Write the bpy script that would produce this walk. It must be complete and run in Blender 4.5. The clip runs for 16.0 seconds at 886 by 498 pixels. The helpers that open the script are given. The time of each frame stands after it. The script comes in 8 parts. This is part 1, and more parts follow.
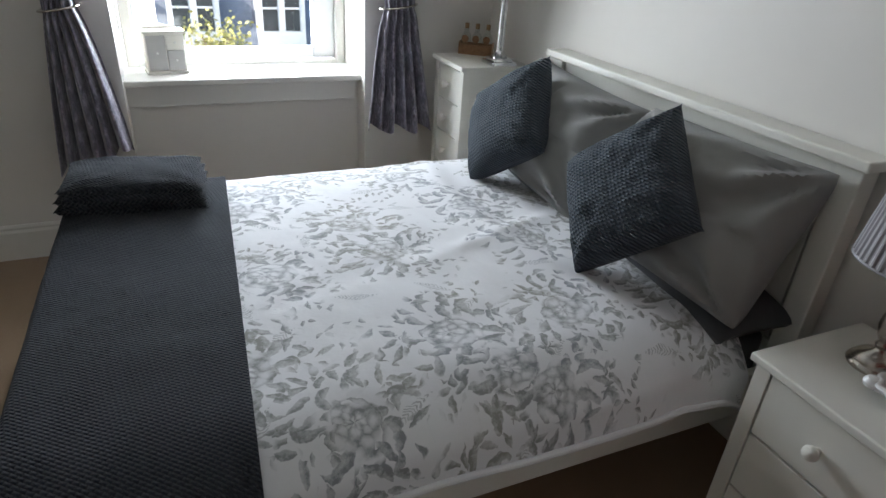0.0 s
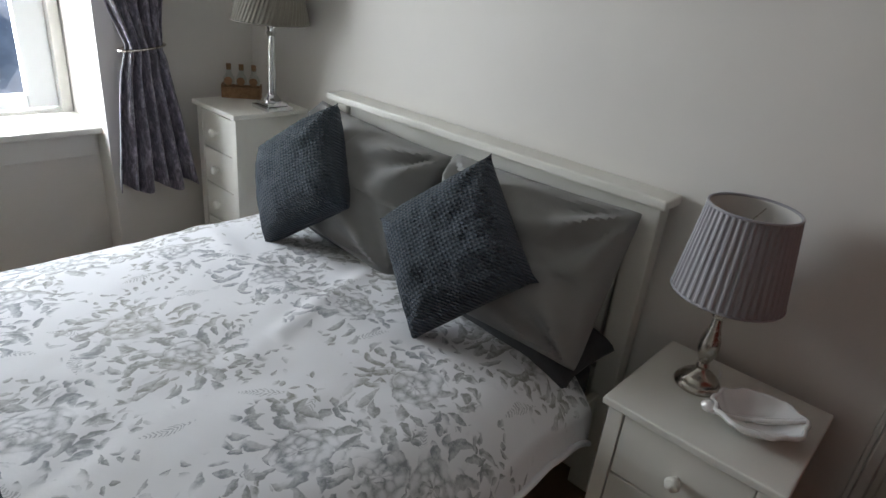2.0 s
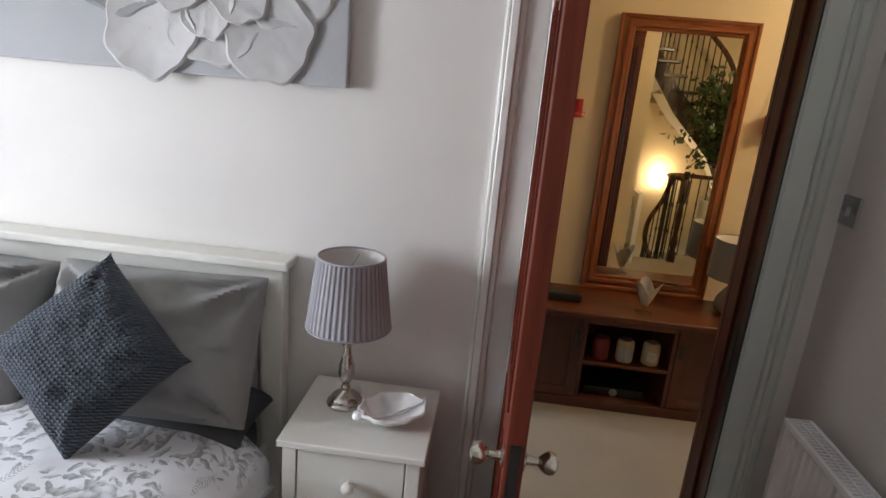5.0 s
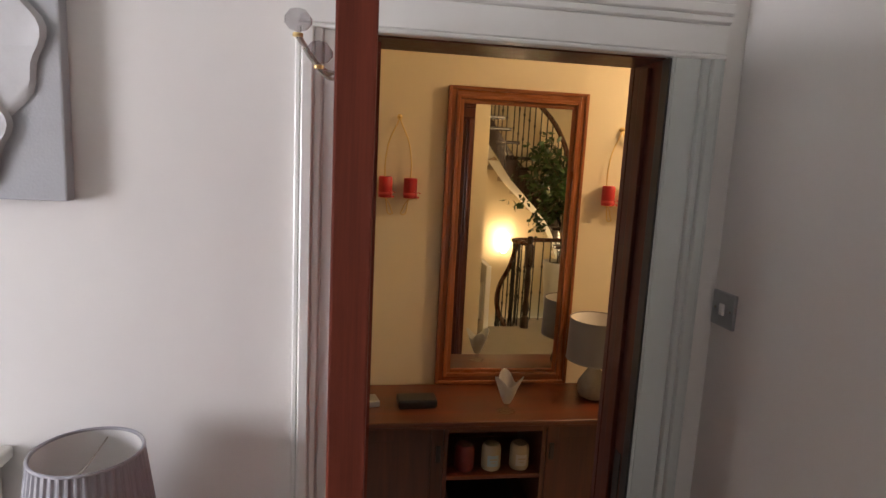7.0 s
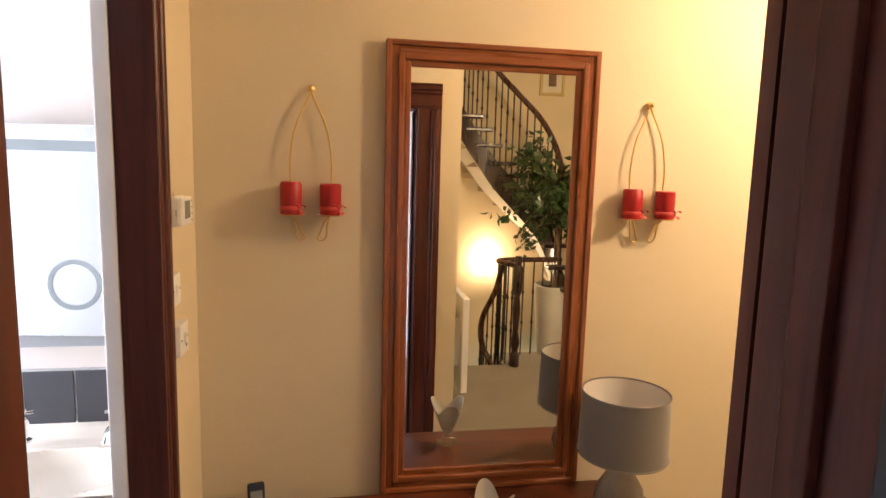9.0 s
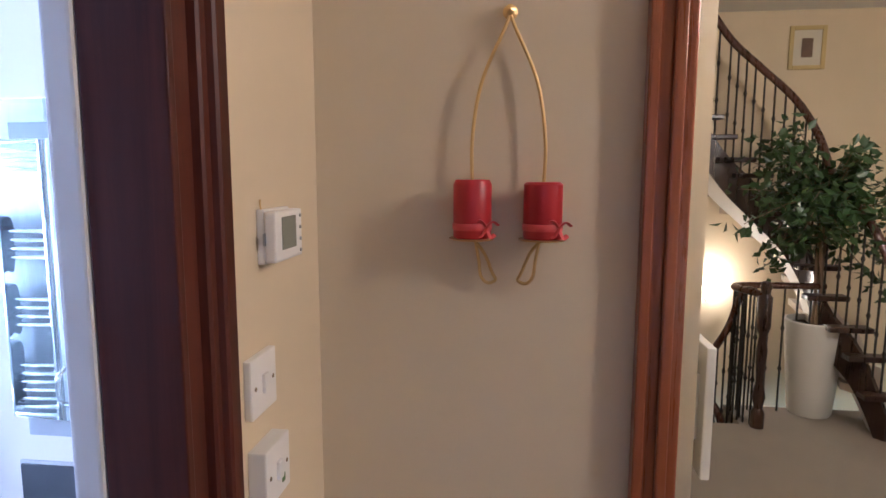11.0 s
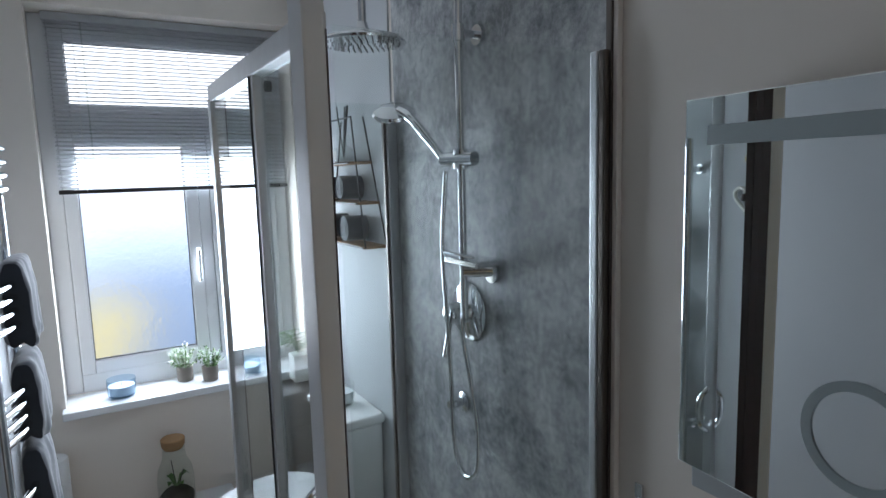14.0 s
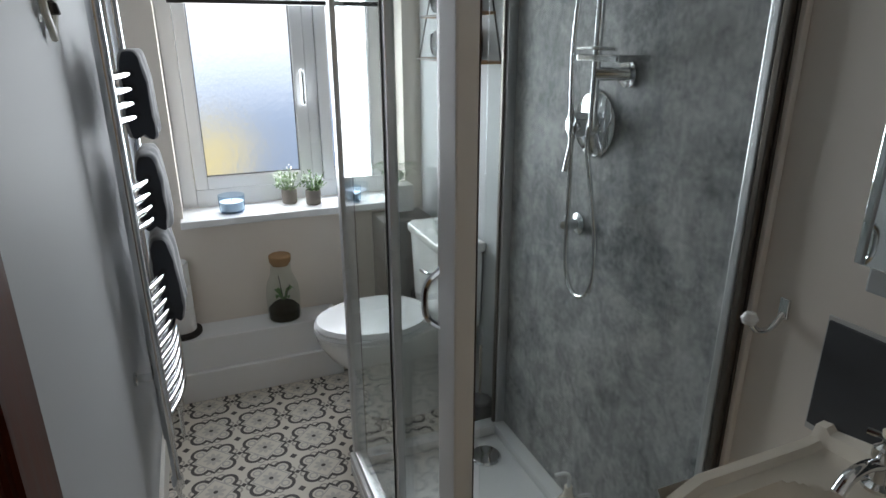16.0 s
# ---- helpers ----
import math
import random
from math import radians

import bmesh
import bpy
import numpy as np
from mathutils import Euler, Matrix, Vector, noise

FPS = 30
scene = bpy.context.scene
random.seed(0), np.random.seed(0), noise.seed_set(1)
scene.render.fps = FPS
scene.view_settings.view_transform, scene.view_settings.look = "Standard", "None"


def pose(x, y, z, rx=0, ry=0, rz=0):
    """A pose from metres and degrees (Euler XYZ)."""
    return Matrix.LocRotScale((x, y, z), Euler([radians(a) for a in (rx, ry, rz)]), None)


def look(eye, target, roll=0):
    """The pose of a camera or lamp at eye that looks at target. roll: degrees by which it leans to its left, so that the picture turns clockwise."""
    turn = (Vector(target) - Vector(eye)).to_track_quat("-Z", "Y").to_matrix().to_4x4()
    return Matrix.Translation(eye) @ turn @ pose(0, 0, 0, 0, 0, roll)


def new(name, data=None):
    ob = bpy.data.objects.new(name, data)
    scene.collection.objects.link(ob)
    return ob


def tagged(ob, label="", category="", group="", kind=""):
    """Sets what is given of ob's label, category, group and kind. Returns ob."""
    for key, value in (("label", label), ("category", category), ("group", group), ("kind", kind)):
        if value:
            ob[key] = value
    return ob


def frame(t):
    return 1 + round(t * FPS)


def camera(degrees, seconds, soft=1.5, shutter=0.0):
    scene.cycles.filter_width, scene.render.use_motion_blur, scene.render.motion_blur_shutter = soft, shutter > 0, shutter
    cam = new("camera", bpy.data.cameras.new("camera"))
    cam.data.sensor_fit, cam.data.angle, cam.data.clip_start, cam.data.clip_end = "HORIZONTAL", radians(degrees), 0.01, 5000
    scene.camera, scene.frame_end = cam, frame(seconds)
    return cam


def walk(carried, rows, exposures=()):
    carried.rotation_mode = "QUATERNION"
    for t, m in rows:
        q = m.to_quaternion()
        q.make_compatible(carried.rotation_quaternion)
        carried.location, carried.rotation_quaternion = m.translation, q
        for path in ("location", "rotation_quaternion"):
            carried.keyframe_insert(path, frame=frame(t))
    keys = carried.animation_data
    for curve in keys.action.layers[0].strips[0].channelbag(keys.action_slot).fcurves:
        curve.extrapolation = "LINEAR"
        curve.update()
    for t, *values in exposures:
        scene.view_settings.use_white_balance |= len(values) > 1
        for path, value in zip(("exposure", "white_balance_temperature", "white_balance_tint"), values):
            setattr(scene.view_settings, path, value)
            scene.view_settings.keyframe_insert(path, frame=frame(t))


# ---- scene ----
cam = camera(72.6, 16.0)
PATH = [
    (0, look((0.013, 0.392, 1.487), (0.753, 1.995, 0.549), 3.9)),
    (0.5, look((0.035, 0.509, 1.525), (0.828, 2.092, 0.596), 4.4)),
    (1, look((0.085, 0.59, 1.531), (1.041, 2.102, 0.638), 5.2)),
    (1.5, look((0.091, 0.613, 1.525), (1.281, 1.978, 0.677), 5.9)),
    (2, look((-0.011, 0.678, 1.536), (1.368, 1.868, 0.71), 6.3)),
    (2.5, look((-0.113, 0.733, 1.539), (1.401, 1.752, 0.721), 4.8)),
    (3, look((-0.15, 0.731, 1.506), (1.475, 1.589, 0.717), 4.3)),
    (3.5, look((-0.203, 0.708, 1.536), (1.495, 1.431, 0.766), 4.2)),
    (4, look((-0.263, 0.699, 1.583), (1.522, 1.229, 0.854), 5.1)),
    (4.5, look((-0.283, 0.683, 1.617), (1.58, 1.024, 0.974), 5.3)),
    (5, look((-0.244, 0.615, 1.656), (1.674, 0.763, 1.112), 5.2)),
    (5.2, look((-0.218, 0.574, 1.684), (1.717, 0.641, 1.179), 5.0)),
    (7.3, look((0.345, 0.496, 1.733), (2.295, 0.158, 1.439), 2.6)),
    (7.5, look((0.422, 0.474, 1.718), (2.37, 0.118, 1.433), 2.4)),
    (8, look((0.629, 0.39, 1.694), (2.569, -0.009, 1.417), 1.8)),
    (8.2, look((0.734, 0.337, 1.687), (2.674, -0.061, 1.413), 1.7)),
    (10.3, look((1.915, 0.17, 1.639), (3.899, 0.131, 1.391), 0.8)),
    (10.5, look((1.971, 0.191, 1.633), (3.955, 0.231, 1.387), 0.5)),
    (11, look((2.105, 0.275, 1.625), (4.076, 0.51, 1.379), 0.1)),
    (11.5, look((2.166, 0.367, 1.635), (4.088, 0.863, 1.385), -0.6)),
    (12, look((2.238, 0.438, 1.63), (4.044, 1.263, 1.386), -1.1)),
    (12.5, look((2.282, 0.504, 1.635), (3.919, 1.627, 1.386), -1.2)),
    (13, look((2.305, 0.535, 1.638), (3.72, 1.926, 1.389), -1.3)),
    (13.5, look((2.302, 0.56, 1.646), (3.491, 2.149, 1.399), -1.3)),
    (14, look((2.288, 0.589, 1.658), (3.289, 2.302, 1.405), -1.6)),
    (14.5, look((2.26, 0.613, 1.636), (3.137, 2.393, 1.381), -1.6)),
    (15, look((2.241, 0.645, 1.581), (3.05, 2.447, 1.264), -1.3)),
    (15.5, look((2.239, 0.661, 1.519), (2.995, 2.451, 1.044), -0.7)),
    (16, look((2.231, 0.685, 1.472), (2.945, 2.434, 0.816), -0.1)),
]
# stops and white balance as the clip's camera adapts from room to room
EXPOSURES = [(0.0, 2.62, 6400, 10), (1.0, 2.45, 6480, 10), (2.3, 2.45, 6600, 11), (3.0, 2.68, 6580, 11), (3.8, 2.95, 6450, 13), (5.0, 3.38, 6450, 16), (7.5, 3.68, 6850, 23), (8.2, 4.35, 6950, 24),
             (10.3, 4.0, 4650, 26), (11.0, 3.92, 4550, 27), (11.5, 3.70, 4700, 27), (12.5, 2.95, 5250, 20), (13.5, 2.0, 5700, 14), (14.3, 0.95, 6050, 12), (15.2, 0.8, 6250, 13), (16.0, 1.12, 6650, 12)]
walk(cam, PATH, EXPOSURES)

# ---- light ----
world = bpy.data.worlds.new("sky")
scene.world = world
world.use_nodes = True
wn = world.node_tree
sky = wn.nodes.new("ShaderNodeTexSky")
sky.sky_type = 'NISHITA'
sky.sun_disc = False
sky.sun_elevation = radians(38)
sky.sun_rotation = radians(244)
wn.links.new(sky.outputs[0], wn.nodes["Background"].inputs[0])
wn.nodes["Background"].inputs[1].default_value = 0.15

sun = new("sun", bpy.data.lights.new("sun", 'SUN'))
sun.data.energy, sun.data.angle, sun.data.color = 2.2, radians(0.6), (1.0, 0.95, 0.88)
sun.matrix_world = look((0, 0, 0), (0.85, 0.42, -0.75))


def window_light(name, place, size_x, size_y, rx, rz, power, colour):
    data = bpy.data.lights.new(name, 'AREA')
    data.shape, data.size, data.size_y, data.energy, data.color = 'RECTANGLE', size_x, size_y, power, colour
    ob = new(name, data)
    ob.matrix_world = pose(*place, rx, 0, rz)
    return ob


def bulb(name, place, power, colour, radius=0.04):
    data = bpy.data.lights.new(name, 'POINT')
    data.energy, data.color, data.shadow_soft_size = power, colour, radius
    ob = new(name, data)
    ob.location = place
    return ob


# daylight in the two window openings, facing into the rooms
window_light("bedroom_daylight", (0.38, 3.98, 1.45), 1.05, 1.3, -90, 0, 16.0, (0.86, 0.93, 1.0))
window_light("bathroom_daylight", (2.62, 3.482, 1.30), 0.75, 0.90, -90, 0, 9.5, (0.86, 0.94, 1.0))
# the stair's wall lamp, and an unseen lamp added for the hall's warm light
bulb("stair_lamp_bulb", (-0.66, -1.243, 0.803), 0.55, (1.0, 0.72, 0.38))
bulb("unseen_hall_bulb", (2.35, -1.75, 2.35), 5.6, (1.0, 0.74, 0.40), 0.09)


# ---- material tools ----
class Nodes:
    """A short way to write a node tree."""

    def __init__(self, name):
        self.m = bpy.data.materials.new(name)
        self.m.use_nodes = True
        self.t = self.m.node_tree
        self.bsdf = self.t.nodes["Principled BSDF"]

    def add(self, kind, operation=None, data_type=None, blend_type=None):
        n = self.t.nodes.new("ShaderNode" + kind)
        if data_type:
            n.data_type = data_type
        if blend_type:
            n.blend_type = blend_type
        if operation:
            n.operation = operation
        return n

    def put(self, socket, value):
        if isinstance(value, bpy.types.NodeSocket):
            self.t.links.new(value, socket)
        else:
            socket.default_value = value

    def math(self, op, a, b=0.0, c=0.0):
        n = self.add("Math", operation=op)
        for s, v in zip(n.inputs, (a, b, c)):
            self.put(s, v)
        return n.outputs[0]

    def vec(self, op, a, b=(0, 0, 0)):
        n = self.add("VectorMath", operation=op)
        self.put(n.inputs[0], a)
        if op == 'SCALE':
            self.put(n.inputs[3], b)
        else:
            self.put(n.inputs[1], b)
        return n.outputs[1] if op == 'LENGTH' else n.outputs[0]

    def coords(self, scale=(1, 1, 1), turn=(0, 0, 0)):
        c = self.add("TexCoord")
        mp = self.add("Mapping")
        self.put(mp.inputs[0], c.outputs["Object"])
        mp.inputs["Scale"].default_value = scale
        mp.inputs["Rotation"].default_value = turn
        return mp.outputs[0]

    def noise(self, co, scale, detail=4.0, rough=0.55, distort=0.0):
        n = self.add("TexNoise")
        self.put(n.inputs["Vector"], co)
        n.inputs["Scale"].default_value = scale
        n.inputs["Detail"].default_value = detail
        n.inputs["Roughness"].default_value = rough
        n.inputs["Distortion"].default_value = distort
        return n.outputs[0]

    def ramp(self, fac, stops):
        n = self.add("ValToRGB")
        self.put(n.inputs[0], fac)
        e = n.color_ramp.elements
        while len(e) < len(stops):
            e.new(0.5)
        for el, (p, c) in zip(e, stops):
            el.position = p
            el.color = (c, c, c, 1) if isinstance(c, (int, float)) else (*c, 1)
        return n.outputs[0]

    def mix(self, fac, a, b, blend='MIX'):
        n = self.add("Mix", data_type='RGBA', blend_type=blend)
        self.put(n.inputs[0], fac)
        for s, v in ((n.inputs[6], a), (n.inputs[7], b)):
            self.put(s, (*v, 1) if isinstance(v, tuple) and len(v) == 3 else v)
        return n.outputs[2]

    def bump(self, height, strength=0.2, distance=0.002, onto=None):
        n = self.add("Bump")
        n.inputs["Strength"].default_value = strength
        n.inputs["Distance"].default_value = distance
        self.put(n.inputs["Height"], height)
        if onto is not None:
            self.put(n.inputs["Normal"], onto)
        return n.outputs[0]

    def done(self, colour=None, rough=0.5, metal=0.0, normal=None, **more):
        if colour is not None:
            self.put(self.bsdf.inputs["Base Color"], (*colour, 1) if isinstance(colour, tuple) and len(colour) == 3 else colour)
        self.put(self.bsdf.inputs["Roughness"], rough)
        self.put(self.bsdf.inputs["Metallic"], metal)
        if normal is not None:
            self.put(self.bsdf.inputs["Normal"], normal)
        for k, v in more.items():
            self.put(self.bsdf.inputs[k.replace("_", " ")], v)
        return self.m


def paint(name, colour, rough=0.5, spread=0.05, relief=0.12, scale=60.0, **more):
    """Painted or plain surface with faint mottling and fine relief."""
    n = Nodes(name)
    co = n.coords()
    big = n.noise(co, 1.7, 5)
    fine = n.noise(co, scale, 4)
    dark = tuple(c * (1 - spread * 1.6) for c in colour)
    col = n.mix(n.ramp(big, [(0.3, 0.0), (0.7, 1.0)]), dark, colour)
    col = n.mix(n.math('MULTIPLY', fine, spread * 0.8), col, tuple(c * 0.75 for c in colour))
    rg = n.math('ADD', n.math('MULTIPLY', big, 0.14), rough - 0.07)
    return n.done(col, rg, 0.0, n.bump(fine, relief, 0.0015), **more)


def plain_metal(name, colour, rough, spread=0.05):
    n = Nodes(name)
    co = n.coords()
    a = n.noise(co, 35, 4)
    return n.done(n.mix(n.math('MULTIPLY', a, 0.5), colour, tuple(c * 0.7 for c in colour)), n.math('ADD', n.math('MULTIPLY', a, spread), rough), 1.0)


def wood(name, light, dark, rough=0.32, axis=2, scale=1.0, wear=0.0, coat=0.25, gloss=0.5):
    """Grained wood, its grain along the given axis."""
    n = Nodes(name)
    s = [16 * scale] * 3
    s[axis] = 0.9 * scale
    co = n.coords(tuple(s))
    warp = n.noise(co, 0.7, 3)
    wv = n.add("TexNoise")
    n.put(wv.inputs["Vector"], co)
    wv.inputs["Scale"].default_value = 2.2
    wv.inputs["Detail"].default_value = 7
    wv.inputs["Roughness"].default_value = 0.68
    wv.inputs["Distortion"].default_value = 0.5
    grain = n.ramp(wv.outputs[0], [(0.32, 0.0), (0.5, 0.55), (0.68, 1.0)])
    col = n.mix(grain, dark, light)
    col = n.mix(n.ramp(warp, [(0.35, 0.0), (0.75, 0.55)]), col, tuple(c * 0.62 for c in dark))
    if wear > 0:
        spots = n.noise(n.coords(), 9, 7, 0.75)
        col = n.mix(n.ramp(spots, [(0.66, 0.0), (0.74, wear)]), col, tuple(min(1, c * 1.9 + 0.06) for c in light))
    rg = n.math('ADD', n.math('MULTIPLY', grain, 0.12), rough - 0.06)
    return n.done(col, rg, 0.0, n.bump(wv.outputs[0], 0.12, 0.001), Coat_Weight=coat, Coat_Roughness=0.22, Specular_IOR_Level=gloss)


def knit(name, colour, pitch=0.012, turn=0.0, depth=0.6):
    """Chunky basket-knit wool: two crossing rows of stitches with fuzz."""
    n = Nodes(name)
    uv = n.add("UVMap").outputs[0]
    mp = n.add("Mapping")
    n.put(mp.inputs[0], uv)
    mp.inputs["Rotation"].default_value = (0, 0, turn)
    sep = n.add("SeparateXYZ")
    wob = n.vec('SCALE', n.vec('SUBTRACT', n.add("TexNoise").outputs[1], (0.5, 0.5, 0.5)), 0.0)
    n.put(sep.inputs[0], n.vec('ADD', mp.outputs[0], wob))
    k = math.pi / pitch
    v = sep.outputs[1]
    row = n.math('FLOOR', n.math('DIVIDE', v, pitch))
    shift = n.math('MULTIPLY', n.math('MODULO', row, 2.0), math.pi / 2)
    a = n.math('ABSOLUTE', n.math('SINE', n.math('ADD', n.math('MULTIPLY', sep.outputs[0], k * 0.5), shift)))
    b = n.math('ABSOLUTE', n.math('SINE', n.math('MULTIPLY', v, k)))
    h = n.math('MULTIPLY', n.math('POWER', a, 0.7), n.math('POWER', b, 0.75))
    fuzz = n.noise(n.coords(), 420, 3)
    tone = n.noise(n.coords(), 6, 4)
    # shade between the stitches is painted in: low wool gets a darker colour
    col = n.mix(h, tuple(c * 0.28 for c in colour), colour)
    col = n.mix(n.math('MULTIPLY', tone, 0.45), col, tuple(c * 0.7 for c in colour))
    col = n.mix(n.math('MULTIPLY', fuzz, 0.5), col, tuple(min(1, c * 1.5) for c in colour))
    nm = n.bump(h, depth, 0.012)
    return n.done(col, 0.95, 0.0, n.bump(fuzz, 0.4, 0.002, nm), Sheen_Weight=0.08, Sheen_Roughness=0.6)


def cloth(name, colour, rough=0.85, spread=0.12, sheen=0.2, weave=900):
    n = Nodes(name)
    co = n.coords()
    a = n.noise(co, 5, 5)
    f = n.noise(co, weave, 2)
    col = n.mix(n.ramp(a, [(0.3, 0.0), (0.7, 1.0)]), tuple(c * (1 - spread) for c in colour), colour)
    col = n.mix(n.math('MULTIPLY', f, 0.25), col, tuple(c * 0.6 for c in colour))
    return n.done(col, rough, 0.0, n.bump(f, 0.25, 0.001), Sheen_Weight=sheen)


def clear_glass(name, tint=(1, 1, 1), rough=0.0, mixed=0.9):
    """Thin clear pane: mostly see-through, with a real gloss."""
    n = Nodes(name)
    out = [x for x in n.t.nodes if x.type == 'OUTPUT_MATERIAL'][0]
    tr = n.add("BsdfTransparent")
    tr.inputs[0].default_value = (*tint, 1)
    gl = n.add("BsdfGlossy")
    gl.inputs["Roughness"].default_value = rough
    lw = n.add("LayerWeight")
    lw.inputs[0].default_value = 0.5
    ms = n.add("MixShader")
    n.put(ms.inputs[0], n.math('MULTIPLY', n.math('ADD', 0.05, n.math('MULTIPLY', n.math('POWER', lw.outputs[1], 4.0), 0.6)), mixed))
    n.t.links.new(tr.outputs[0], ms.inputs[1])
    n.t.links.new(gl.outputs[0], ms.inputs[2])
    n.t.links.new(ms.outputs[0], out.inputs[0])
    return n.m


# ---- mesh tools ----
def box(bm, x0, x1, y0, y1, z0, z1, m=None):
    vs = [bm.verts.new((x, y, z)) for x in (x0, x1) for y in (y0, y1) for z in (z0, z1)]
    if m is not None:
        for v in vs:
            v.co = m @ v.co
    for f in ((0, 1, 3, 2), (4, 6, 7, 5), (0, 4, 5, 1), (2, 3, 7, 6), (0, 2, 6, 4), (1, 5, 7, 3)):
        bm.faces.new([vs[i] for i in f])
    return vs


def soften(bm, width=0.004, segments=2):
    bmesh.ops.recalc_face_normals(bm, faces=bm.faces)
    es = [e for e in bm.edges if len(e.link_faces) == 2 and e.calc_face_angle(0) > 0.6]
    bmesh.ops.bevel(bm, geom=es, offset=width, segments=segments, affect='EDGES', clamp_overlap=True, profile=0.6)


def rbox(x0, x1, y0, y1, z0, z1, r=0.004, seg=2):
    bm = bmesh.new()
    box(bm, x0, x1, y0, y1, z0, z1)
    r = min(r, 0.3 * min(abs(x1 - x0), abs(y1 - y0), abs(z1 - z0)))
    soften(bm, r, seg)
    if r < 0.02:
        bm.faces.layers.int.new("flat")
    return bm


def lathe(profile, seg=32, centre=(0, 0, 0), bm=None, m=None, capped=True):
    """Rings of (radius, z) turned about z."""
    bm = bm or bmesh.new()
    rings = []
    for r, z in profile:
        ring = []
        for i in range(seg):
            a = 2 * math.pi * i / seg
            p = Vector((centre[0] + r * math.cos(a), centre[1] + r * math.sin(a), centre[2] + z))
            ring.append(bm.verts.new(m @ p if m is not None else p))
        rings.append(ring)
    for a, b in zip(rings, rings[1:]):
        for i in range(seg):
            bm.faces.new((a[i], a[(i + 1) % seg], b[(i + 1) % seg], b[i]))
    for ring, r in ((rings[0], profile[0][0]), (rings[-1], profile[-1][0])):
        if r > 1e-5 and capped:
            bm.faces.new(ring if ring is rings[-1] else ring[::-1])
    return bm


def tube(points, radius, seg=10, bm=None, closed=False, squash=1.0):
    """A round bar along points; radius may be a list."""
    bm = bm or bmesh.new()
    pts = [Vector(p) for p in points]
    n = len(pts)
    rad = radius if isinstance(radius, (list, tuple)) else [radius] * n
    rings = []
    up = None
    for i, p in enumerate(pts):
        if closed:
            d = pts[(i + 1) % n] - pts[i - 1]
        else:
            d = pts[min(i + 1, n - 1)] - pts[max(i - 1, 0)]
        d.normalize()
        if up is None:
            up = Vector((0, 0, 1)) if abs(d.z) < 0.9 else Vector((1, 0, 0))
        side = d.cross(up)
        side.normalize()
        up = side.cross(d)
        up.normalize()
        rings.append([bm.verts.new(p + rad[i] * (math.cos(2 * math.pi * k / seg) * side + squash * math.sin(2 * math.pi * k / seg) * up)) for k in range(seg)])
    pairs = list(zip(rings, rings[1:])) + ([(rings[-1], rings[0])] if closed else [])
    for a, b in pairs:
        for k in range(seg):
            bm.faces.new((a[k], a[(k + 1) % seg], b[(k + 1) % seg], b[k]))
    if not closed:
        bm.faces.new(rings[0][::-1])
        bm.faces.new(rings[-1])
    return bm


def bend(points, steps=8):
    """A smooth line through the points (Catmull-Rom)."""
    p = [Vector(q) for q in points]
    p = [2 * p[0] - p[1]] + p + [2 * p[-1] - p[-2]]
    out = []
    for i in range(1, len(p) - 2):
        for s in range(steps):
            t = s / steps
            a, b, c, d = p[i - 1:i + 3]
            out.append(0.5 * ((2 * b) + (c - a) * t + (2 * a - 5 * b + 4 * c - d) * t * t + (3 * b - a - 3 * c + d) * t ** 3))
    out.append(p[-2])
    return out


def sheet(nu, nv, fn, thick=0.0, uv=None):
    """A grid surface from fn(u, v) with u, v in 0..1; uv(u, v) gives its texture place."""
    bm = bmesh.new()
    g = [[bm.verts.new(fn(i / nu, j / nv)) for j in range(nv + 1)] for i in range(nu + 1)]
    lay = bm.loops.layers.uv.new("UVMap") if uv else None
    for i in range(nu):
        for j in range(nv):
            f = bm.faces.new((g[i][j], g[i + 1][j], g[i + 1][j + 1], g[i][j + 1]))
            if uv:
                for lp, (a, b) in zip(f.loops, ((i, j), (i + 1, j), (i + 1, j + 1), (i, j + 1))):
                    lp[lay].uv = uv(a / nu, b / nv)
    if thick:
        bm.normal_update()
        under = {v: bm.verts.new(v.co - v.normal * thick) for row in g for v in row}
        rim = [e for e in bm.edges if len(e.link_faces) == 1]
        for f in bm.faces[:]:
            bm.faces.new([under[v] for v in reversed(f.verts)])
        for e in rim:
            a, b = e.verts
            bm.faces.new((a, b, under[b], under[a]))
    return bm


def prism(outline, axis, lo, hi, bm=None):
    """An outline of 2D points pushed along an axis."""
    bm = bm or bmesh.new()

    def place(p, d):
        q = [p[0], p[1]]
        q.insert(axis, d)
        return q
    a = [bm.verts.new(place(p, lo)) for p in outline]
    b = [bm.verts.new(place(p, hi)) for p in outline]
    n = len(a)
    for i in range(n):
        bm.faces.new((a[i], a[(i + 1) % n], b[(i + 1) % n], b[i]))
    bm.faces.new(a[::-1])
    bm.faces.new(b)
    return bm


def thing(name, label, category, at=(0, 0, 0), group="", kind="", turn=0.0):
    ob = new(name)
    ob.matrix_world = pose(*at, 0, 0, turn)
    return tagged(ob, label, category, group, kind)


def smooth_mesh(me, angle=0.7):
    """Smooth shading but for edges sharper than the angle."""
    me.polygons.foreach_set("use_smooth", [True] * len(me.polygons))
    me.set_sharp_from_angle(angle=angle)


def part(name, bm, material, parent=None, label="", smooth=True):
    bmesh.ops.recalc_face_normals(bm, faces=bm.faces)
    flat = bm.faces.layers.int.get("flat")
    if flat is not None:
        bm.faces.layers.int.remove(flat)
        smooth = False
    me = bpy.data.meshes.new(name)
    bm.to_mesh(me)
    bm.free()
    me.materials.append(material)
    if smooth:
        smooth_mesh(me)
    ob = new(name, me)
    if parent is not None:
        ob.parent = parent
    return tagged(ob, label)


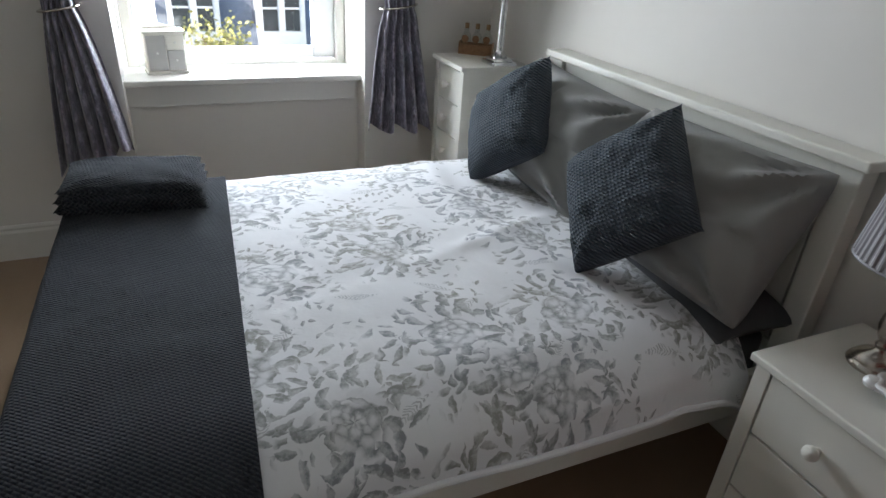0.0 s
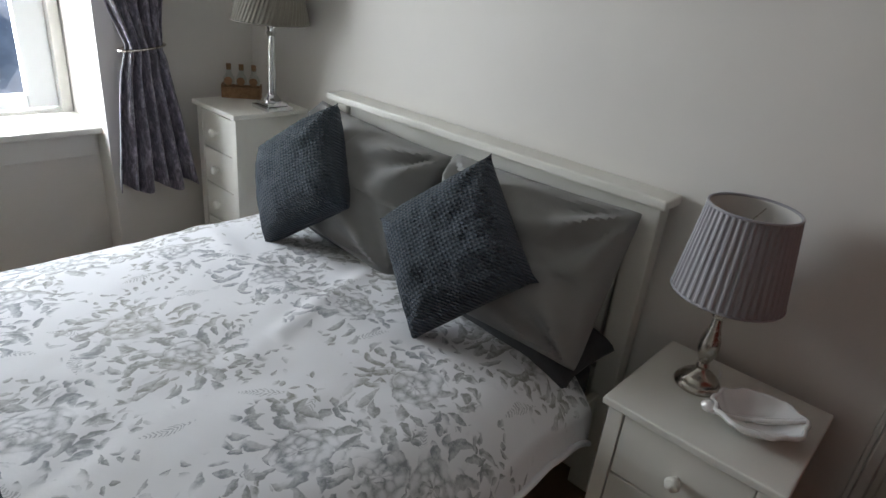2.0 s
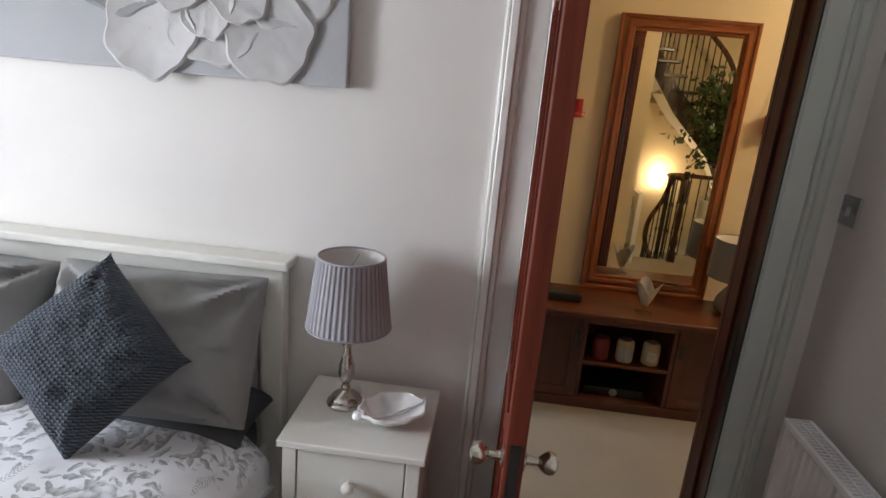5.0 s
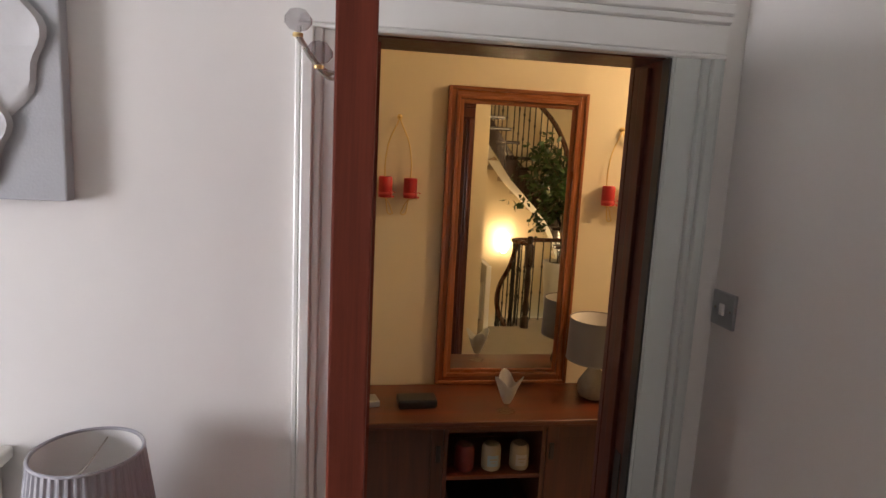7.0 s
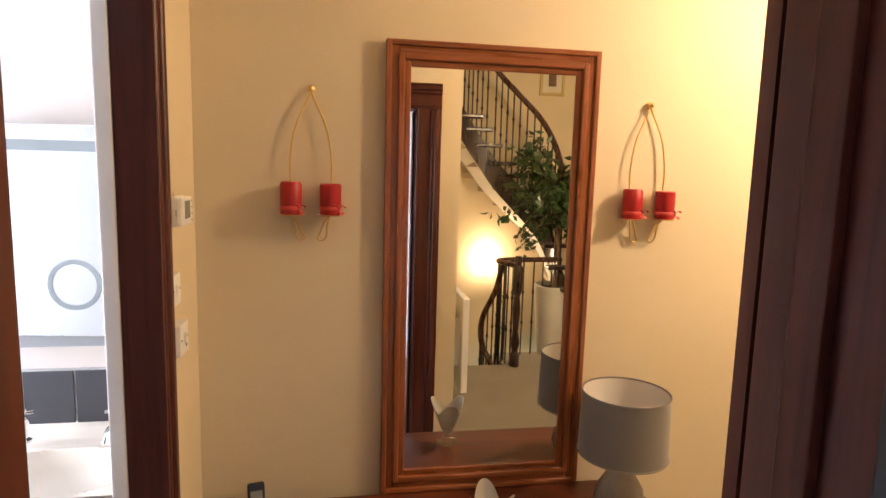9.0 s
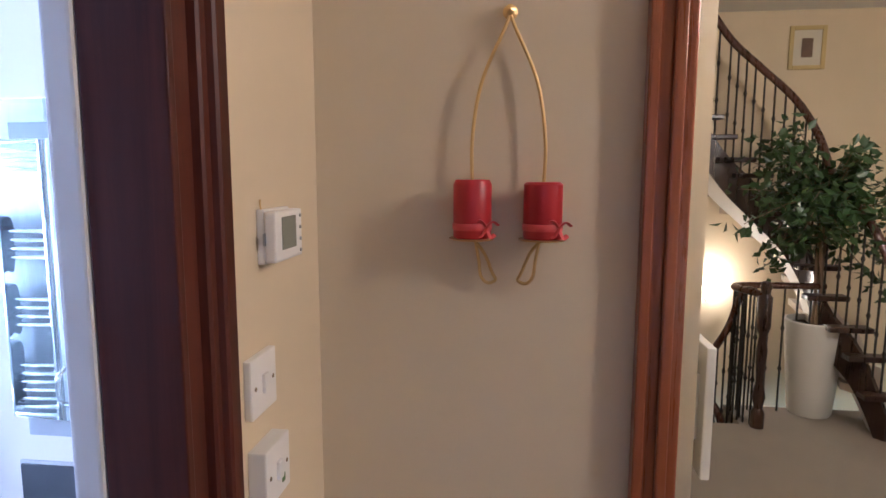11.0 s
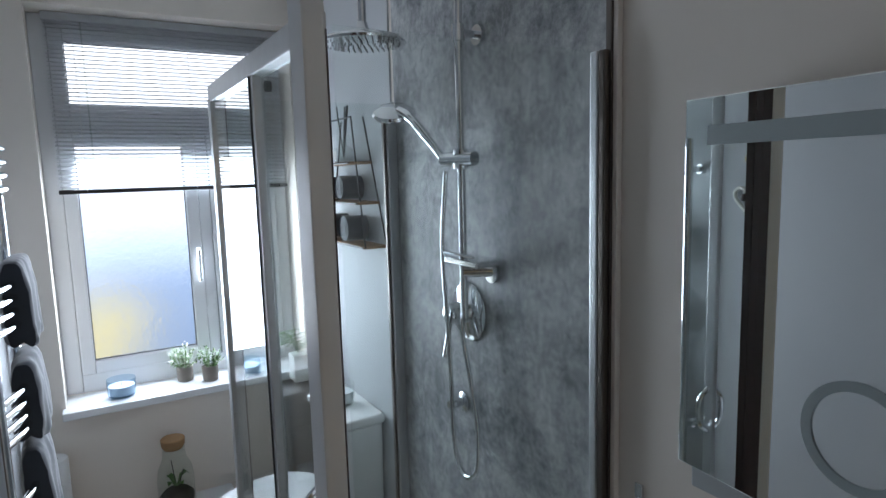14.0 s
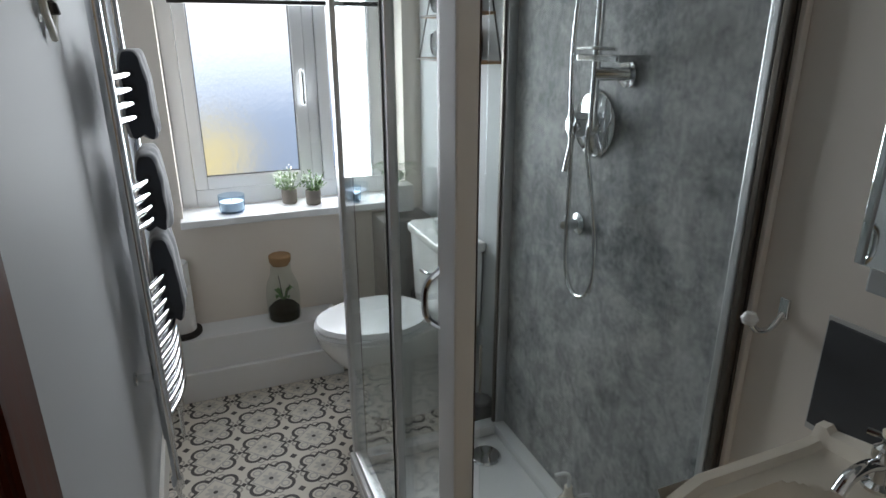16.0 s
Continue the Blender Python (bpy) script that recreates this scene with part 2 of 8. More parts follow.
def lone(name, bm, material, label, category, kind="", group="", at=(0, 0, 0), turn=0.0):
    ob = part(name, bm, material)
    ob.matrix_world = pose(*at, 0, 0, turn)
    return tagged(ob, label, category, group, kind)


def setting(name, bm, material, label="", category="", smooth=True):
    return tagged(part(name, bm, material, None, "", smooth), label, category, "", "structure")


# ---- materials ----
CREAM = paint("cream_wall_paint", (0.74, 0.71, 0.66), 0.62, 0.04)
HALLWALL = paint("warm_cream_wall_paint", (0.68, 0.575, 0.39), 0.6, 0.04)
CEIL = paint("white_ceiling_paint", (0.80, 0.79, 0.76), 0.7, 0.03)
GLOSSWHITE = paint("white_gloss_paint", (0.74, 0.72, 0.67), 0.32, 0.05, 0.1, 35)
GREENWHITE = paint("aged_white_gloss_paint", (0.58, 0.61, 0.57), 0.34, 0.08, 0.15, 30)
FURNWHITE = paint("satin_white_furniture_paint", (0.76, 0.74, 0.67), 0.35, 0.03, 0.06, 40)
# white paint tinted warm, standing in for lamplight spilling from the hall
BATHWALL = paint("warm_tinted_white_paint", (0.78, 0.715, 0.645), 0.5, 0.03)
# white panel, its dim lighting put into the colour as mid grey
WETPANEL = paint("dimmed_white_wall_panel", (0.46, 0.47, 0.48), 0.60, 0.02, 0.03, 20, Specular_IOR_Level=0.15)
UPVC = paint("white_plastic", (0.80, 0.81, 0.82), 0.25, 0.02, 0.03, 20)
CERAMIC = paint("white_glazed_ceramic", (0.82, 0.82, 0.80), 0.08, 0.02, 0.02, 10, Coat_Weight=0.5)
BASINCREAM = paint("cream_glazed_ceramic", (0.86, 0.79, 0.68), 0.10, 0.02, 0.02, 10, Coat_Weight=0.5)
ACRYLIC = paint("white_shower_tray_acrylic", (0.78, 0.79, 0.79), 0.2, 0.02, 0.02, 10)
REDWOOD = wood("reddish_varnished_pine", (0.20, 0.039, 0.019), (0.10, 0.018, 0.009), 0.50, 2, 1.0, 0.05, 0.0, 0.2)
DARKWOOD = wood("dark_mahogany_stain", (0.115, 0.028, 0.014), (0.048, 0.011, 0.007), 0.42, 2, 1.0, 0.10, 0.05, 0.25)
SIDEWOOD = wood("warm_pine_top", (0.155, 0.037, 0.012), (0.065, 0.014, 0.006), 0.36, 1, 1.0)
# same pine as the top, the front's shade put into a darker colour
SIDEWOODV = wood("shaded_pine_upright", (0.088, 0.023, 0.010), (0.045, 0.012, 0.006), 0.36, 2, 1.0)
MIRRORWOOD = wood("honey_pine_frame", (0.36, 0.108, 0.028), (0.20, 0.055, 0.016), 0.3, 2, 1.0)
MIRRORWOODH = wood("honey_pine_rail", (0.36, 0.108, 0.028), (0.20, 0.055, 0.016), 0.3, 1, 1.0)
STAIRWOOD = wood("dark_stair_mahogany", (0.045, 0.018, 0.010), (0.02, 0.008, 0.005), 0.3, 2, 1.0)
RAILWOOD = wood("polished_handrail_wood", (0.10, 0.036, 0.016), (0.05, 0.018, 0.009), 0.28, 2, 1.0)
CRATEWOOD = wood("rough_crate_wood", (0.42, 0.24, 0.12), (0.24, 0.12, 0.05), 0.6, 1, 2.0, 0, 0.0)
CORK = paint("cork", (0.42, 0.25, 0.12), 0.85, 0.25, 0.6, 140)
CHROME = plain_metal("chrome", (0.80, 0.81, 0.82), 0.07, 0.06)
STEEL = plain_metal("brushed_nickel", (0.56, 0.52, 0.46), 0.20, 0.12)
BRASS = plain_metal("brass", (0.72, 0.52, 0.22), 0.26, 0.12)
IRON = paint("black_iron", (0.018, 0.016, 0.015), 0.42, 0.2, 0.2, 60)
DULLSTEEL = plain_metal("brushed_steel_plate", (0.45, 0.47, 0.48), 0.34, 0.1)
ALU = plain_metal("satin_aluminium_profile", (0.70, 0.71, 0.72), 0.38, 0.08)
GUNMETAL = plain_metal("grey_profile_edge", (0.16, 0.14, 0.125), 0.38, 0.08)
PROFILEBROWN = paint("dark_brown_profile", (0.055, 0.032, 0.026), 0.35, 0.15, 0.05, 40)
GLASS = clear_glass("clear_glass")
SHOWERGLASS = clear_glass("shower_glass", (0.965, 0.985, 0.98))
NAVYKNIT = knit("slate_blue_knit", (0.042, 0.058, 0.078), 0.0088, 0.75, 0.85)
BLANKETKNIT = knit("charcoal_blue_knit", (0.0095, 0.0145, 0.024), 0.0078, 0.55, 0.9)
GREYCLOTH = cloth("grey_cotton", (0.255, 0.25, 0.24), 0.8, 0.10, 0.1)
DARKCLOTH = cloth("charcoal_sheet_cotton", (0.055, 0.057, 0.062), 0.8, 0.1, 0.1)
TOWELCLOTH = cloth("dark_grey_terry", (0.060, 0.066, 0.076), 0.97, 0.25, 0.6, 350)
BATHTOWEL = cloth("navy_grey_terry", (0.045, 0.055, 0.075), 0.97, 0.25, 0.6, 350)
DRAWERBLACK = paint("black_plastic", (0.012, 0.012, 0.013), 0.35, 0.1, 0.05, 60)
WHITEPLASTIC = paint("white_switch_plastic", (0.80, 0.79, 0.76), 0.3, 0.02, 0.02, 30)
LCD = paint("grey_display", (0.22, 0.23, 0.19), 0.2, 0.04, 0.0, 30)
CANDLERED = paint("red_candle_wax", (0.42, 0.018, 0.020), 0.38, 0.12, 0.1, 30, Subsurface_Weight=0.15)
RIBBON = cloth("red_ribbon", (0.62, 0.06, 0.05), 0.5, 0.1, 0.2)
FROSTED = paint("frosted_glass", (0.70, 0.68, 0.62), 0.35, 0.03, 0.05, 40, Transmission_Weight=0.55)
POTWHITE = paint("white_planter_glaze", (0.66, 0.66, 0.63), 0.32, 0.04, 0.05, 30)
STAIRCARPET = cloth("beige_stair_carpet", (0.44, 0.37, 0.28), 0.95, 0.12, 0.3, 300)
BARK = paint("pale_bark", (0.26, 0.18, 0.11), 0.85, 0.3, 0.7, 80)
LEAF = paint("ficus_leaf", (0.045, 0.10, 0.022), 0.36, 0.35, 0.1, 20)
HERB = paint("fresh_green_leaf", (0.10, 0.22, 0.04), 0.5, 0.35, 0.1, 40)
PALEHERB = paint("pale_green_leaf", (0.19, 0.30, 0.11), 0.5, 0.3, 0.1, 40)
POTGREY = paint("grey_stone_pot", (0.24, 0.21, 0.18), 0.8, 0.2, 0.5, 60)
SOIL = paint("dark_soil_and_moss", (0.035, 0.026, 0.015), 0.95, 0.4, 1.0, 90)
PAPER = paint("white_tissue_paper", (0.78, 0.77, 0.75), 0.9, 0.05, 0.3, 90)
SLATE = paint("dark_grey_tile", (0.075, 0.078, 0.085), 0.22, 0.12, 0.06, 12)
GROUT = paint("pale_grout", (0.55, 0.54, 0.52), 0.85, 0.1, 0.3, 120)
RUBBER = paint("dark_rubber_seal", (0.03, 0.03, 0.032), 0.6, 0.1, 0.05, 60)
WICKER = paint("grey_woven_basket", (0.16, 0.15, 0.145), 0.8, 0.3, 0.8, 70)
BLUEJAR = clear_glass("pale_blue_jar_glass", (0.62, 0.74, 0.84))
CRYSTAL = clear_glass("cut_crystal", (0.80, 0.79, 0.80), 0.02, 1.6)
JARGLASS = clear_glass("jar_glass", (0.92, 0.94, 0.92))
CANDLEWAX = paint("white_candle_wax", (0.72, 0.74, 0.76), 0.4, 0.03, 0.05, 30)
DARKREDWAX = paint("dark_red_wax", (0.18, 0.02, 0.02), 0.4, 0.1, 0.05, 30)
# cream wax darkened in colour for the shadow inside the cabinet
CREAMWAX = paint("shadowed_cream_wax", (0.42, 0.34, 0.22), 0.4, 0.05, 0.05, 30)
LABELBLUE = paint("pale_blue_label", (0.34, 0.45, 0.52), 0.5, 0.1, 0.02, 30)
LABELWHITE = paint("white_label", (0.50, 0.47, 0.42), 0.5, 0.05, 0.02, 30)
SHADEIN = paint("white_shade_lining", (0.74, 0.71, 0.67), 0.8, 0.03, 0.1, 80)
GOLDFRAME = paint("pale_gold_frame", (0.58, 0.45, 0.17), 0.4, 0.1, 0.1, 40)
MOUNT = paint("cream_picture_mount", (0.66, 0.62, 0.50), 0.8, 0.05, 0.1, 60)
PRINTBROWN = paint("brown_print", (0.22, 0.15, 0.10), 0.8, 0.35, 0.1, 40)
REED = paint("dark_diffuser_reed", (0.03, 0.025, 0.022), 0.8, 0.1, 0.2, 60)
ROOFSLATE = paint("roof_slate", (0.10, 0.115, 0.145), 0.55, 0.3, 0.4, 14)
SANDSTONE = paint("pale_render", (0.55, 0.52, 0.47), 0.8, 0.1, 0.3, 12)
# white dormer boards, their sunlit glare held down by a darker colour
DORMERWHITE = paint("dimmed_white_boards", (0.33, 0.335, 0.345), 0.6, 0.1, 0.2, 6)
GRASS = paint("grass_ground", (0.10, 0.15, 0.05), 0.9, 0.3, 0.6, 4)
TREELEAF = paint("yellow_green_tree_leaf", (0.36, 0.33, 0.09), 0.7, 0.4, 0.2, 3)
DARKPANE = paint("dark_window_pane", (0.02, 0.025, 0.03), 0.08, 0.1, 0.0, 5)


def mirror_glass():
    n = Nodes("mirror_silvering")
    return n.done((0.86, 0.885, 0.875), 0.012, 1.0)


MIRROR = mirror_glass()


def carpet(name, colour, dark):
    n = Nodes(name)
    co = n.coords()
    tuft = n.noise(co, 260, 3, 0.6)
    big = n.noise(co, 2.2, 5)
    mid = n.noise(co, 24, 4)
    col = n.mix(n.ramp(big, [(0.3, 0.0), (0.7, 1.0)]), dark, colour)
    col = n.mix(n.math('MULTIPLY', mid, 0.4), col, dark)
    col = n.mix(n.math('MULTIPLY', tuft, 0.5), col, tuple(c * 0.55 for c in colour))
    return n.done(col, 0.97, 0.0, n.bump(tuft, 0.7, 0.004), Sheen_Weight=0.25)


BEDCARPET = carpet("tan_carpet", (0.36, 0.24, 0.14), (0.27, 0.175, 0.10))
HALLCARPET = carpet("pale_beige_carpet", (0.26, 0.22, 0.17), (0.19, 0.16, 0.12))


def concrete_panel():
    """Grey concrete-look shower board with large soft blotches."""
    n = Nodes("concrete_look_shower_board")
    co = n.coords()
    a = n.noise(co, 2.4, 9, 0.68, 0.4)
    b = n.noise(co, 14, 9, 0.78, 0.3)
    st = n.noise(n.coords((9, 9, 1.6)), 2.0, 6, 0.65)
    fine = n.noise(co, 55, 6, 0.7)
    f = n.math('ADD', n.math('MULTIPLY', a, 0.36), n.math('ADD', n.math('MULTIPLY', b, 0.36), n.math('ADD', n.math('MULTIPLY', fine, 0.18), n.math('MULTIPLY', st, 0.10))))
    col = n.ramp(f, [(0.41, (0.10, 0.107, 0.113)), (0.475, (0.235, 0.243, 0.248)), (0.525, (0.35, 0.355, 0.355)), (0.60, (0.52, 0.525, 0.52))])
    return n.done(col, n.math('ADD', n.math('MULTIPLY', b, 0.2), 0.46), 0.0, n.bump(b, 0.06, 0.001))


CONCRETE = concrete_panel()


def floral():
    """White cotton with grey flowers, leaf sprays and fern sprigs."""
    n = Nodes("white_floral_cotton")
    uv = n.add("UVMap").outputs[0]
    wob = n.add("TexNoise")
    n.put(wob.inputs["Vector"], uv)
    wob.inputs["Scale"].default_value = 7.0
    ragged = n.add("TexNoise")
    n.put(ragged.inputs["Vector"], uv)
    ragged.inputs["Scale"].default_value = 48.0
    uvw = n.vec('ADD', uv, n.vec('SCALE', n.vec('SUBTRACT', wob.outputs[1], (0.5, 0.5, 0.5)), 0.055))
    uvw = n.vec('ADD', uvw, n.vec('SCALE', n.vec('SUBTRACT', ragged.outputs[1], (0.5, 0.5, 0.5)), 0.016))

    def cell(scale, seed):
        v = n.add("TexVoronoi")
        v.voronoi_dimensions = '2D'
        v.inputs["Scale"].default_value = scale
        v.inputs["Randomness"].default_value = 0.8
        src = n.vec('ADD', uvw, (seed, seed * 0.7, 0))
        n.put(v.inputs["Vector"], src)
        loc = n.vec('SUBTRACT', src, v.outputs["Position"])
        s = n.add("SeparateXYZ")
        n.put(s.inputs[0], loc)
        c = n.add("SeparateXYZ")
        n.put(c.inputs[0], v.outputs["Color"])
        r = n.vec('LENGTH', loc)
        ang = n.math('ARCTAN2', s.outputs[1], s.outputs[0])
        return s, r, ang, c

    def step(value, lo, hi):
        m = n.add("MapRange")
        m.interpolation_type = 'SMOOTHSTEP'
        n.put(m.inputs[0], value)
        n.put(m.inputs[1], lo)
        n.put(m.inputs[2], hi)
        return m.outputs[0]

    tone = n.ramp(n.noise(uv, 55, 4, 0.7), [(0.3, 0.0), (0.7, 1.0)])
    # big blooms: petals packed in rings round a centre, each shaded towards its base
    s, r, ang, c = cell(3.0, 0.0)
    turn = n.math('ADD', ang, n.math('MULTIPLY', c.outputs[0], 6.28))
    polar = n.add("CombineXYZ")
    n.put(polar.inputs[0], n.math('MULTIPLY', turn, 1.35))
    n.put(polar.inputs[1], n.math('MULTIPLY', n.math('POWER', r, 0.8), 27.0))
    pv = n.add("TexVoronoi")
    pv.voronoi_dimensions = '2D'
    pv.inputs["Scale"].default_value = 1.0
    n.put(pv.inputs["Vector"], n.vec('ADD', polar.outputs[0], n.vec('SCALE', n.vec('SUBTRACT', wob.outputs[1], (0.5, 0.5, 0.5)), 1.4)))
    pc = n.add("SeparateXYZ")
    n.put(pc.inputs[0], pv.outputs["Color"])
    shade = step(pv.outputs["Distance"], 0.12, 0.72)
    ruffle = n.math('ADD', n.math('MULTIPLY', pc.outputs[0], 0.035), 0.050)
    bloom = n.math('SUBTRACT', 1.0, step(n.math('SUBTRACT', r, ruffle), -0.008, 0.004))
    ink_bloom = n.math('MULTIPLY', bloom, n.math('ADD', n.math('MULTIPLY', shade, 0.62), n.math('MULTIPLY', pc.outputs[1], 0.30)))

    # leaves that spread from the blooms, with a dark side and a rib
    def leaves(scale, seed, length, fat, chance, spin):
        s2, r2, a2, c2 = cell(scale, seed)
        th = n.math('ADD', n.math('MULTIPLY', n.math('SUBTRACT', c2.outputs[1], 0.5), spin), ang)
        u = n.math('ADD', n.math('MULTIPLY', s2.outputs[0], n.math('COSINE', th)), n.math('MULTIPLY', s2.outputs[1], n.math('SINE', th)))
        w = n.math('SUBTRACT', n.math('MULTIPLY', s2.outputs[1], n.math('COSINE', th)), n.math('MULTIPLY', s2.outputs[0], n.math('SINE', th)))
        w = n.math('ADD', w, n.math('MULTIPLY', n.math('MULTIPLY', u, u), 9.0))
        e = n.math('ADD', n.math('POWER', n.math('ABSOLUTE', n.math('DIVIDE', u, length)), 1.6), n.math('ABSOLUTE', n.math('DIVIDE', w, fat)))
        leaf = n.math('SUBTRACT', 1.0, step(e, 0.75, 1.0))
        side = step(w, -0.3 * fat, 0.4 * fat)
        body = n.math('ADD', 0.42, n.math('ADD', n.math('MULTIPLY', side, 0.30), n.math('MULTIPLY', c2.outputs[0], 0.25)))
        return n.math('MULTIPLY', n.math('MULTIPLY', leaf, body), step(c2.outputs[2], chance, chance + 0.02))
    fray = n.math('ADD', r, n.math('MULTIPLY', n.math('SUBTRACT', n.noise(uvw, 9.0, 2), 0.5), 0.20))
    near = n.math('MULTIPLY', step(r, 0.052, 0.066), n.math('SUBTRACT', 1.0, step(fray, 0.125, 0.150)))
    mid = n.math('MULTIPLY', step(r, 0.08, 0.10), n.math('SUBTRACT', 1.0, step(fray, 0.165, 0.185)))
    ink_l1 = n.math('MULTIPLY', leaves(15.0, 3.7, 0.050, 0.0150, 0.08, 1.6), near)
    ink_l2 = n.math('MULTIPLY', leaves(23.0, 7.1, 0.033, 0.0110, 0.15, 2.6), mid)
    ink_l3 = n.math('MULTIPLY', leaves(34.0, 5.3, 0.015, 0.0070, 0.35, 6.0), step(n.noise(uvw, 6.0, 2), 0.50, 0.58))
    # fern sprigs, fine and pale
    s4, r4, a4, c4 = cell(4.4, 9.3)
    th = n.math('MULTIPLY', c4.outputs[0], 6.28)
    u4 = n.math('ADD', n.math('MULTIPLY', s4.outputs[0], n.math('COSINE', th)), n.math('MULTIPLY', s4.outputs[1], n.math('SINE', th)))
    w4 = n.math('SUBTRACT', n.math('MULTIPLY', s4.outputs[1], n.math('COSINE', th)), n.math('MULTIPLY', s4.outputs[0], n.math('SINE', th)))
    aw = n.math('ABSOLUTE', w4)
    taper = n.math('MULTIPLY', n.math('SUBTRACT', 0.055, n.math('ABSOLUTE', u4)), 0.30)
    blade = step(n.math('SINE', n.math('MULTIPLY', n.math('SUBTRACT', u4, n.math('MULTIPLY', aw, 0.8)), 700.0)), -0.1, 0.5)
    fern = n.math('MULTIPLY', n.math('SUBTRACT', 1.0, step(n.math('SUBTRACT', aw, taper), -0.001, 0.001)), n.math('MULTIPLY', blade, step(n.math('ABSOLUTE', r), 0.08, 0.1)))
    ink_fern = n.math('MULTIPLY', fern, 0.5)
    ink = n.math('MAXIMUM', n.math('MAXIMUM', ink_bloom, ink_fern), n.math('MAXIMUM', ink_l1, n.math('MAXIMUM', ink_l2, ink_l3)))
    ink = n.math('MULTIPLY', ink, n.math('ADD', 0.40, n.math('MULTIPLY', tone, 0.85)))
    warm = n.noise(uv, 3.0, 2)
    inkcol = n.mix(n.ramp(warm, [(0.4, 0.0), (0.6, 1.0)]), (0.16, 0.175, 0.19), (0.21, 0.205, 0.17))
    col = n.mix(n.math('MINIMUM', n.math('MULTIPLY', ink, 1.15), 0.85), (0.72, 0.715, 0.72), inkcol)
    f = n.noise(uv, 900, 2)
    crease = n.noise(uv, 9, 5, 0.6)
    nm = n.bump(crease, 0.35, 0.012)
    return n.done(col, 0.82, 0.0, n.bump(f, 0.15, 0.001, nm), Sheen_Weight=0.1)


def moroccan():
    """Printed vinyl: pale ground, charcoal quatrefoil lattice, grey star flowers."""
    n = Nodes("patterned_vinyl_floor")
    co = n.coords()
    s = n.add("SeparateXYZ")
    n.put(s.inputs[0], co)
    P = 0.186

    def step(value, lo, hi):
        m = n.add("MapRange")
        m.interpolation_type = 'SMOOTHSTEP'
        n.put(m.inputs[0], value)
        n.put(m.inputs[1], lo)
        n.put(m.inputs[2], hi)
        return m.outputs[0]
    x = n.math('SUBTRACT', n.math('FRACT', n.math('DIVIDE', n.math('ADD', s.outputs[0], 50.03), P)), 0.5)
    y = n.math('SUBTRACT', n.math('FRACT', n.math('DIVIDE', n.math('ADD', s.outputs[1], 50.0), P)), 0.5)
    ax, ay = n.math('ABSOLUTE', x), n.math('ABSOLUTE', y)
    # quatrefoil: union of a diamond and four lobes
    dia = n.math('SUBTRACT', n.math('ADD', ax, ay), 0.43)

    def disc(cx, cy, r):
        dx, dy = n.math('SUBTRACT', ax, cx), n.math('SUBTRACT', ay, cy)
        return n.math('SUBTRACT', n.math('SQRT', n.math('ADD', n.math('MULTIPLY', dx, dx), n.math('MULTIPLY', dy, dy))), r)
    lobe = disc(0.235, 0.235, 0.155)
    d = n.math('MINIMUM', dia, lobe)
    line = n.math('SUBTRACT', 1.0, step(n.math('ABSOLUTE', d), 0.026, 0.040))
    line2 = n.math('SUBTRACT', 1.0, step(n.math('ABSOLUTE', n.math('ADD', d, 0.085)), 0.010, 0.020))
    # small diamonds where the lattice meets
    node = n.math('SUBTRACT', 1.0, step(n.math('ADD', n.math('SUBTRACT', 0.5, ax), n.math('SUBTRACT', 0.5, ay)), 0.07, 0.09))
    node2 = n.math('SUBTRACT', 1.0, step(n.math('ADD', n.math('SUBTRACT', 0.5, ax), ay), 0.05, 0.07))
    ang = n.math('ARCTAN2', y, x)
    r = n.math('SQRT', n.math('ADD', n.math('MULTIPLY', x, x), n.math('MULTIPLY', y, y)))
    petal = n.math('ADD', 0.10, n.math('MULTIPLY', n.math('ABSOLUTE', n.math('COSINE', n.math('MULTIPLY', ang, 4.0))), 0.09))
    star = n.math('SUBTRACT', 1.0, step(n.math('SUBTRACT', r, petal), -0.02, 0.015))
    core = n.math('SUBTRACT', 1.0, step(r, 0.035, 0.05))
    ring = n.math('SUBTRACT', 1.0, step(n.math('ABSOLUTE', n.math('SUBTRACT', disc(0.39, 0.11, 0.07), 0.0)), 0.012, 0.024))
    ring2 = n.math('SUBTRACT', 1.0, step(n.math('ABSOLUTE', disc(0.11, 0.39, 0.07)), 0.012, 0.024))
    wear = n.noise(co, 30, 5)
    col = n.mix(n.math('MULTIPLY', n.math('MAXIMUM', ring, ring2), 0.75), (0.66, 0.61, 0.535), (0.24, 0.22, 0.20))
    col = n.mix(n.math('MULTIPLY', star, 0.5), col, (0.33, 0.32, 0.31))
    col = n.mix(n.math('MULTIPLY', line2, 0.75), col, (0.36, 0.345, 0.33))
    col = n.mix(n.math('MAXIMUM', n.math('MAXIMUM', line, core), n.math('MAXIMUM', node, node2)), col, (0.058, 0.050, 0.048))
    col = n.mix(n.math('MULTIPLY', wear, 0.10), col, (0.40, 0.37, 0.33))
    return n.done(col, n.math('ADD', 0.45, n.math('MULTIPLY', wear, 0.2)), 0.0, n.bump(wear, 0.05, 0.001), Specular_IOR_Level=0.3)


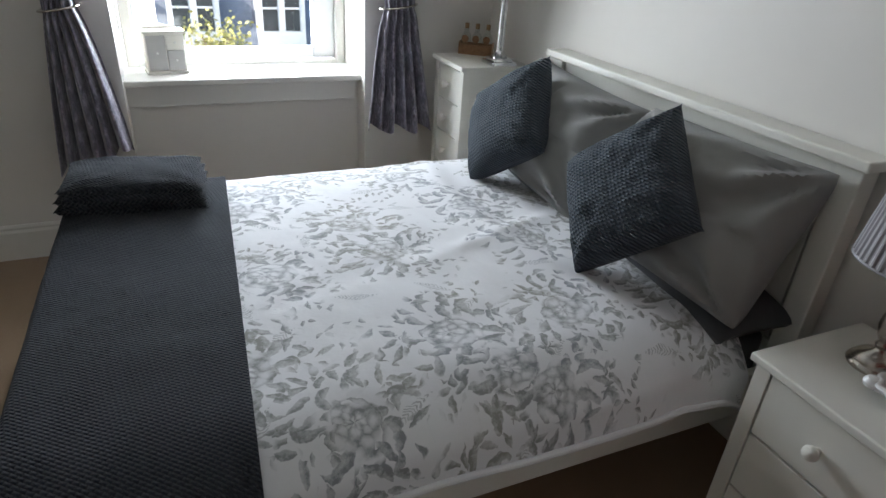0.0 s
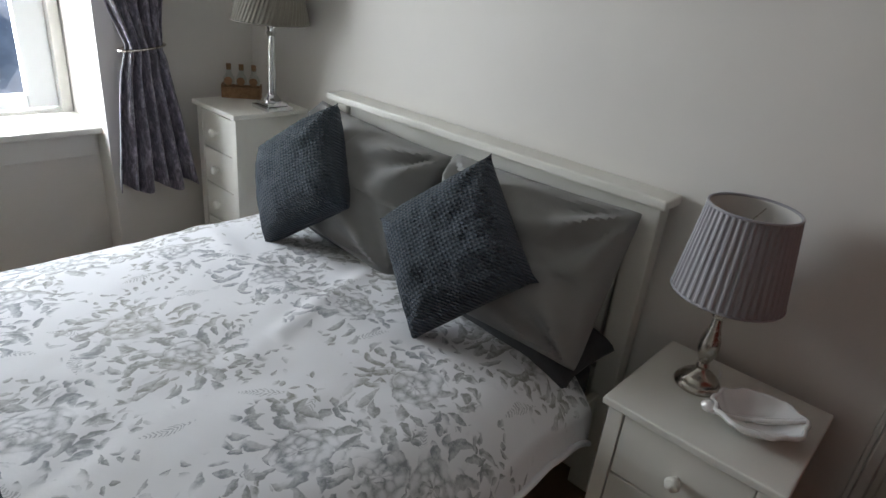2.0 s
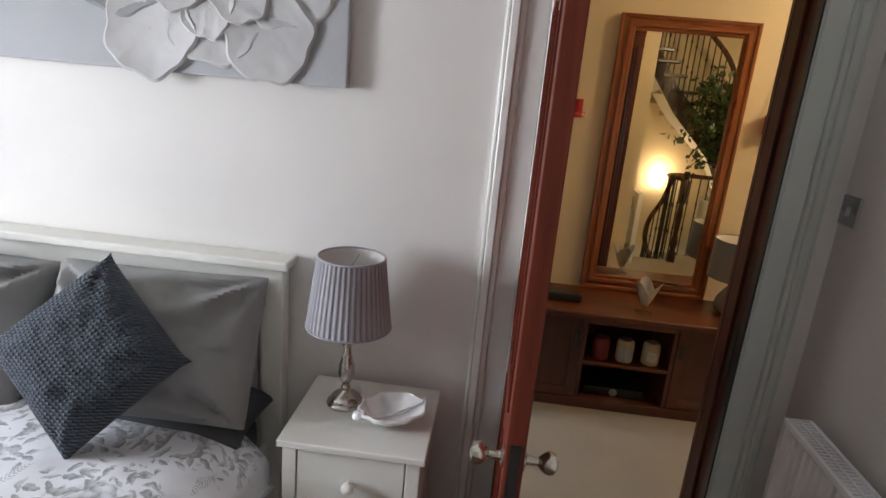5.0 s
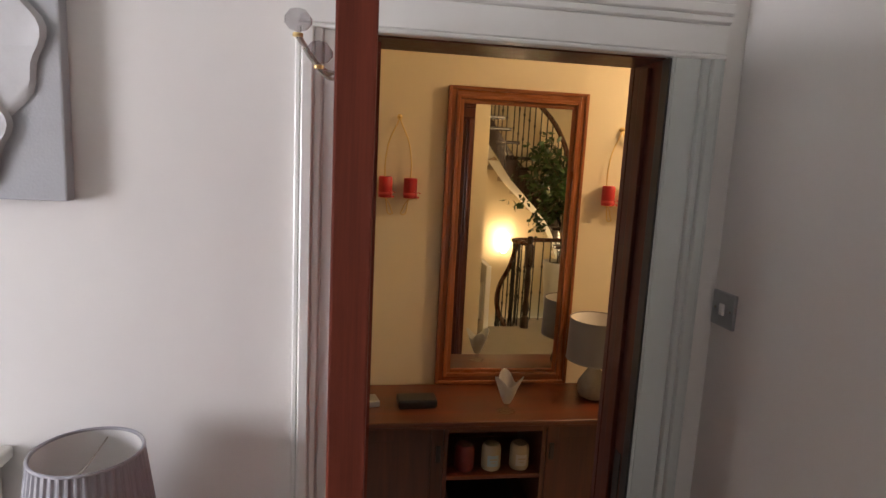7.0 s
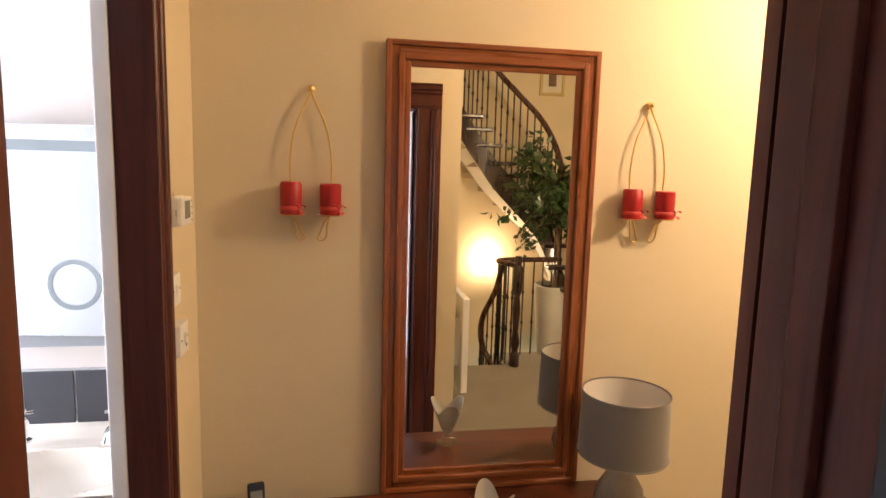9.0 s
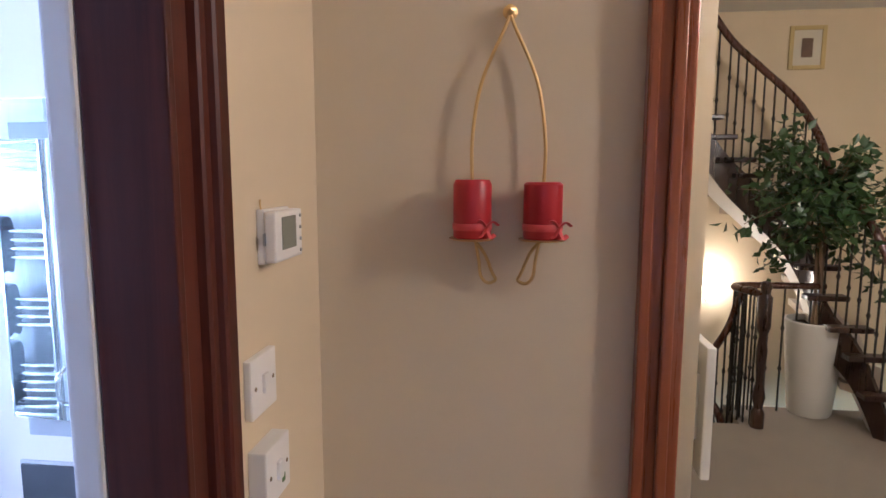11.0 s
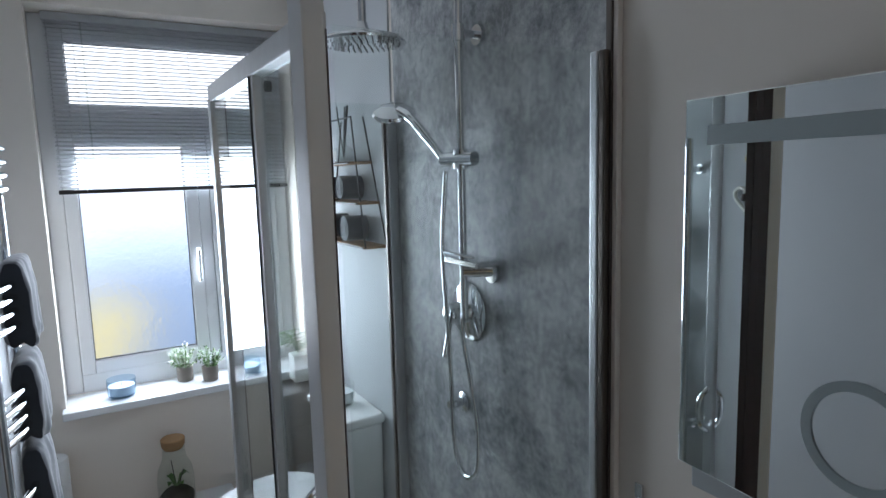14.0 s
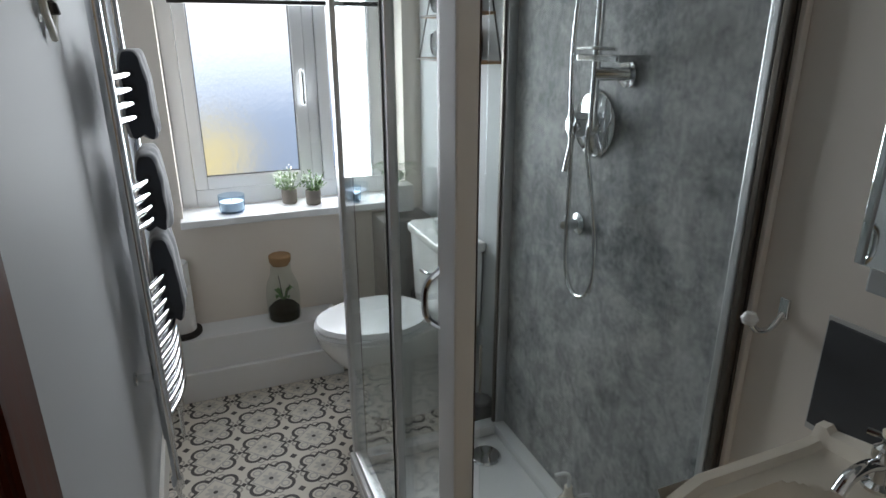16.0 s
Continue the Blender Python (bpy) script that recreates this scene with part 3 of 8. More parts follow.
def crushed_velvet():
    n = Nodes("crushed_grey_velvet")
    co = n.coords((1, 1, 0.45))
    a = n.noise(co, 26, 8, 0.72, 1.2)
    b = n.noise(co, 90, 5, 0.7, 0.6)
    f = n.math('ADD', n.math('MULTIPLY', a, 0.65), n.math('MULTIPLY', b, 0.35))
    col = n.ramp(f, [(0.36, (0.06, 0.055, 0.075)), (0.5, (0.17, 0.155, 0.195)), (0.60, (0.46, 0.43, 0.52))])
    return n.done(col, n.ramp(f, [(0.4, 0.55), (0.62, 0.28)]), 0.0, n.bump(f, 0.5, 0.004), Sheen_Weight=0.8, Sheen_Roughness=0.35)


def pleated(name, colour):
    n = Nodes(name)
    co = n.coords()
    f = n.noise(n.coords((1, 1, 0.2)), 200, 3)
    a = n.noise(co, 8, 3)
    col = n.mix(n.math('MULTIPLY', a, 0.4), colour, tuple(c * 0.8 for c in colour))
    return n.done(col, 0.55, 0.0, n.bump(f, 0.15, 0.001), Sheen_Weight=0.3)


def obscure_glass():
    """Frosted pane with a rippled face."""
    n = Nodes("frosted_window_glass")
    co = n.coords((1, 1, 0.5))
    a = n.noise(co, 70, 4, 0.6)
    return n.done((0.93, 0.95, 0.96), 0.2, 0.0, n.bump(a, 0.9, 0.012), Transmission_Weight=1.0, IOR=1.2)


FLORAL = floral()
MOROCCAN = moroccan()
VELVET = crushed_velvet()
SHADEGREY = pleated("silver_grey_pleated_silk", (0.30, 0.285, 0.30))
SHADEOLIVE = pleated("olive_grey_pleated_silk", (0.22, 0.20, 0.16))
SHADESILVER = pleated("silver_satin_shade", (0.155, 0.14, 0.12))
FROSTPANE = obscure_glass()
CANVASGREY = paint("grey_canvas", (0.42, 0.425, 0.43), 0.75, 0.06, 0.5, 160)
PETALWHITE = paint("thick_white_and_silver_paint", (0.62, 0.61, 0.59), 0.5, 0.3, 0.8, 22)
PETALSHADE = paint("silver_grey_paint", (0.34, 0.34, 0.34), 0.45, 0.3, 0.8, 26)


# ---- the setting ----
def wall(name, boxes, material, label):
    bm = bmesh.new()
    for b in boxes:
        box(bm, *b)
    return setting(name, bm, material, label, "wall", False)


H = 2.62
# bedroom
wall("wall_headboard", [(1.60, 1.68, 0.474, 3.42, 0, H), (1.60, 1.68, -0.40, -0.215, 0, H), (1.60, 1.68, -0.215, 0.474, 1.995, H)], CREAM, "cream painted bedroom wall with a doorway")
wall("wall_hall_west", [(1.68, 1.76, 0.474, 0.64, 0, H), (1.68, 1.76, -0.456, -0.215, 0, H), (1.68, 1.76, -0.215, 0.474, 1.995, H)], HALLWALL, "warm cream hall wall beside the bedroom doorway")
wall("wall_bedroom_side", [(-2.3, 1.60, -0.445, -0.40, 0, H)], CREAM, "cream painted bedroom side wall")
wall("wall_bedroom_back", [(-2.4, -2.3, -0.445, 3.95, 0, H)], CREAM, "cream painted bedroom end wall")
RX0, RX1 = -0.205, 0.905
wall("wall_window", [(-2.3, RX0, 3.42, 3.95, 0, H), (RX1, 1.68, 3.42, 3.95, 0, H), (RX0, RX1, 3.42, 3.95, 2.18, H), (RX0, RX1, 3.55, 3.95, 0, 0.755)], CREAM, "cream painted wall with a deep window recess")
setting("floor_bedroom", rbox(-2.3, 1.68, -0.40, 3.55, -0.06, 0.0, 0.001), BEDCARPET, "tan fitted bedroom carpet", "floor")
setting("ceiling_bedroom", rbox(-2.4, 1.67, -0.445, 3.95, H, H + 0.1, 0.001), CEIL, "white ceiling", "ceiling")


def skirting(name, x0, x1, y0, y1, axis, side, material=GLOSSWHITE, height=0.17):
    """Skirting board with a moulded top; axis 0 runs along x, side is the way it faces."""
    out = [(0, 0), (0.016, 0), (0.016, height - 0.035), (0.010, height - 0.022), (0.012, height - 0.012), (0.004, height), (0, height)]
    if axis == 0:
        bm = prism([(y0 + side * a, b) for a, b in out], 0, x0, x1)
    else:
        bm = prism([(x0 + side * a, b) for a, b in out], 1, y0, y1)
    return setting(name, bm, material, "white gloss skirting board", "skirting board", False)


skirting("baseboard_1", -2.3, RX0, 3.42, 0, 0, -1)
skirting("baseboard_2", RX1, 1.60, 3.42, 0, 0, -1)
skirting("baseboard_3", 1.60, 0, 0.64, 3.42, 1, -1)
skirting("baseboard_4", RX0, RX1, 3.55, 0, 0, -1)
skirting("baseboard_5", -2.3, 1.60, -0.40, 0, 0, 1)

# hall and landing
HH = 2.83
wall("wall_landing_north", [(-0.80, 1.68, -0.456, -0.447, -1.6, HH)], HALLWALL, "warm cream landing wall")
wall("wall_landing_west", [(-0.92, -0.80, -3.6, -0.447, -1.6, HH)], HALLWALL, "warm cream stairwell wall")
wall("wall_landing_south", [(-0.92, 3.35, -3.7, -3.6, -1.6, HH)], HALLWALL, "warm cream landing end wall")
wall("wall_hall_east", [(3.19, 3.35, -3.6, 0.64, 0, HH)], HALLWALL, "warm cream hall wall")
DX0, DX1 = 1.84, 2.634
wall("wall_bathroom_door", [(1.682, DX0 - 0.013, 0.64, 0.676, 0, HH), (DX1 + 0.013, 3.35, 0.64, 0.676, 0, HH), (DX0 - 0.013, DX1 + 0.013, 0.64, 0.676, 2.046, HH)], HALLWALL, "warm cream hall wall with the bathroom doorway")
setting("floor_hall", rbox(1.68, 3.19, -3.6, 0.70, -0.06, 0.0, 0.001), HALLCARPET, "pale beige hall carpet", "floor")
lf = bmesh.new()
box(lf, 0.29, 1.68, -3.6, -0.49, -0.20, 0.0)
box(lf, -0.04, 0.29, -3.6, -1.16, -0.20, 0.0)
setting("floor_landing", lf, HALLCARPET, "pale beige landing carpet at the stairhead", "floor", False)
setting("ceiling_hall", rbox(-0.92, 3.35, -3.7, 0.675, HH, HH + 0.1, 0.001), CEIL, "white hall ceiling", "ceiling")

# bathroom
BX0, BX1, BY1 = 1.98, 3.205, 3.335
SX0, SX1 = 2.142, 3.12
wall("wall_bathroom_south", [(1.684, DX0 - 0.013, 0.676, 0.690, 0, 2.5), (DX1 + 0.013, BX1, 0.676, 0.690, 0, 2.5), (DX0 - 0.013, DX1 + 0.013, 0.676, 0.690, 2.046, 2.5)], BATHWALL, "white bathroom wall beside the doorway")
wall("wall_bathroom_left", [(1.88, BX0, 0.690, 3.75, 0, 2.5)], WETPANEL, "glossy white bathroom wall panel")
wall("wall_bathroom_right", [(BX1, 3.35, 0.676, 3.75, 0, 2.5)], BATHWALL, "white painted bathroom wall")
wall("wall_bathroom_window", [(BX0, SX0, BY1, 3.75, 0, 2.5), (SX1, BX1, BY1, 3.75, 0, 2.5), (SX0, SX1, BY1, 3.75, 2.32, 2.5), (SX0, SX1, BY1, 3.75, 0, 0.735)], BATHWALL, "white painted wall with a window recess")
setting("floor_bathroom", rbox(1.76, BX1, 0.701, BY1, -0.06, 0.0, 0.001), MOROCCAN, "grey and black patterned vinyl floor", "floor")
setting("ceiling_bathroom", rbox(1.6, 3.35, 0.676, 3.75, 2.5, 2.6, 0.001), CEIL, "white bathroom ceiling", "ceiling")


# ---- bedroom: window, door, fixed things ----
def fbm(x, y, z=0.0):
    return noise.noise((x, y, z)) + 0.5 * noise.noise((2.1 * x, 2.1 * y, z + 5)) + 0.25 * noise.noise((4.3 * x, 4.3 * y, z + 9))


def bedroom_window():
    w = thing("window_1", "white framed window with clear glass in a deep recess", "window", (0, 0, 0), "", "structure")
    fx0, fx1, y0, y1, z0, z1 = -0.195, 0.90, 3.80, 3.90, 0.785, 2.16
    for name, b in (("window_frame", (fx0, fx0 + 0.05, y0, y1, z0, z1)), ("window_frame", (fx1 - 0.045, fx1, y0, y1, z0, z1)),
                    ("window_frame", (fx0 + 0.05, fx1 - 0.045, y0, y1, z1 - 0.07, z1)), ("window_frame", (fx0 + 0.05, fx1 - 0.045, y0, y1, z0, z0 + 0.02))):
        part(name, rbox(*b, 0.006), GLOSSWHITE, w)
    sx0, sx1 = fx0 + 0.052, fx1 - 0.047
    for b in ((sx0, sx0 + 0.11, 3.835, 3.885, 0.81, 1.48), (sx1 - 0.118, sx1, 3.835, 3.885, 0.81, 1.48), (sx0 + 0.11, sx1 - 0.118, 3.835, 3.885, 0.81, 0.868), (sx0 + 0.11, sx1 - 0.118, 3.835, 3.885, 1.43, 1.48)):
        part("sash", rbox(*b, 0.006), UPVC, w)
    for b in ((sx0, sx0 + 0.11, 3.84, 3.88, 1.485, 2.085), (sx1 - 0.118, sx1, 3.84, 3.88, 1.485, 2.085), (sx0 + 0.11, sx1 - 0.118, 3.84, 3.88, 1.485, 1.53), (sx0 + 0.11, sx1 - 0.118, 3.84, 3.88, 2.02, 2.085)):
        part("sash", rbox(*b, 0.006), UPVC, w)
    for z0, z1 in ((0.864, 1.435), (1.525, 2.03)):
        p = part("pane", rbox(sx0 + 0.105, sx1 - 0.113, 3.857, 3.862, z0, z1, 0.0005), GLASS, w)
        p.visible_shadow = False
    part("window_sill", rbox(-0.232, 0.912, 3.485, 3.80, 0.757, 0.787, 0.010, 3), GLOSSWHITE, w)
    part("apron", rbox(-0.215, 0.888, 3.528, 3.55, 0.655, 0.757, 0.004), GLOSSWHITE, w)


bedroom_window()

# moulded door casings: strips of different depth side by side
PROFILE = ((0.0, 0.024), (0.014, 0.038), (0.040, 0.030), (0.058, 0.020), (0.126, 0.026))


def casing(name, label, y_in, way, x_face, out, z1, material, parent):
    """An upright casing beside an opening in a wall that faces along x."""
    bm = bmesh.new()
    edges = [p[0] for p in PROFILE] + [0.138]
    line = []
    for (a, d), b in zip(PROFILE, edges[1:]):
        line += [(a + 0.001, d - 0.002), (a + 0.004, d), (b - 0.004, d), (b - 0.001, d - 0.003)]
    pts = [(x_face, y_in)] + [(x_face + out * d, y_in + way * (0.138 - a)) for a, d in line[::-1]] + [(x_face, y_in + way * 0.138)]
    prism(pts, 2, 0.0, z1, bm)
    return part(name, bm, material, parent, label, False)


def head_casing(y0, y1, z, x_face, out, material, parent):
    line = []
    edges = [p[0] for p in PROFILE] + [0.138]
    for (a, d), b in zip(PROFILE, edges[1:]):
        line += [(a + 0.001, d - 0.002), (a + 0.004, d), (b - 0.004, d), (b - 0.001, d - 0.003)]
    pts = [(x_face, z)] + [(x_face + out * d, z + 0.138 - a) for a, d in line[::-1]] + [(x_face, z + 0.138)]
    bm = bmesh.new()
    a = [bm.verts.new((p[0], y0, p[1])) for p in pts]
    b = [bm.verts.new((p[0], y1, p[1])) for p in pts]
    for i in range(len(a)):
        j = (i + 1) % len(a)
        bm.faces.new((a[i], a[j], b[j], b[i]))
    bm.faces.new(a[::-1])
    bm.faces.new(b)
    return part("head_casing", bm, material, parent, "", False)


DY0, DY1 = -0.203, 0.474
frame1 = thing("door_frame_1", "white moulded casing round a dark wood lined doorway", "door frame", (0, 0, 0), "", "structure")
casing("casing", "cream painted moulded casing", 0.500, 1, 1.60, -1, 1.98, GLOSSWHITE, frame1)
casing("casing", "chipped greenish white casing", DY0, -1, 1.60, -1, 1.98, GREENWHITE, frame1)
head_casing(DY0 - 0.138, 0.63, 1.98, 1.60, -1, GLOSSWHITE, frame1)
casing("casing", "dark stained moulded casing", DY1, 1, 1.76, 1, 1.98, DARKWOOD, frame1)
casing("casing", "dark stained moulded casing", DY0, -1, 1.76, 1, 1.98, DARKWOOD, frame1)
head_casing(DY0 - 0.138, DY1 + 0.138, 1.98, 1.76, 1, DARKWOOD, frame1)
part("lining", rbox(1.605, 1.755, -0.214, DY0, 0, 1.995, 0.002), DARKWOOD, frame1, "dark stained door lining")
part("lining", rbox(1.605, 1.755, DY1 - 0.012, DY1 - 0.001, 0, 1.995, 0.002), DARKWOOD, frame1)
part("lining", rbox(1.605, 1.755, DY0, DY1, 1.977, 1.993, 0.002), DARKWOOD, frame1)
part("stop", rbox(1.66, 1.70, DY0, DY0 + 0.012, 0, 1.965, 0.002), DARKWOOD, frame1)
part("jamb", rbox(1.588, 1.60, DY1, 0.500, 0, 1.98, 0.002), REDWOOD, frame1, "reddish door jamb")
part("plinth", rbox(1.565, 1.60, 0.494, 0.640, 0, 0.21, 0.006), GLOSSWHITE, frame1)
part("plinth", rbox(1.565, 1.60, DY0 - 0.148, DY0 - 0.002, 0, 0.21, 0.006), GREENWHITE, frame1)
part("worn_edge", rbox(1.571, 1.604, DY0 - 0.001, DY0 + 0.005, 0, 1.976, 0.0015), DRAWERBLACK, frame1, "dark chipped edge of the lining")
part("strike_plate", rbox(1.62, 1.65, DY0, DY0 + 0.003, 0.80, 0.98, 0.001), IRON, frame1, "worn metal strike plate")


def knob(parent, at, way, material, shaft=0.045):
    """A turned door knob on its rose, pointing along +-y of the leaf."""
    m = Matrix.Translation(at) @ pose(0, 0, 0, -90 * way, 0, 0)
    bm = lathe([(0.024, 0), (0.024, 0.004), (0.011, 0.008), (0.009, shaft - 0.012), (0.016, shaft - 0.006), (0.023, shaft + 0.004), (0.025, shaft + 0.014), (0.021, shaft + 0.023), (0.010, shaft + 0.028), (0.0, shaft + 0.029)], 28, m=m)
    part("door_knob", bm, material, parent, "aged nickel door knob")


def panelled_leaf(name, label, width, height, material, at, turn):
    """A four-panel door leaf: hinge at the origin, running along -x, its panels sunk between raised mouldings."""
    d = thing(name, label, "door", at, "", "structure", turn)
    t = 0.02
    stile, mid = 0.105, 0.09
    rails = [(0, 0.20), (0.78, 0.96), (height - 0.115, height)]
    for x in ((-stile, 0), (-width, -width + stile), (-width / 2 - mid / 2, -width / 2 + mid / 2)):
        part("stile", rbox(x[0], x[1], -t, t, 0, height, 0.003), material, d)
    spans = [(-width / 2 + mid / 2, -stile), (-width + stile, -width / 2 - mid / 2)]
    for lo, hi in rails:
        for a, b in spans:
            part("rail", rbox(a, b, -t + 0.0005, t - 0.0005, lo, hi, 0.002), material, d)
    for (z0, z1) in ((0.20, 0.78), (0.96, height - 0.115)):
        for a, b in spans:
            part("door_panel", rbox(a - 0.003, b + 0.003, -0.006, 0.006, z0 - 0.003, z1 + 0.003, 0.001), material, d)
            for s in (-1, 1):
                bm = bmesh.new()
                for k, (ins, hgt) in enumerate(((0.0, 0.024), (0.012, 0.018), (0.022, 0.012))):
                    e = 0.012 if k else 0.012
                    for q in ((a + ins, a + ins + e, z0 + ins, z1 - ins), (b - ins - e, b - ins, z0 + ins, z1 - ins), (a + ins + e, b - ins - e, z0 + ins, z0 + ins + e), (a + ins + e, b - ins - e, z1 - ins - e, z1 - ins)):
                        lo, hi = sorted((s * 0.005, s * hgt))
                        box(bm, q[0], q[1], lo, hi, q[2], q[3])
                part("moulding", bm, material, d, "", False)
    kx = -width + 0.055
    knob(d, (kx, t, 0.885), 1, STEEL)
    knob(d, (kx, -t, 0.885), -1, STEEL)
    part("lock_plate", rbox(-width - 0.002, -width + 0.001, -0.012, 0.012, 0.78, 0.95, 0.0005), IRON, d, "dark metal lock plate")
    part("hinge", lathe([(0.007, 0), (0.007, 0.09)], 12, (0.004, 0.024, 0.25)), BRASS, d)
    part("hinge", lathe([(0.007, 0), (0.007, 0.09)], 12, (0.004, 0.024, 1.70)), BRASS, d)
    return d


door1 = panelled_leaf("door_1", "open reddish stained wooden panel door with metal knobs", 0.76, 1.955, REDWOOD, (1.586, 0.488, 0.012), -2.0)


def radiator():
    r = thing("radiator", "white panel radiator with a slotted top grille on the wall", "radiator", (0, 0, 0))
    x0, x1, y0, y1, z0, z1 = 0.42, 1.40, -0.37, -0.29, 0.22, 0.80
    bm = bmesh.new()
    n = 28
    pts = []
    for i in range(n):
        a = x0 + 0.02 + (x1 - x0 - 0.04) * i / n
        w = (x1 - x0 - 0.04) / n
        pts += [(a, y1 - 0.006), (a + 0.25 * w, y1), (a + 0.65 * w, y1), (a + 0.9 * w, y1 - 0.006)]
    out = [(x0 + 0.003, y0 + 0.004)] + [(x0 + 0.003, y1 - 0.006)] + pts + [(x1 - 0.003, y1 - 0.006), (x1 - 0.003, y0 + 0.004)]
    prism(out, 2, z0, z1 - 0.02, bm)
    part("panel", bm, UPVC, r, "ribbed white panel", False)
    part("end_cap", rbox(x0 - 0.004, x0, y0, y1, z0, z1, 0.002), UPVC, r)
    part("end_cap", rbox(x1, x1 + 0.004, y0, y1, z0, z1, 0.002), UPVC, r)
    for y in (y0, y1 - 0.012):
        part("grille_edge", rbox(x0, x1, y, y + 0.012, z1 - 0.02, z1, 0.003), UPVC, r)
    for i in range(62):
        x = x0 + 0.01 + i * 0.0157
        part("grille_slat", rbox(x, x + 0.008, y0 + 0.012, y1 - 0.012, z1 - 0.012, z1 - 0.004, 0.0008, 1), UPVC, r)
    for y in (0.0,):
        part("grille_bar", rbox(x0 + 0.002, x1 - 0.002, (y0 + y1) / 2 - 0.003, (y0 + y1) / 2 + 0.003, z1 - 0.003, z1 - 0.0005, 0.0008), UPVC, r)
    part("bracket", rbox(x0 + 0.15, x0 + 0.19, -0.40, y0 + 0.005, 0.3, 0.7, 0.002), UPVC, r)
    part("bracket", rbox(x1 - 0.19, x1 - 0.15, -0.40, y0 + 0.005, 0.3, 0.7, 0.002), UPVC, r)
    part("valve", lathe([(0.016, 0), (0.018, 0.02), (0.018, 0.06), (0.012, 0.07)], 16, (x1 - 0.03, (y0 + y1) / 2, 0.155)), WHITEPLASTIC, r)
    part("pipe", tube([(x1 - 0.03, (y0 + y1) / 2, 0.0), (x1 - 0.03, (y0 + y1) / 2, 0.23)], 0.0075), CHROME, r)


radiator()


def wall_switch(name, label, at, m, plate, rocker, deep=0.009):
    s = thing(name, label, "light switch", at)
    s.matrix_world = Matrix.Translation(at) @ m
    part("plate", rbox(-0.043, 0.043, -0.043, 0.043, 0, deep, 0.003), plate, s)
    part("rocker", rbox(-0.008, 0.008, -0.014, 0.014, deep - 0.001, deep + 0.005, 0.002), rocker, s)
    for x in (-0.03, 0.03):
        part("screw", lathe([(0.0035, 0), (0.003, 0.001)], 10, (x, 0, deep)), STEEL, s)
    return s


wall_switch("light_switch", "brushed steel light switch with a white rocker", (1.549, -0.40, 1.392), pose(0, 0, 0, -90, 0, 0), DULLSTEEL, WHITEPLASTIC)


# ---- bedroom: the bed ----
BY_0, BY_1 = 1.231, 2.689          # headboard's ends
BC = (BY_0 + BY_1) / 2
bed = thing("bed_frame", "white painted wooden double bed frame with slatted headboard", "bed", (0, 0, 0))
for y in (BY_0 + 0.02, BY_1 - 0.095):
    part("post", rbox(1.523, 1.583, y, y + 0.075, 0, 1.028, 0.005), FURNWHITE, bed)
part("head_cap", rbox(1.498, 1.598, BY_0, BY_1, 1.028, 1.058, 0.008, 3), FURNWHITE, bed)
part("top_rail", rbox(1.54, 1.57, BY_0 + 0.095, BY_1 - 0.095, 0.915, 1.028, 0.004), FURNWHITE, bed)
part("low_rail", rbox(1.54, 1.57, BY_0 + 0.095, BY_1 - 0.095, 0.30, 0.46, 0.004), FURNWHITE, bed)
for i in range(13):
    y = BY_0 + 0.115 + i * 0.0975
    part("slat", rbox(1.547, 1.564, y, y + 0.062, 0.46, 0.915, 0.003), FURNWHITE, bed)
for y0 in (BY_0 + 0.055, BY_1 - 0.08):
    part("side_rail", rbox(-0.40, 1.515, y0, y0 + 0.025, 0.24, 0.395, 0.004), FURNWHITE, bed)
part("foot_rail", rbox(-0.425, -0.40, BY_0 + 0.03, BY_1 - 0.03, 0.24, 0.40, 0.004), FURNWHITE, bed)
for y in (BY_0 + 0.03, BY_1 - 0.09):
    part("leg", rbox(-0.43, -0.37, y, y + 0.06, 0, 0.24, 0.004), FURNWHITE, bed)
part("base", rbox(-0.39, 1.51, BY_0 + 0.082, BY_1 - 0.082, 0.27, 0.31, 0.004), CRATEWOOD, bed)

mat_bm = rbox(-0.385, 1.505, BY_0 + 0.084, BY_1 - 0.084, 0.31, 0.515, 0.05, 4)
lone("mattress", mat_bm, DARKCLOTH, "mattress in a charcoal fitted sheet on the bed frame", "mattress")


def duvet_z(x, y):
    """Height of the duvet's top."""
    v = (y - BC) / 0.73
    crown = 0.575 + 0.018 * (1 - v * v) + 0.008 * fbm(x * 2.2, y * 2.2) + 0.0035 * fbm(x * 8, y * 8, 3)
    fold = 0.012 * math.exp(-((x - 1.02 - 0.10 * math.sin(2.1 * y)) / 0.05) ** 2)
    fold += 0.009 * math.exp(-((y - 1.92 - 0.35 * (x - 0.8)) / 0.035) ** 2) * (1 if x > 0.75 else 0.2)
    return crown + fold


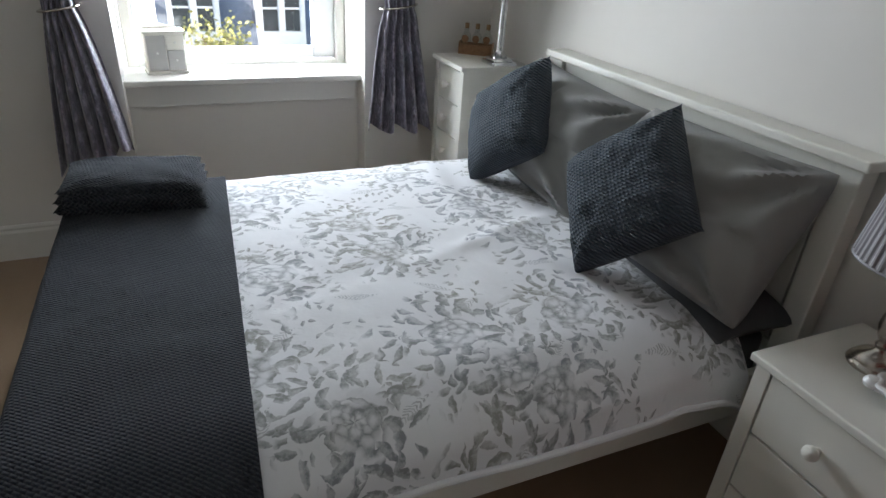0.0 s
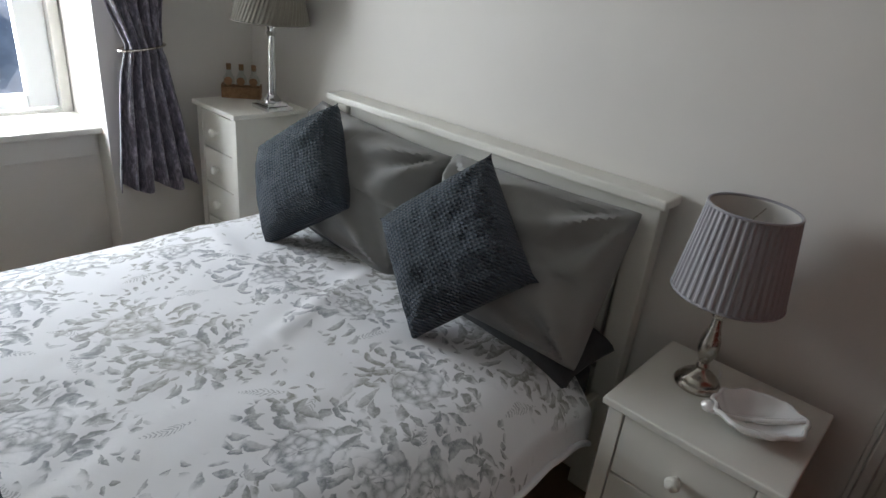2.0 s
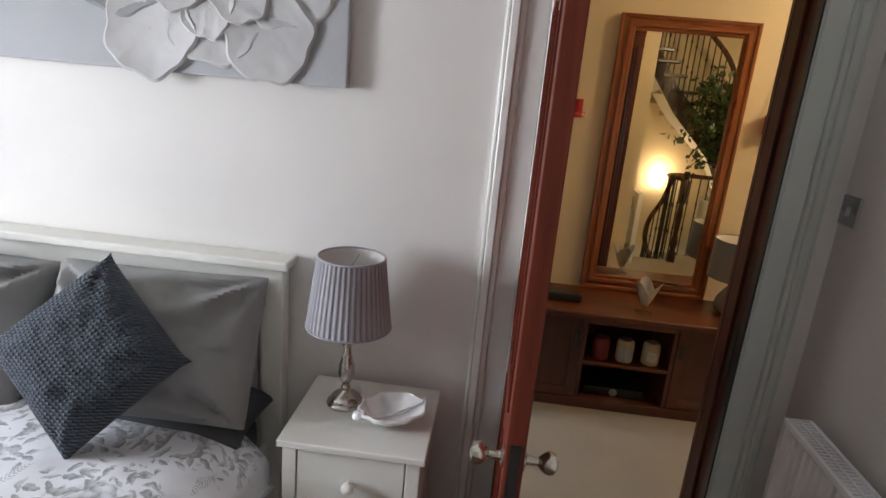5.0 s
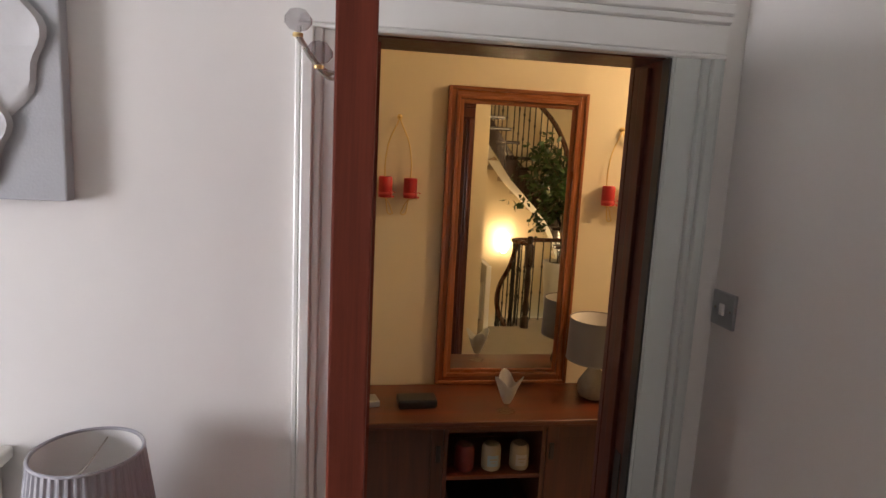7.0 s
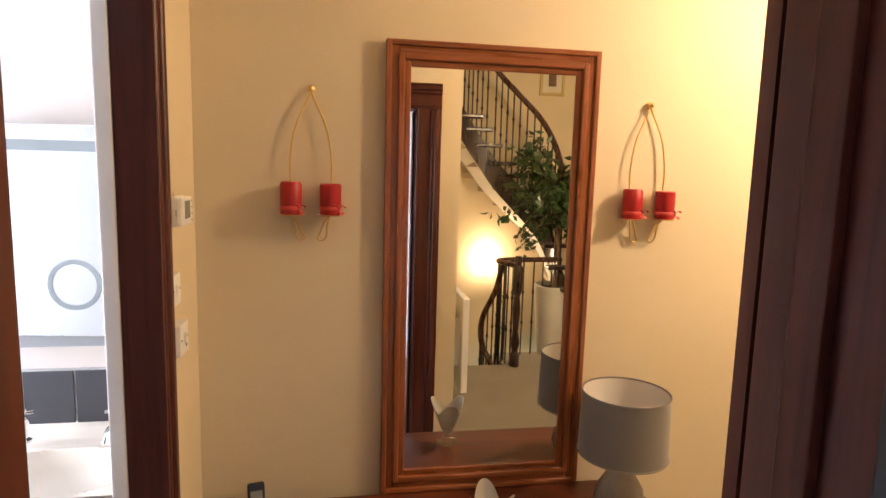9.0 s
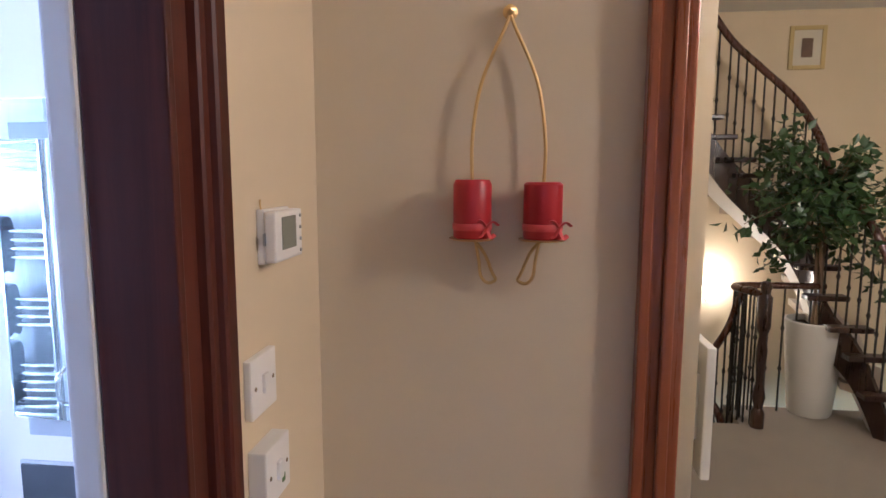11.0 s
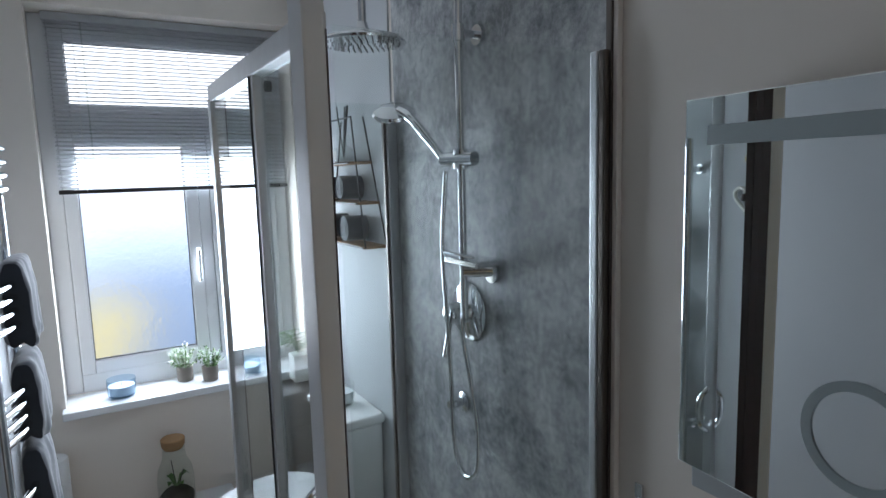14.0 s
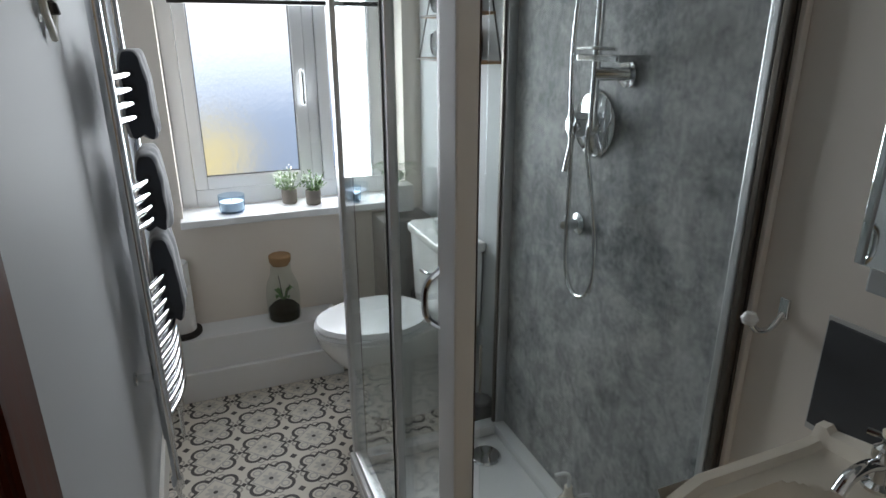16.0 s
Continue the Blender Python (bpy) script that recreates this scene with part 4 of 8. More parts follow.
def drape(half, drop_near, drop_far, lift=0.0, wav=0.012, x_fn=None):
    """A cloth that lies across the bed and hangs over both sides: v runs from the near hem over the top to the far hem."""
    far = half + 0.10
    L = [drop_near, half + far, drop_far]
    tot = sum(L)

    def fn(x, v):
        s = v * tot
        r = 0.055
        if s < L[0]:
            k = L[0] - s
            y = BC - half - 0.002 - wav * (0.5 + 0.5 * math.sin(x * 9 + 1.3 * math.sin(x * 4))) * min(1, k / 0.1) - 0.30 * k
            z = duvet_z(x, BC - half) - k - 0.065
        elif s > L[0] + L[1]:
            k = s - L[0] - L[1]
            y = BC + far + 0.012 + wav * (0.5 + 0.5 * math.sin(x * 8)) * min(1, k / 0.1)
            z = duvet_z(x, BC + half) - k - 0.03
        else:
            y = BC - half + (s - L[0])
            e = min(s - L[0], L[0] + L[1] - s)
            side = 0.065 if s - L[0] < half else 0.03
            z = duvet_z(x, min(y, BC + half)) - side * max(0, 1 - e / 0.22) ** 2
        return (x, y, z + lift)
    return fn, tot


half = 0.735
f_duvet, tot = drape(half, 0.075, 0.16)


def duvet_fn(u, v):
    # the near head corner turns back a little
    x = 0.02 + u * (1.40 - 0.02) - 0.10 * max(0, 1 - v / 0.14) * u
    x += 0.03 * math.sin(v * 6.0) * u
    p = Vector(f_duvet(x, v))
    if u > 0.9:
        p.z -= 0.05 * ((u - 0.9) / 0.1) ** 2
    return p


dv = sheet(110, 130, duvet_fn, 0.022, lambda u, v: (u * 1.3, v * tot))
duvet = lone("duvet", dv, FLORAL, "white cotton duvet with a grey floral print spread over the bed", "duvet")
part("hem", tube([duvet_fn(k / 60, 0.001) + Vector((0, -0.003, 0)) for k in range(61)], 0.009, 8), FLORAL, duvet)

f_bl, tot_b = drape(half + 0.006, 0.30, 0.3, 0.018, 0.02)


def blanket_fn(u, v):
    x = -0.43 + u * (0.475 + 0.115 * v)
    p = Vector(f_bl(x, v))
    if u < 0.12:
        k = (0.12 - u) / 0.12
        p.z -= 0.16 * k * k
        p.x -= 0.0
    return p


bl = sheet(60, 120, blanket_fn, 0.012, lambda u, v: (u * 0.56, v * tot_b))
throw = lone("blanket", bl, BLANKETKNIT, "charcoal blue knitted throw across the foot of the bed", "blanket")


def foot_fn(u, v):
    y = BC - half - 0.01 + u * 2 * (half + 0.01)
    z = duvet_z(-0.43, min(max(y, BC - half), BC + half)) + 0.018 - 0.16 - v * 0.20 - 0.02 * (abs(u - 0.5) > 0.47)
    return (-0.435 - 0.03 * v - 0.008 * math.sin(u * 26), y, z)


fh = sheet(60, 16, foot_fn, 0.01, lambda u, v: (v * 0.3, u * 1.5))
part("hanging_end", fh, BLANKETKNIT, throw)


def pillow_mesh(w, h, t, seed, pinch=0.25, nu=60, nv=46, ear=0.0, sag=0.0, crease=0.03):
    """A stuffed cushion in its own plane: w along x, h along y, thickness along z."""
    bm = bmesh.new()
    lay = bm.loops.layers.uv.new("UVMap")
    top, bot = [], []
    for i in range(nu + 1):
        rt, rb = [], []
        for j in range(nv + 1):
            a, b = -1 + 2 * i / nu, -1 + 2 * j / nv
            ex, ey = abs(a) ** 2.6, abs(b) ** 2.6
            # sides draw in between the corners
            px = a * (1 - pinch * 0.28 * (1 - ey) * abs(a) ** 3) + ear * a * abs(a) ** 12 * abs(b) ** 12
            py = b * (1 - pinch * 0.28 * (1 - ex) * abs(b) ** 3) + ear * b * abs(a) ** 12 * abs(b) ** 12
            full = max(0.0, (1 - abs(a) ** 3.4) * (1 - abs(b) ** 3.4)) ** 0.5
            wr = 0.045 * fbm(a * 1.6 + seed + 0.43, b * 1.6 + 0.61, seed) * full + 0.03 * fbm(a * 5 + seed + 0.3, b * 5 + 0.7, seed + 3) * (1 - full * 0.6)
            # folds that run in from the corners
            ca, cb = 1 - abs(a), 1 - abs(b)
            cr = math.hypot(ca, cb)
            turn = math.atan2(cb, ca + 1e-6)
            side = (1.0 if a > 0 else 2.3) + (0.0 if b > 0 else 1.1) + seed
            wr += crease * math.sin(turn * 9 + side * 3 + 2.0 * cr) * math.exp(-(cr / 0.75) ** 2) * min(1.0, cr / 0.15) * min(1.0, full * 1.6) ** 2
            z = t * 0.5 * full * (1 + wr * 2.2)
            x, y = px * w / 2, py * h / 2 - sag * full * h * 0.06
            rt.append(bm.verts.new((x, y, z + wr * t * 0.25 + 0.004)))
            edge = i in (0, nu) or j in (0, nv)
            rb.append(rt[-1] if edge else bm.verts.new((x, y, -z * 0.85 + wr * t * 0.25 - 0.004)))
        top.append(rt)
        bot.append(rb)
    for g, flip in ((top, False), (bot, True)):
        for i in range(nu):
            for j in range(nv):
                q = [(i, j), (i + 1, j), (i + 1, j + 1), (i, j + 1)]
                if flip:
                    q = q[::-1]
                f = bm.faces.new([g[a][b] for a, b in q])
                for lp, (a, b) in zip(f.loops, q):
                    lp[lay].uv = (a / nu * w, b / nv * h)
    return bm


def leaning(ob, centre, lean, yaw, spin):
    """Stand a flat cushion up: lean is its angle back from upright, yaw its turn about z, spin its turn in its own plane."""
    # own plane x-y becomes y (across the bed) and z (up), its face looking to -x
    base = Matrix(((0, 0, -1), (-1, 0, 0), (0, 1, 0))).to_4x4()
    ob.matrix_world = Matrix.Translation(centre) @ pose(0, 0, 0, 0, 0, yaw) @ pose(0, 0, 0, 0, lean, 0) @ base @ pose(0, 0, 0, 0, 0, spin)


p1 = lone("pillow", pillow_mesh(0.68, 0.47, 0.25, 1.0, 0.14, ear=-0.02, crease=0.15, sag=0.5), GREYCLOTH, "plump grey cotton pillow leaning on the headboard", "pillow", "", "pillows on the bed")
leaning(p1, (1.385, 1.615, 0.795), 27, 0, 1)
p2 = lone("pillow", pillow_mesh(0.75, 0.47, 0.25, 4.0, 0.14, ear=0.0, crease=0.15, sag=0.5), GREYCLOTH, "creased grey cotton pillow leaning on the headboard", "pillow", "", "pillows on the bed")
leaning(p2, (1.385, 2.355, 0.79), 27, 0, -3)
p3 = lone("pillow", pillow_mesh(0.66, 0.30, 0.12, 7.0, 0.2, ear=0.0), DARKCLOTH, "charcoal cotton pillow lying flat under the grey one", "pillow", "", "pillows on the bed")
p3.matrix_world = pose(1.395, 1.60, 0.60, 0, -8, 90)
p4 = lone("pillow", pillow_mesh(0.66, 0.30, 0.12, 9.0, 0.2, ear=0.0), DARKCLOTH, "charcoal cotton pillow lying flat under the grey one", "pillow", "", "pillows on the bed")
p4.matrix_world = pose(1.395, 2.30, 0.60, 0, -8, 90)
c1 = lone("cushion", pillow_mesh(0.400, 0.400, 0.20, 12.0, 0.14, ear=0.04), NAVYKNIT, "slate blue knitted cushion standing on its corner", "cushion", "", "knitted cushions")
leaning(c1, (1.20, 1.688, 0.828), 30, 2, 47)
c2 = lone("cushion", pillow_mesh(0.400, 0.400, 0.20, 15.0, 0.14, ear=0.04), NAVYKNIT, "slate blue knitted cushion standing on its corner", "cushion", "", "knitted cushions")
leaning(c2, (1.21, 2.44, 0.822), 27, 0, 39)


def folded_towel():
    """A blanket folded in four layers with a rounded fold."""
    t = thing("folded_blanket", "folded charcoal knitted blanket lying on the throw", "blanket", (-0.157, 2.555, 0.607), "", "", -3)
    for k, (w, d, z0, z1) in enumerate(((0.46, 0.30, 0.0, 0.040), (0.45, 0.295, 0.030, 0.070), (0.43, 0.28, 0.058, 0.100))):
        bm2 = pillow_mesh(w, d, (z1 - z0) * 1.55, 20.0 + k, 0.16, 36, 28, crease=0.10)
        for v in bm2.verts:
            v.co.z += (z0 + z1) / 2 + 0.014 * fbm(v.co.x * 4 + 0.3, v.co.y * 4 + 0.7, 0.5) - 0.03 * (v.co.x / w + 0.5) * 0.4
        part("fold", bm2, BLANKETKNIT, t)


folded_towel()


# ---- bedroom: drawers, lamps, small things ----
def knob_wood(parent, x, y, z, r=0.019):
    m = Matrix.Translation((x, y, z)) @ pose(0, 0, 0, 0, -90, 0)
    part("handle", lathe([(0.008, 0), (0.008, 0.010), (r * 0.8, 0.015), (r, 0.024), (r * 0.85, 0.033), (r * 0.4, 0.038), (0, 0.039)], 24, m=m), FURNWHITE, parent, "round white wooden knob")


def bedside(label, y0, y1, x0, x1, top, drawers):
    n = thing("bedside_drawers", label, "drawers", (0, 0, 0), "bedside drawers")
    part("top", rbox(x0 - 0.015, x1, y0, y1, top - 0.022, top, 0.006, 3), FURNWHITE, n)
    a, b = y0 + 0.014, y1 - 0.014
    for y in (a, b - 0.04):
        part("leg", rbox(x0, x0 + 0.04, y, y + 0.04, 0, top - 0.022, 0.003), FURNWHITE, n)
        part("leg", rbox(x1 - 0.045, x1 - 0.005, y, y + 0.04, 0, top - 0.022, 0.003), FURNWHITE, n)
    z0 = 0.075
    part("side", rbox(x0 + 0.04, x1 - 0.045, a + 0.004, a + 0.020, z0, top - 0.022, 0.001), FURNWHITE, n)
    part("side", rbox(x0 + 0.04, x1 - 0.045, b - 0.020, b - 0.004, z0, top - 0.022, 0.001), FURNWHITE, n)
    part("back", rbox(x1 - 0.030, x1 - 0.018, a + 0.04, b - 0.04, z0, top - 0.022, 0.001), FURNWHITE, n)
    h = (top - 0.03 - z0) / drawers
    for i in range(drawers):
        lo = z0 + i * h
        dr = part("drawer", rbox(x0 + 0.003, x0 + 0.022, a + 0.043, b - 0.043, lo + 0.003, lo + h - 0.003, 0.003), FURNWHITE, n)
        knob_wood(dr, x0 + 0.003, (a + b) / 2, lo + h / 2)
    return n


bedside("white painted three-drawer bedside chest", 0.720, 1.143, 1.196, 1.578, 0.647, 3)
bedside("tall white painted chest of drawers beside the window", 2.926, 3.283, 1.232, 1.578, 0.932, 5)


def pleated_shade(r0, r1, z0, z1, pleats, material, parent, lean=0.0, c=(0, 0)):
    bm = bmesh.new()
    rings = []
    n = pleats * 4
    for k in range(7):
        t = k / 6
        ring = []
        for i in range(n):
            a = 2 * math.pi * i / n + lean * t
            r = r0 + (r1 - r0) * t + (0.0022 if i % 4 in (1, 2) else -0.0012)
            ring.append(bm.verts.new((c[0] + r * math.cos(a), c[1] + r * math.sin(a), z0 + (z1 - z0) * t)))
        rings.append(ring)
    for a, b in zip(rings, rings[1:]):
        for i in range(n):
            bm.faces.new((a[i], a[(i + 1) % n], b[(i + 1) % n], b[i]))
    sh = part("shade", bm, material, parent, "", False)
    part("lining", lathe_open([(r0 - 0.004, z0 + 0.002), (r1 - 0.004, z1 - 0.002)], c), SHADEIN, sh, "white shade lining")
    for r, z in ((r0, z0), (r1, z1)):
        part("rim", tube([(c[0] + r * math.cos(q), c[1] + r * math.sin(q), z) for q in [2 * math.pi * i / 48 for i in range(48)]], 0.0035, 8, None, True), material, sh)
    part("spider", tube([(c[0] - r1, c[1], z1 - 0.02), (c[0], c[1], z1 - 0.03), (c[0] + r1, c[1], z1 - 0.02)], 0.002, 6), STEEL, sh)
    return sh


def lathe_open(profile, c=(0, 0), seg=48):
    bm = bmesh.new()
    rings = [[bm.verts.new((c[0] + r * math.cos(2 * math.pi * i / seg), c[1] + r * math.sin(2 * math.pi * i / seg), z)) for i in range(seg)] for r, z in profile]
    for a, b in zip(rings, rings[1:]):
        for i in range(seg):
            bm.faces.new((a[i], a[(i + 1) % seg], b[(i + 1) % seg], b[i]))
    return bm


lamp = thing("table_lamp", "brushed metal table lamp with a pleated silver grey shade", "lamp", (1.42, 1.008, 0.6475))
part("base", lathe([(0.0, 0.0), (0.056, 0.0), (0.058, 0.006), (0.054, 0.014), (0.050, 0.016), (0.047, 0.024), (0.036, 0.034), (0.018, 0.042), (0.012, 0.050)], 36), STEEL, lamp)
part("stem", lathe([(0.012, 0.050), (0.016, 0.060), (0.012, 0.068), (0.020, 0.085), (0.026, 0.110), (0.024, 0.135), (0.014, 0.170), (0.011, 0.195), (0.018, 0.205), (0.018, 0.212), (0.010, 0.220), (0.010, 0.31)], 32), STEEL, lamp)
part("bulb", lathe([(0.012, 0.28), (0.014, 0.30), (0.028, 0.34), (0.030, 0.365), (0.020, 0.39), (0, 0.396)], 20), FROSTED, lamp)
pleated_shade(0.127, 0.099, 0.266, 0.482, 44, SHADEGREY, lamp, 0.0)
part("cord", tube(bend([(0.04, -0.03, 0.006), (0.085, -0.03, 0.004), (0.105, -0.02, 0.004)]), 0.0025, 6), WHITEPLASTIC, lamp)

lampf = thing("table_lamp", "silver column table lamp with a twisted pleated shade", "lamp", (1.437, 2.99, 0.9325))
part("foot", rbox(-0.062, 0.062, -0.062, 0.062, 0.0, 0.016, 0.003), CHROME, lampf)
part("foot", rbox(-0.048, 0.048, -0.048, 0.048, 0.016, 0.030, 0.003), CHROME, lampf)
part("foot", lathe([(0.036, 0.030), (0.038, 0.04), (0.026, 0.052), (0.020, 0.062)], 28), CHROME, lampf)
bmc = bmesh.new()
ncol = 48
rg = []
for z, r in ((0.062, 0.017), (0.10, 0.0165), (0.30, 0.014)):
    rg.append([bmc.verts.new(((r - 0.0022 * (i % 4 == 0)) * math.cos(2 * math.pi * i / ncol), (r - 0.0022 * (i % 4 == 0)) * math.sin(2 * math.pi * i / ncol), z)) for i in range(ncol)])
for a, b in zip(rg, rg[1:]):
    for i in range(ncol):
        bmc.faces.new((a[i], a[(i + 1) % ncol], b[(i + 1) % ncol], b[i]))
part("column", bmc, CHROME, lampf)
part("capital", lathe([(0.014, 0.30), (0.022, 0.312), (0.016, 0.320), (0.026, 0.345), (0.034, 0.352), (0.034, 0.36), (0.010, 0.364), (0.010, 0.42)], 24), CHROME, lampf)
pleated_shade(0.156, 0.098, 0.355, 0.60, 52, SHADEOLIVE, lampf, 0.5)


def leaf_dish():
    """A woven ceramic dish shaped like a shell with a raised rim and a central rib."""
    d = thing("trinket_dish", "white woven ceramic leaf dish on the bedside chest", "dish", (1.335, 0.862, 0.6475), "", "", -59)
    nu, nr = 48, 10

    def shape(u, k):
        a = 2 * math.pi * u
        r = 0.098 + 0.022 * math.cos(a) + 0.004 * math.cos(9 * a) * (k > 0.8)
        x, y = r * k * math.cos(a) * 1.02, r * k * math.sin(a) * 0.82
        z = 0.006 + 0.045 * k ** 2.6 + 0.0018 * math.sin(110 * x) * math.sin(110 * y) * (0.15 < k < 0.9)
        z += 0.008 * math.exp(-(y / 0.008) ** 2) * (k < 0.9) * (x > -0.05)
        return (x, y, z)
    part("bowl", sheet(nu, nr, lambda u, v: shape(u, 0.02 + 0.98 * v), 0.005), CERAMIC, d)
    part("rim", tube([Vector(shape(i / 48, 1.0)) + Vector((0, 0, 0.002 * math.cos(i * 1.57))) for i in range(48)], 0.0055, 8, None, True), CERAMIC, d)
    part("rib", tube(bend([(-0.08, 0, 0.030), (0.0, 0.004, 0.024), (0.085, 0.0, 0.045), (0.118, 0, 0.055)]), 0.006, 8), CERAMIC, d)
    part("knob", lathe([(0.0, 0), (0.014, 0.004), (0.018, 0.014), (0.012, 0.024), (0, 0.028)], 20, (-0.088, 0.0, 0.030)), CERAMIC, d)


leaf_dish()


def bottle_rack():
    r = thing("bottle_rack", "small wooden crate holding three corked glass bottles", "ornament", (1.432, 3.232, 0.9325), "", "", -37)
    part("crate_base", rbox(-0.085, 0.085, -0.035, 0.035, 0, 0.012, 0.002), CRATEWOOD, r)
    for y in (-0.035, 0.029):
        part("crate_side", rbox(-0.085, 0.085, y, y + 0.006, 0.012, 0.05, 0.001), CRATEWOOD, r)
    for x in (-0.085, 0.079):
        part("crate_end", rbox(x, x + 0.006, -0.029, 0.029, 0.012, 0.06, 0.001), CRATEWOOD, r)
    for i in range(3):
        b = part("bottle", lathe([(0.0, 0.013), (0.022, 0.013), (0.024, 0.02), (0.024, 0.085), (0.012, 0.105), (0.011, 0.125), (0.013, 0.13)], 20, (-0.054 + 0.054 * i, 0, 0)), JARGLASS, r)
        part("heart_tag", lathe([(0.0, 0), (0.016, 0.001), (0.018, 0.004), (0.0, 0.005)], 16, m=Matrix.Translation((-0.054 + 0.054 * i, -0.026, 0.075)) @ pose(0, 0, 0, 90, 0, 0)), CRATEWOOD, b)
        part("cork", lathe([(0.010, 0.12), (0.011, 0.145)], 14, (-0.054 + 0.054 * i, 0, 0)), CORK, b)


bottle_rack()


def trinket_box():
    t = thing("jewellery_chest", "small white painted trinket chest on the window sill", "drawers", (-0.018, 3.665, 0.7875), "", "", 8)
    part("body", rbox(-0.088, 0.088, -0.05, 0.05, 0.012, 0.185, 0.004), FURNWHITE, t)
    part("plinth", rbox(-0.094, 0.094, -0.056, 0.056, 0, 0.012, 0.003), FURNWHITE, t)
    part("lid", rbox(-0.096, 0.096, -0.058, 0.058, 0.185, 0.198, 0.004), FURNWHITE, t)
    bm = prism([(-0.08, 0.198), (0.08, 0.198), (0.06, 0.212), (0.03, 0.208), (0.0, 0.222), (-0.03, 0.208), (-0.06, 0.212)], 1, 0.03, 0.045)
    part("crest", bm, FURNWHITE, t)
    for i, (x0, x1, z0, z1) in enumerate(((-0.08, 0.002, 0.02, 0.178), (0.006, 0.08, 0.115, 0.178), (0.006, 0.08, 0.02, 0.11))):
        f = part("drawer_front", rbox(x0, x1, -0.056, -0.050, z0, z1, 0.002), PETALWHITE if i != 1 else FURNWHITE, t)
        part("handle", lathe([(0.004, 0), (0.006, 0.006), (0, 0.01)], 12, m=Matrix.Translation(((x0 + x1) / 2, -0.056, (z0 + z1) / 2)) @ pose(0, 0, 0, 90, 0, 0)), CERAMIC, f)


trinket_box()


def curtain(name, label, xs_top, xs_tie, xs_bot, z_tie, z_bot, sway, group):
    """A gathered curtain: from a wide top, pulled into a tie-back, then flaring to a ragged hem."""
    c = thing(name, label, "curtain", (0, 0, 0), group)

    def fn(u, v):
        z = 2.30 + (z_bot - 2.30) * v
        vt = (2.30 - z_tie) / (2.30 - z_bot)
        if v < vt:
            k = (v / vt) ** 2.2
            a = xs_top[0] + (xs_tie[0] - xs_top[0]) * k
            b = xs_top[1] + (xs_tie[1] - xs_top[1]) * k
            amp = 0.035 * (1 - k) + 0.020 * k
        else:
            k = ((v - vt) / (1 - vt)) ** 0.75
            a = xs_tie[0] + (xs_bot[0] - xs_tie[0]) * k
            b = xs_tie[1] + (xs_bot[1] - xs_tie[1]) * k
            amp = 0.020 + 0.022 * k
        x = a + (b - a) * u
        y = 3.315 + amp * math.sin(u * 6.283 * 5.5 + 0.8 * math.sin(v * 5)) + 0.012 * fbm(u * 3, v * 4, 2)
        y -= 0.035 * math.exp(-((v - vt) / 0.05) ** 2)
        z += sway * (u - 0.5) * v + (0.02 * math.sin(u * 17) if v > 0.95 else 0)
        return (x, y, z)
    part("cloth", sheet(110, 70, fn, 0.004, lambda u, v: (u, v)), VELVET, c)
    xm, w = (xs_tie[0] + xs_tie[1]) / 2, abs(xs_tie[1] - xs_tie[0]) / 2 + 0.014
    ring = [(xm + w * math.cos(q), 3.305 + 0.052 * math.sin(q), z_tie + 0.012 * math.cos(q)) for q in [2 * math.pi * i / 40 for i in range(40)]]
    part("tie_back", tube(ring, 0.010, 8, None, True, 0.55), STEEL, c, "metal curtain tie-back")


curtain("curtain", "crushed grey velvet curtain drawn into a metal tie-back", (-0.44, -0.10), (-0.425, -0.315), (-0.50, -0.20), 1.12, 0.48, 0.10, "bedroom curtains")
curtain("curtain", "crushed grey velvet curtain drawn into a metal tie-back", (0.80, 1.20), (0.965, 1.11), (0.885, 1.255), 1.145, 0.54, -0.02, "bedroom curtains")
part_rail = tube([(-0.55, 3.345, 2.33), (1.32, 3.345, 2.33)], 0.014, 14)
lone("curtain_rail", part_rail, STEEL, "brushed metal curtain rail fixed above the window", "curtain rail")


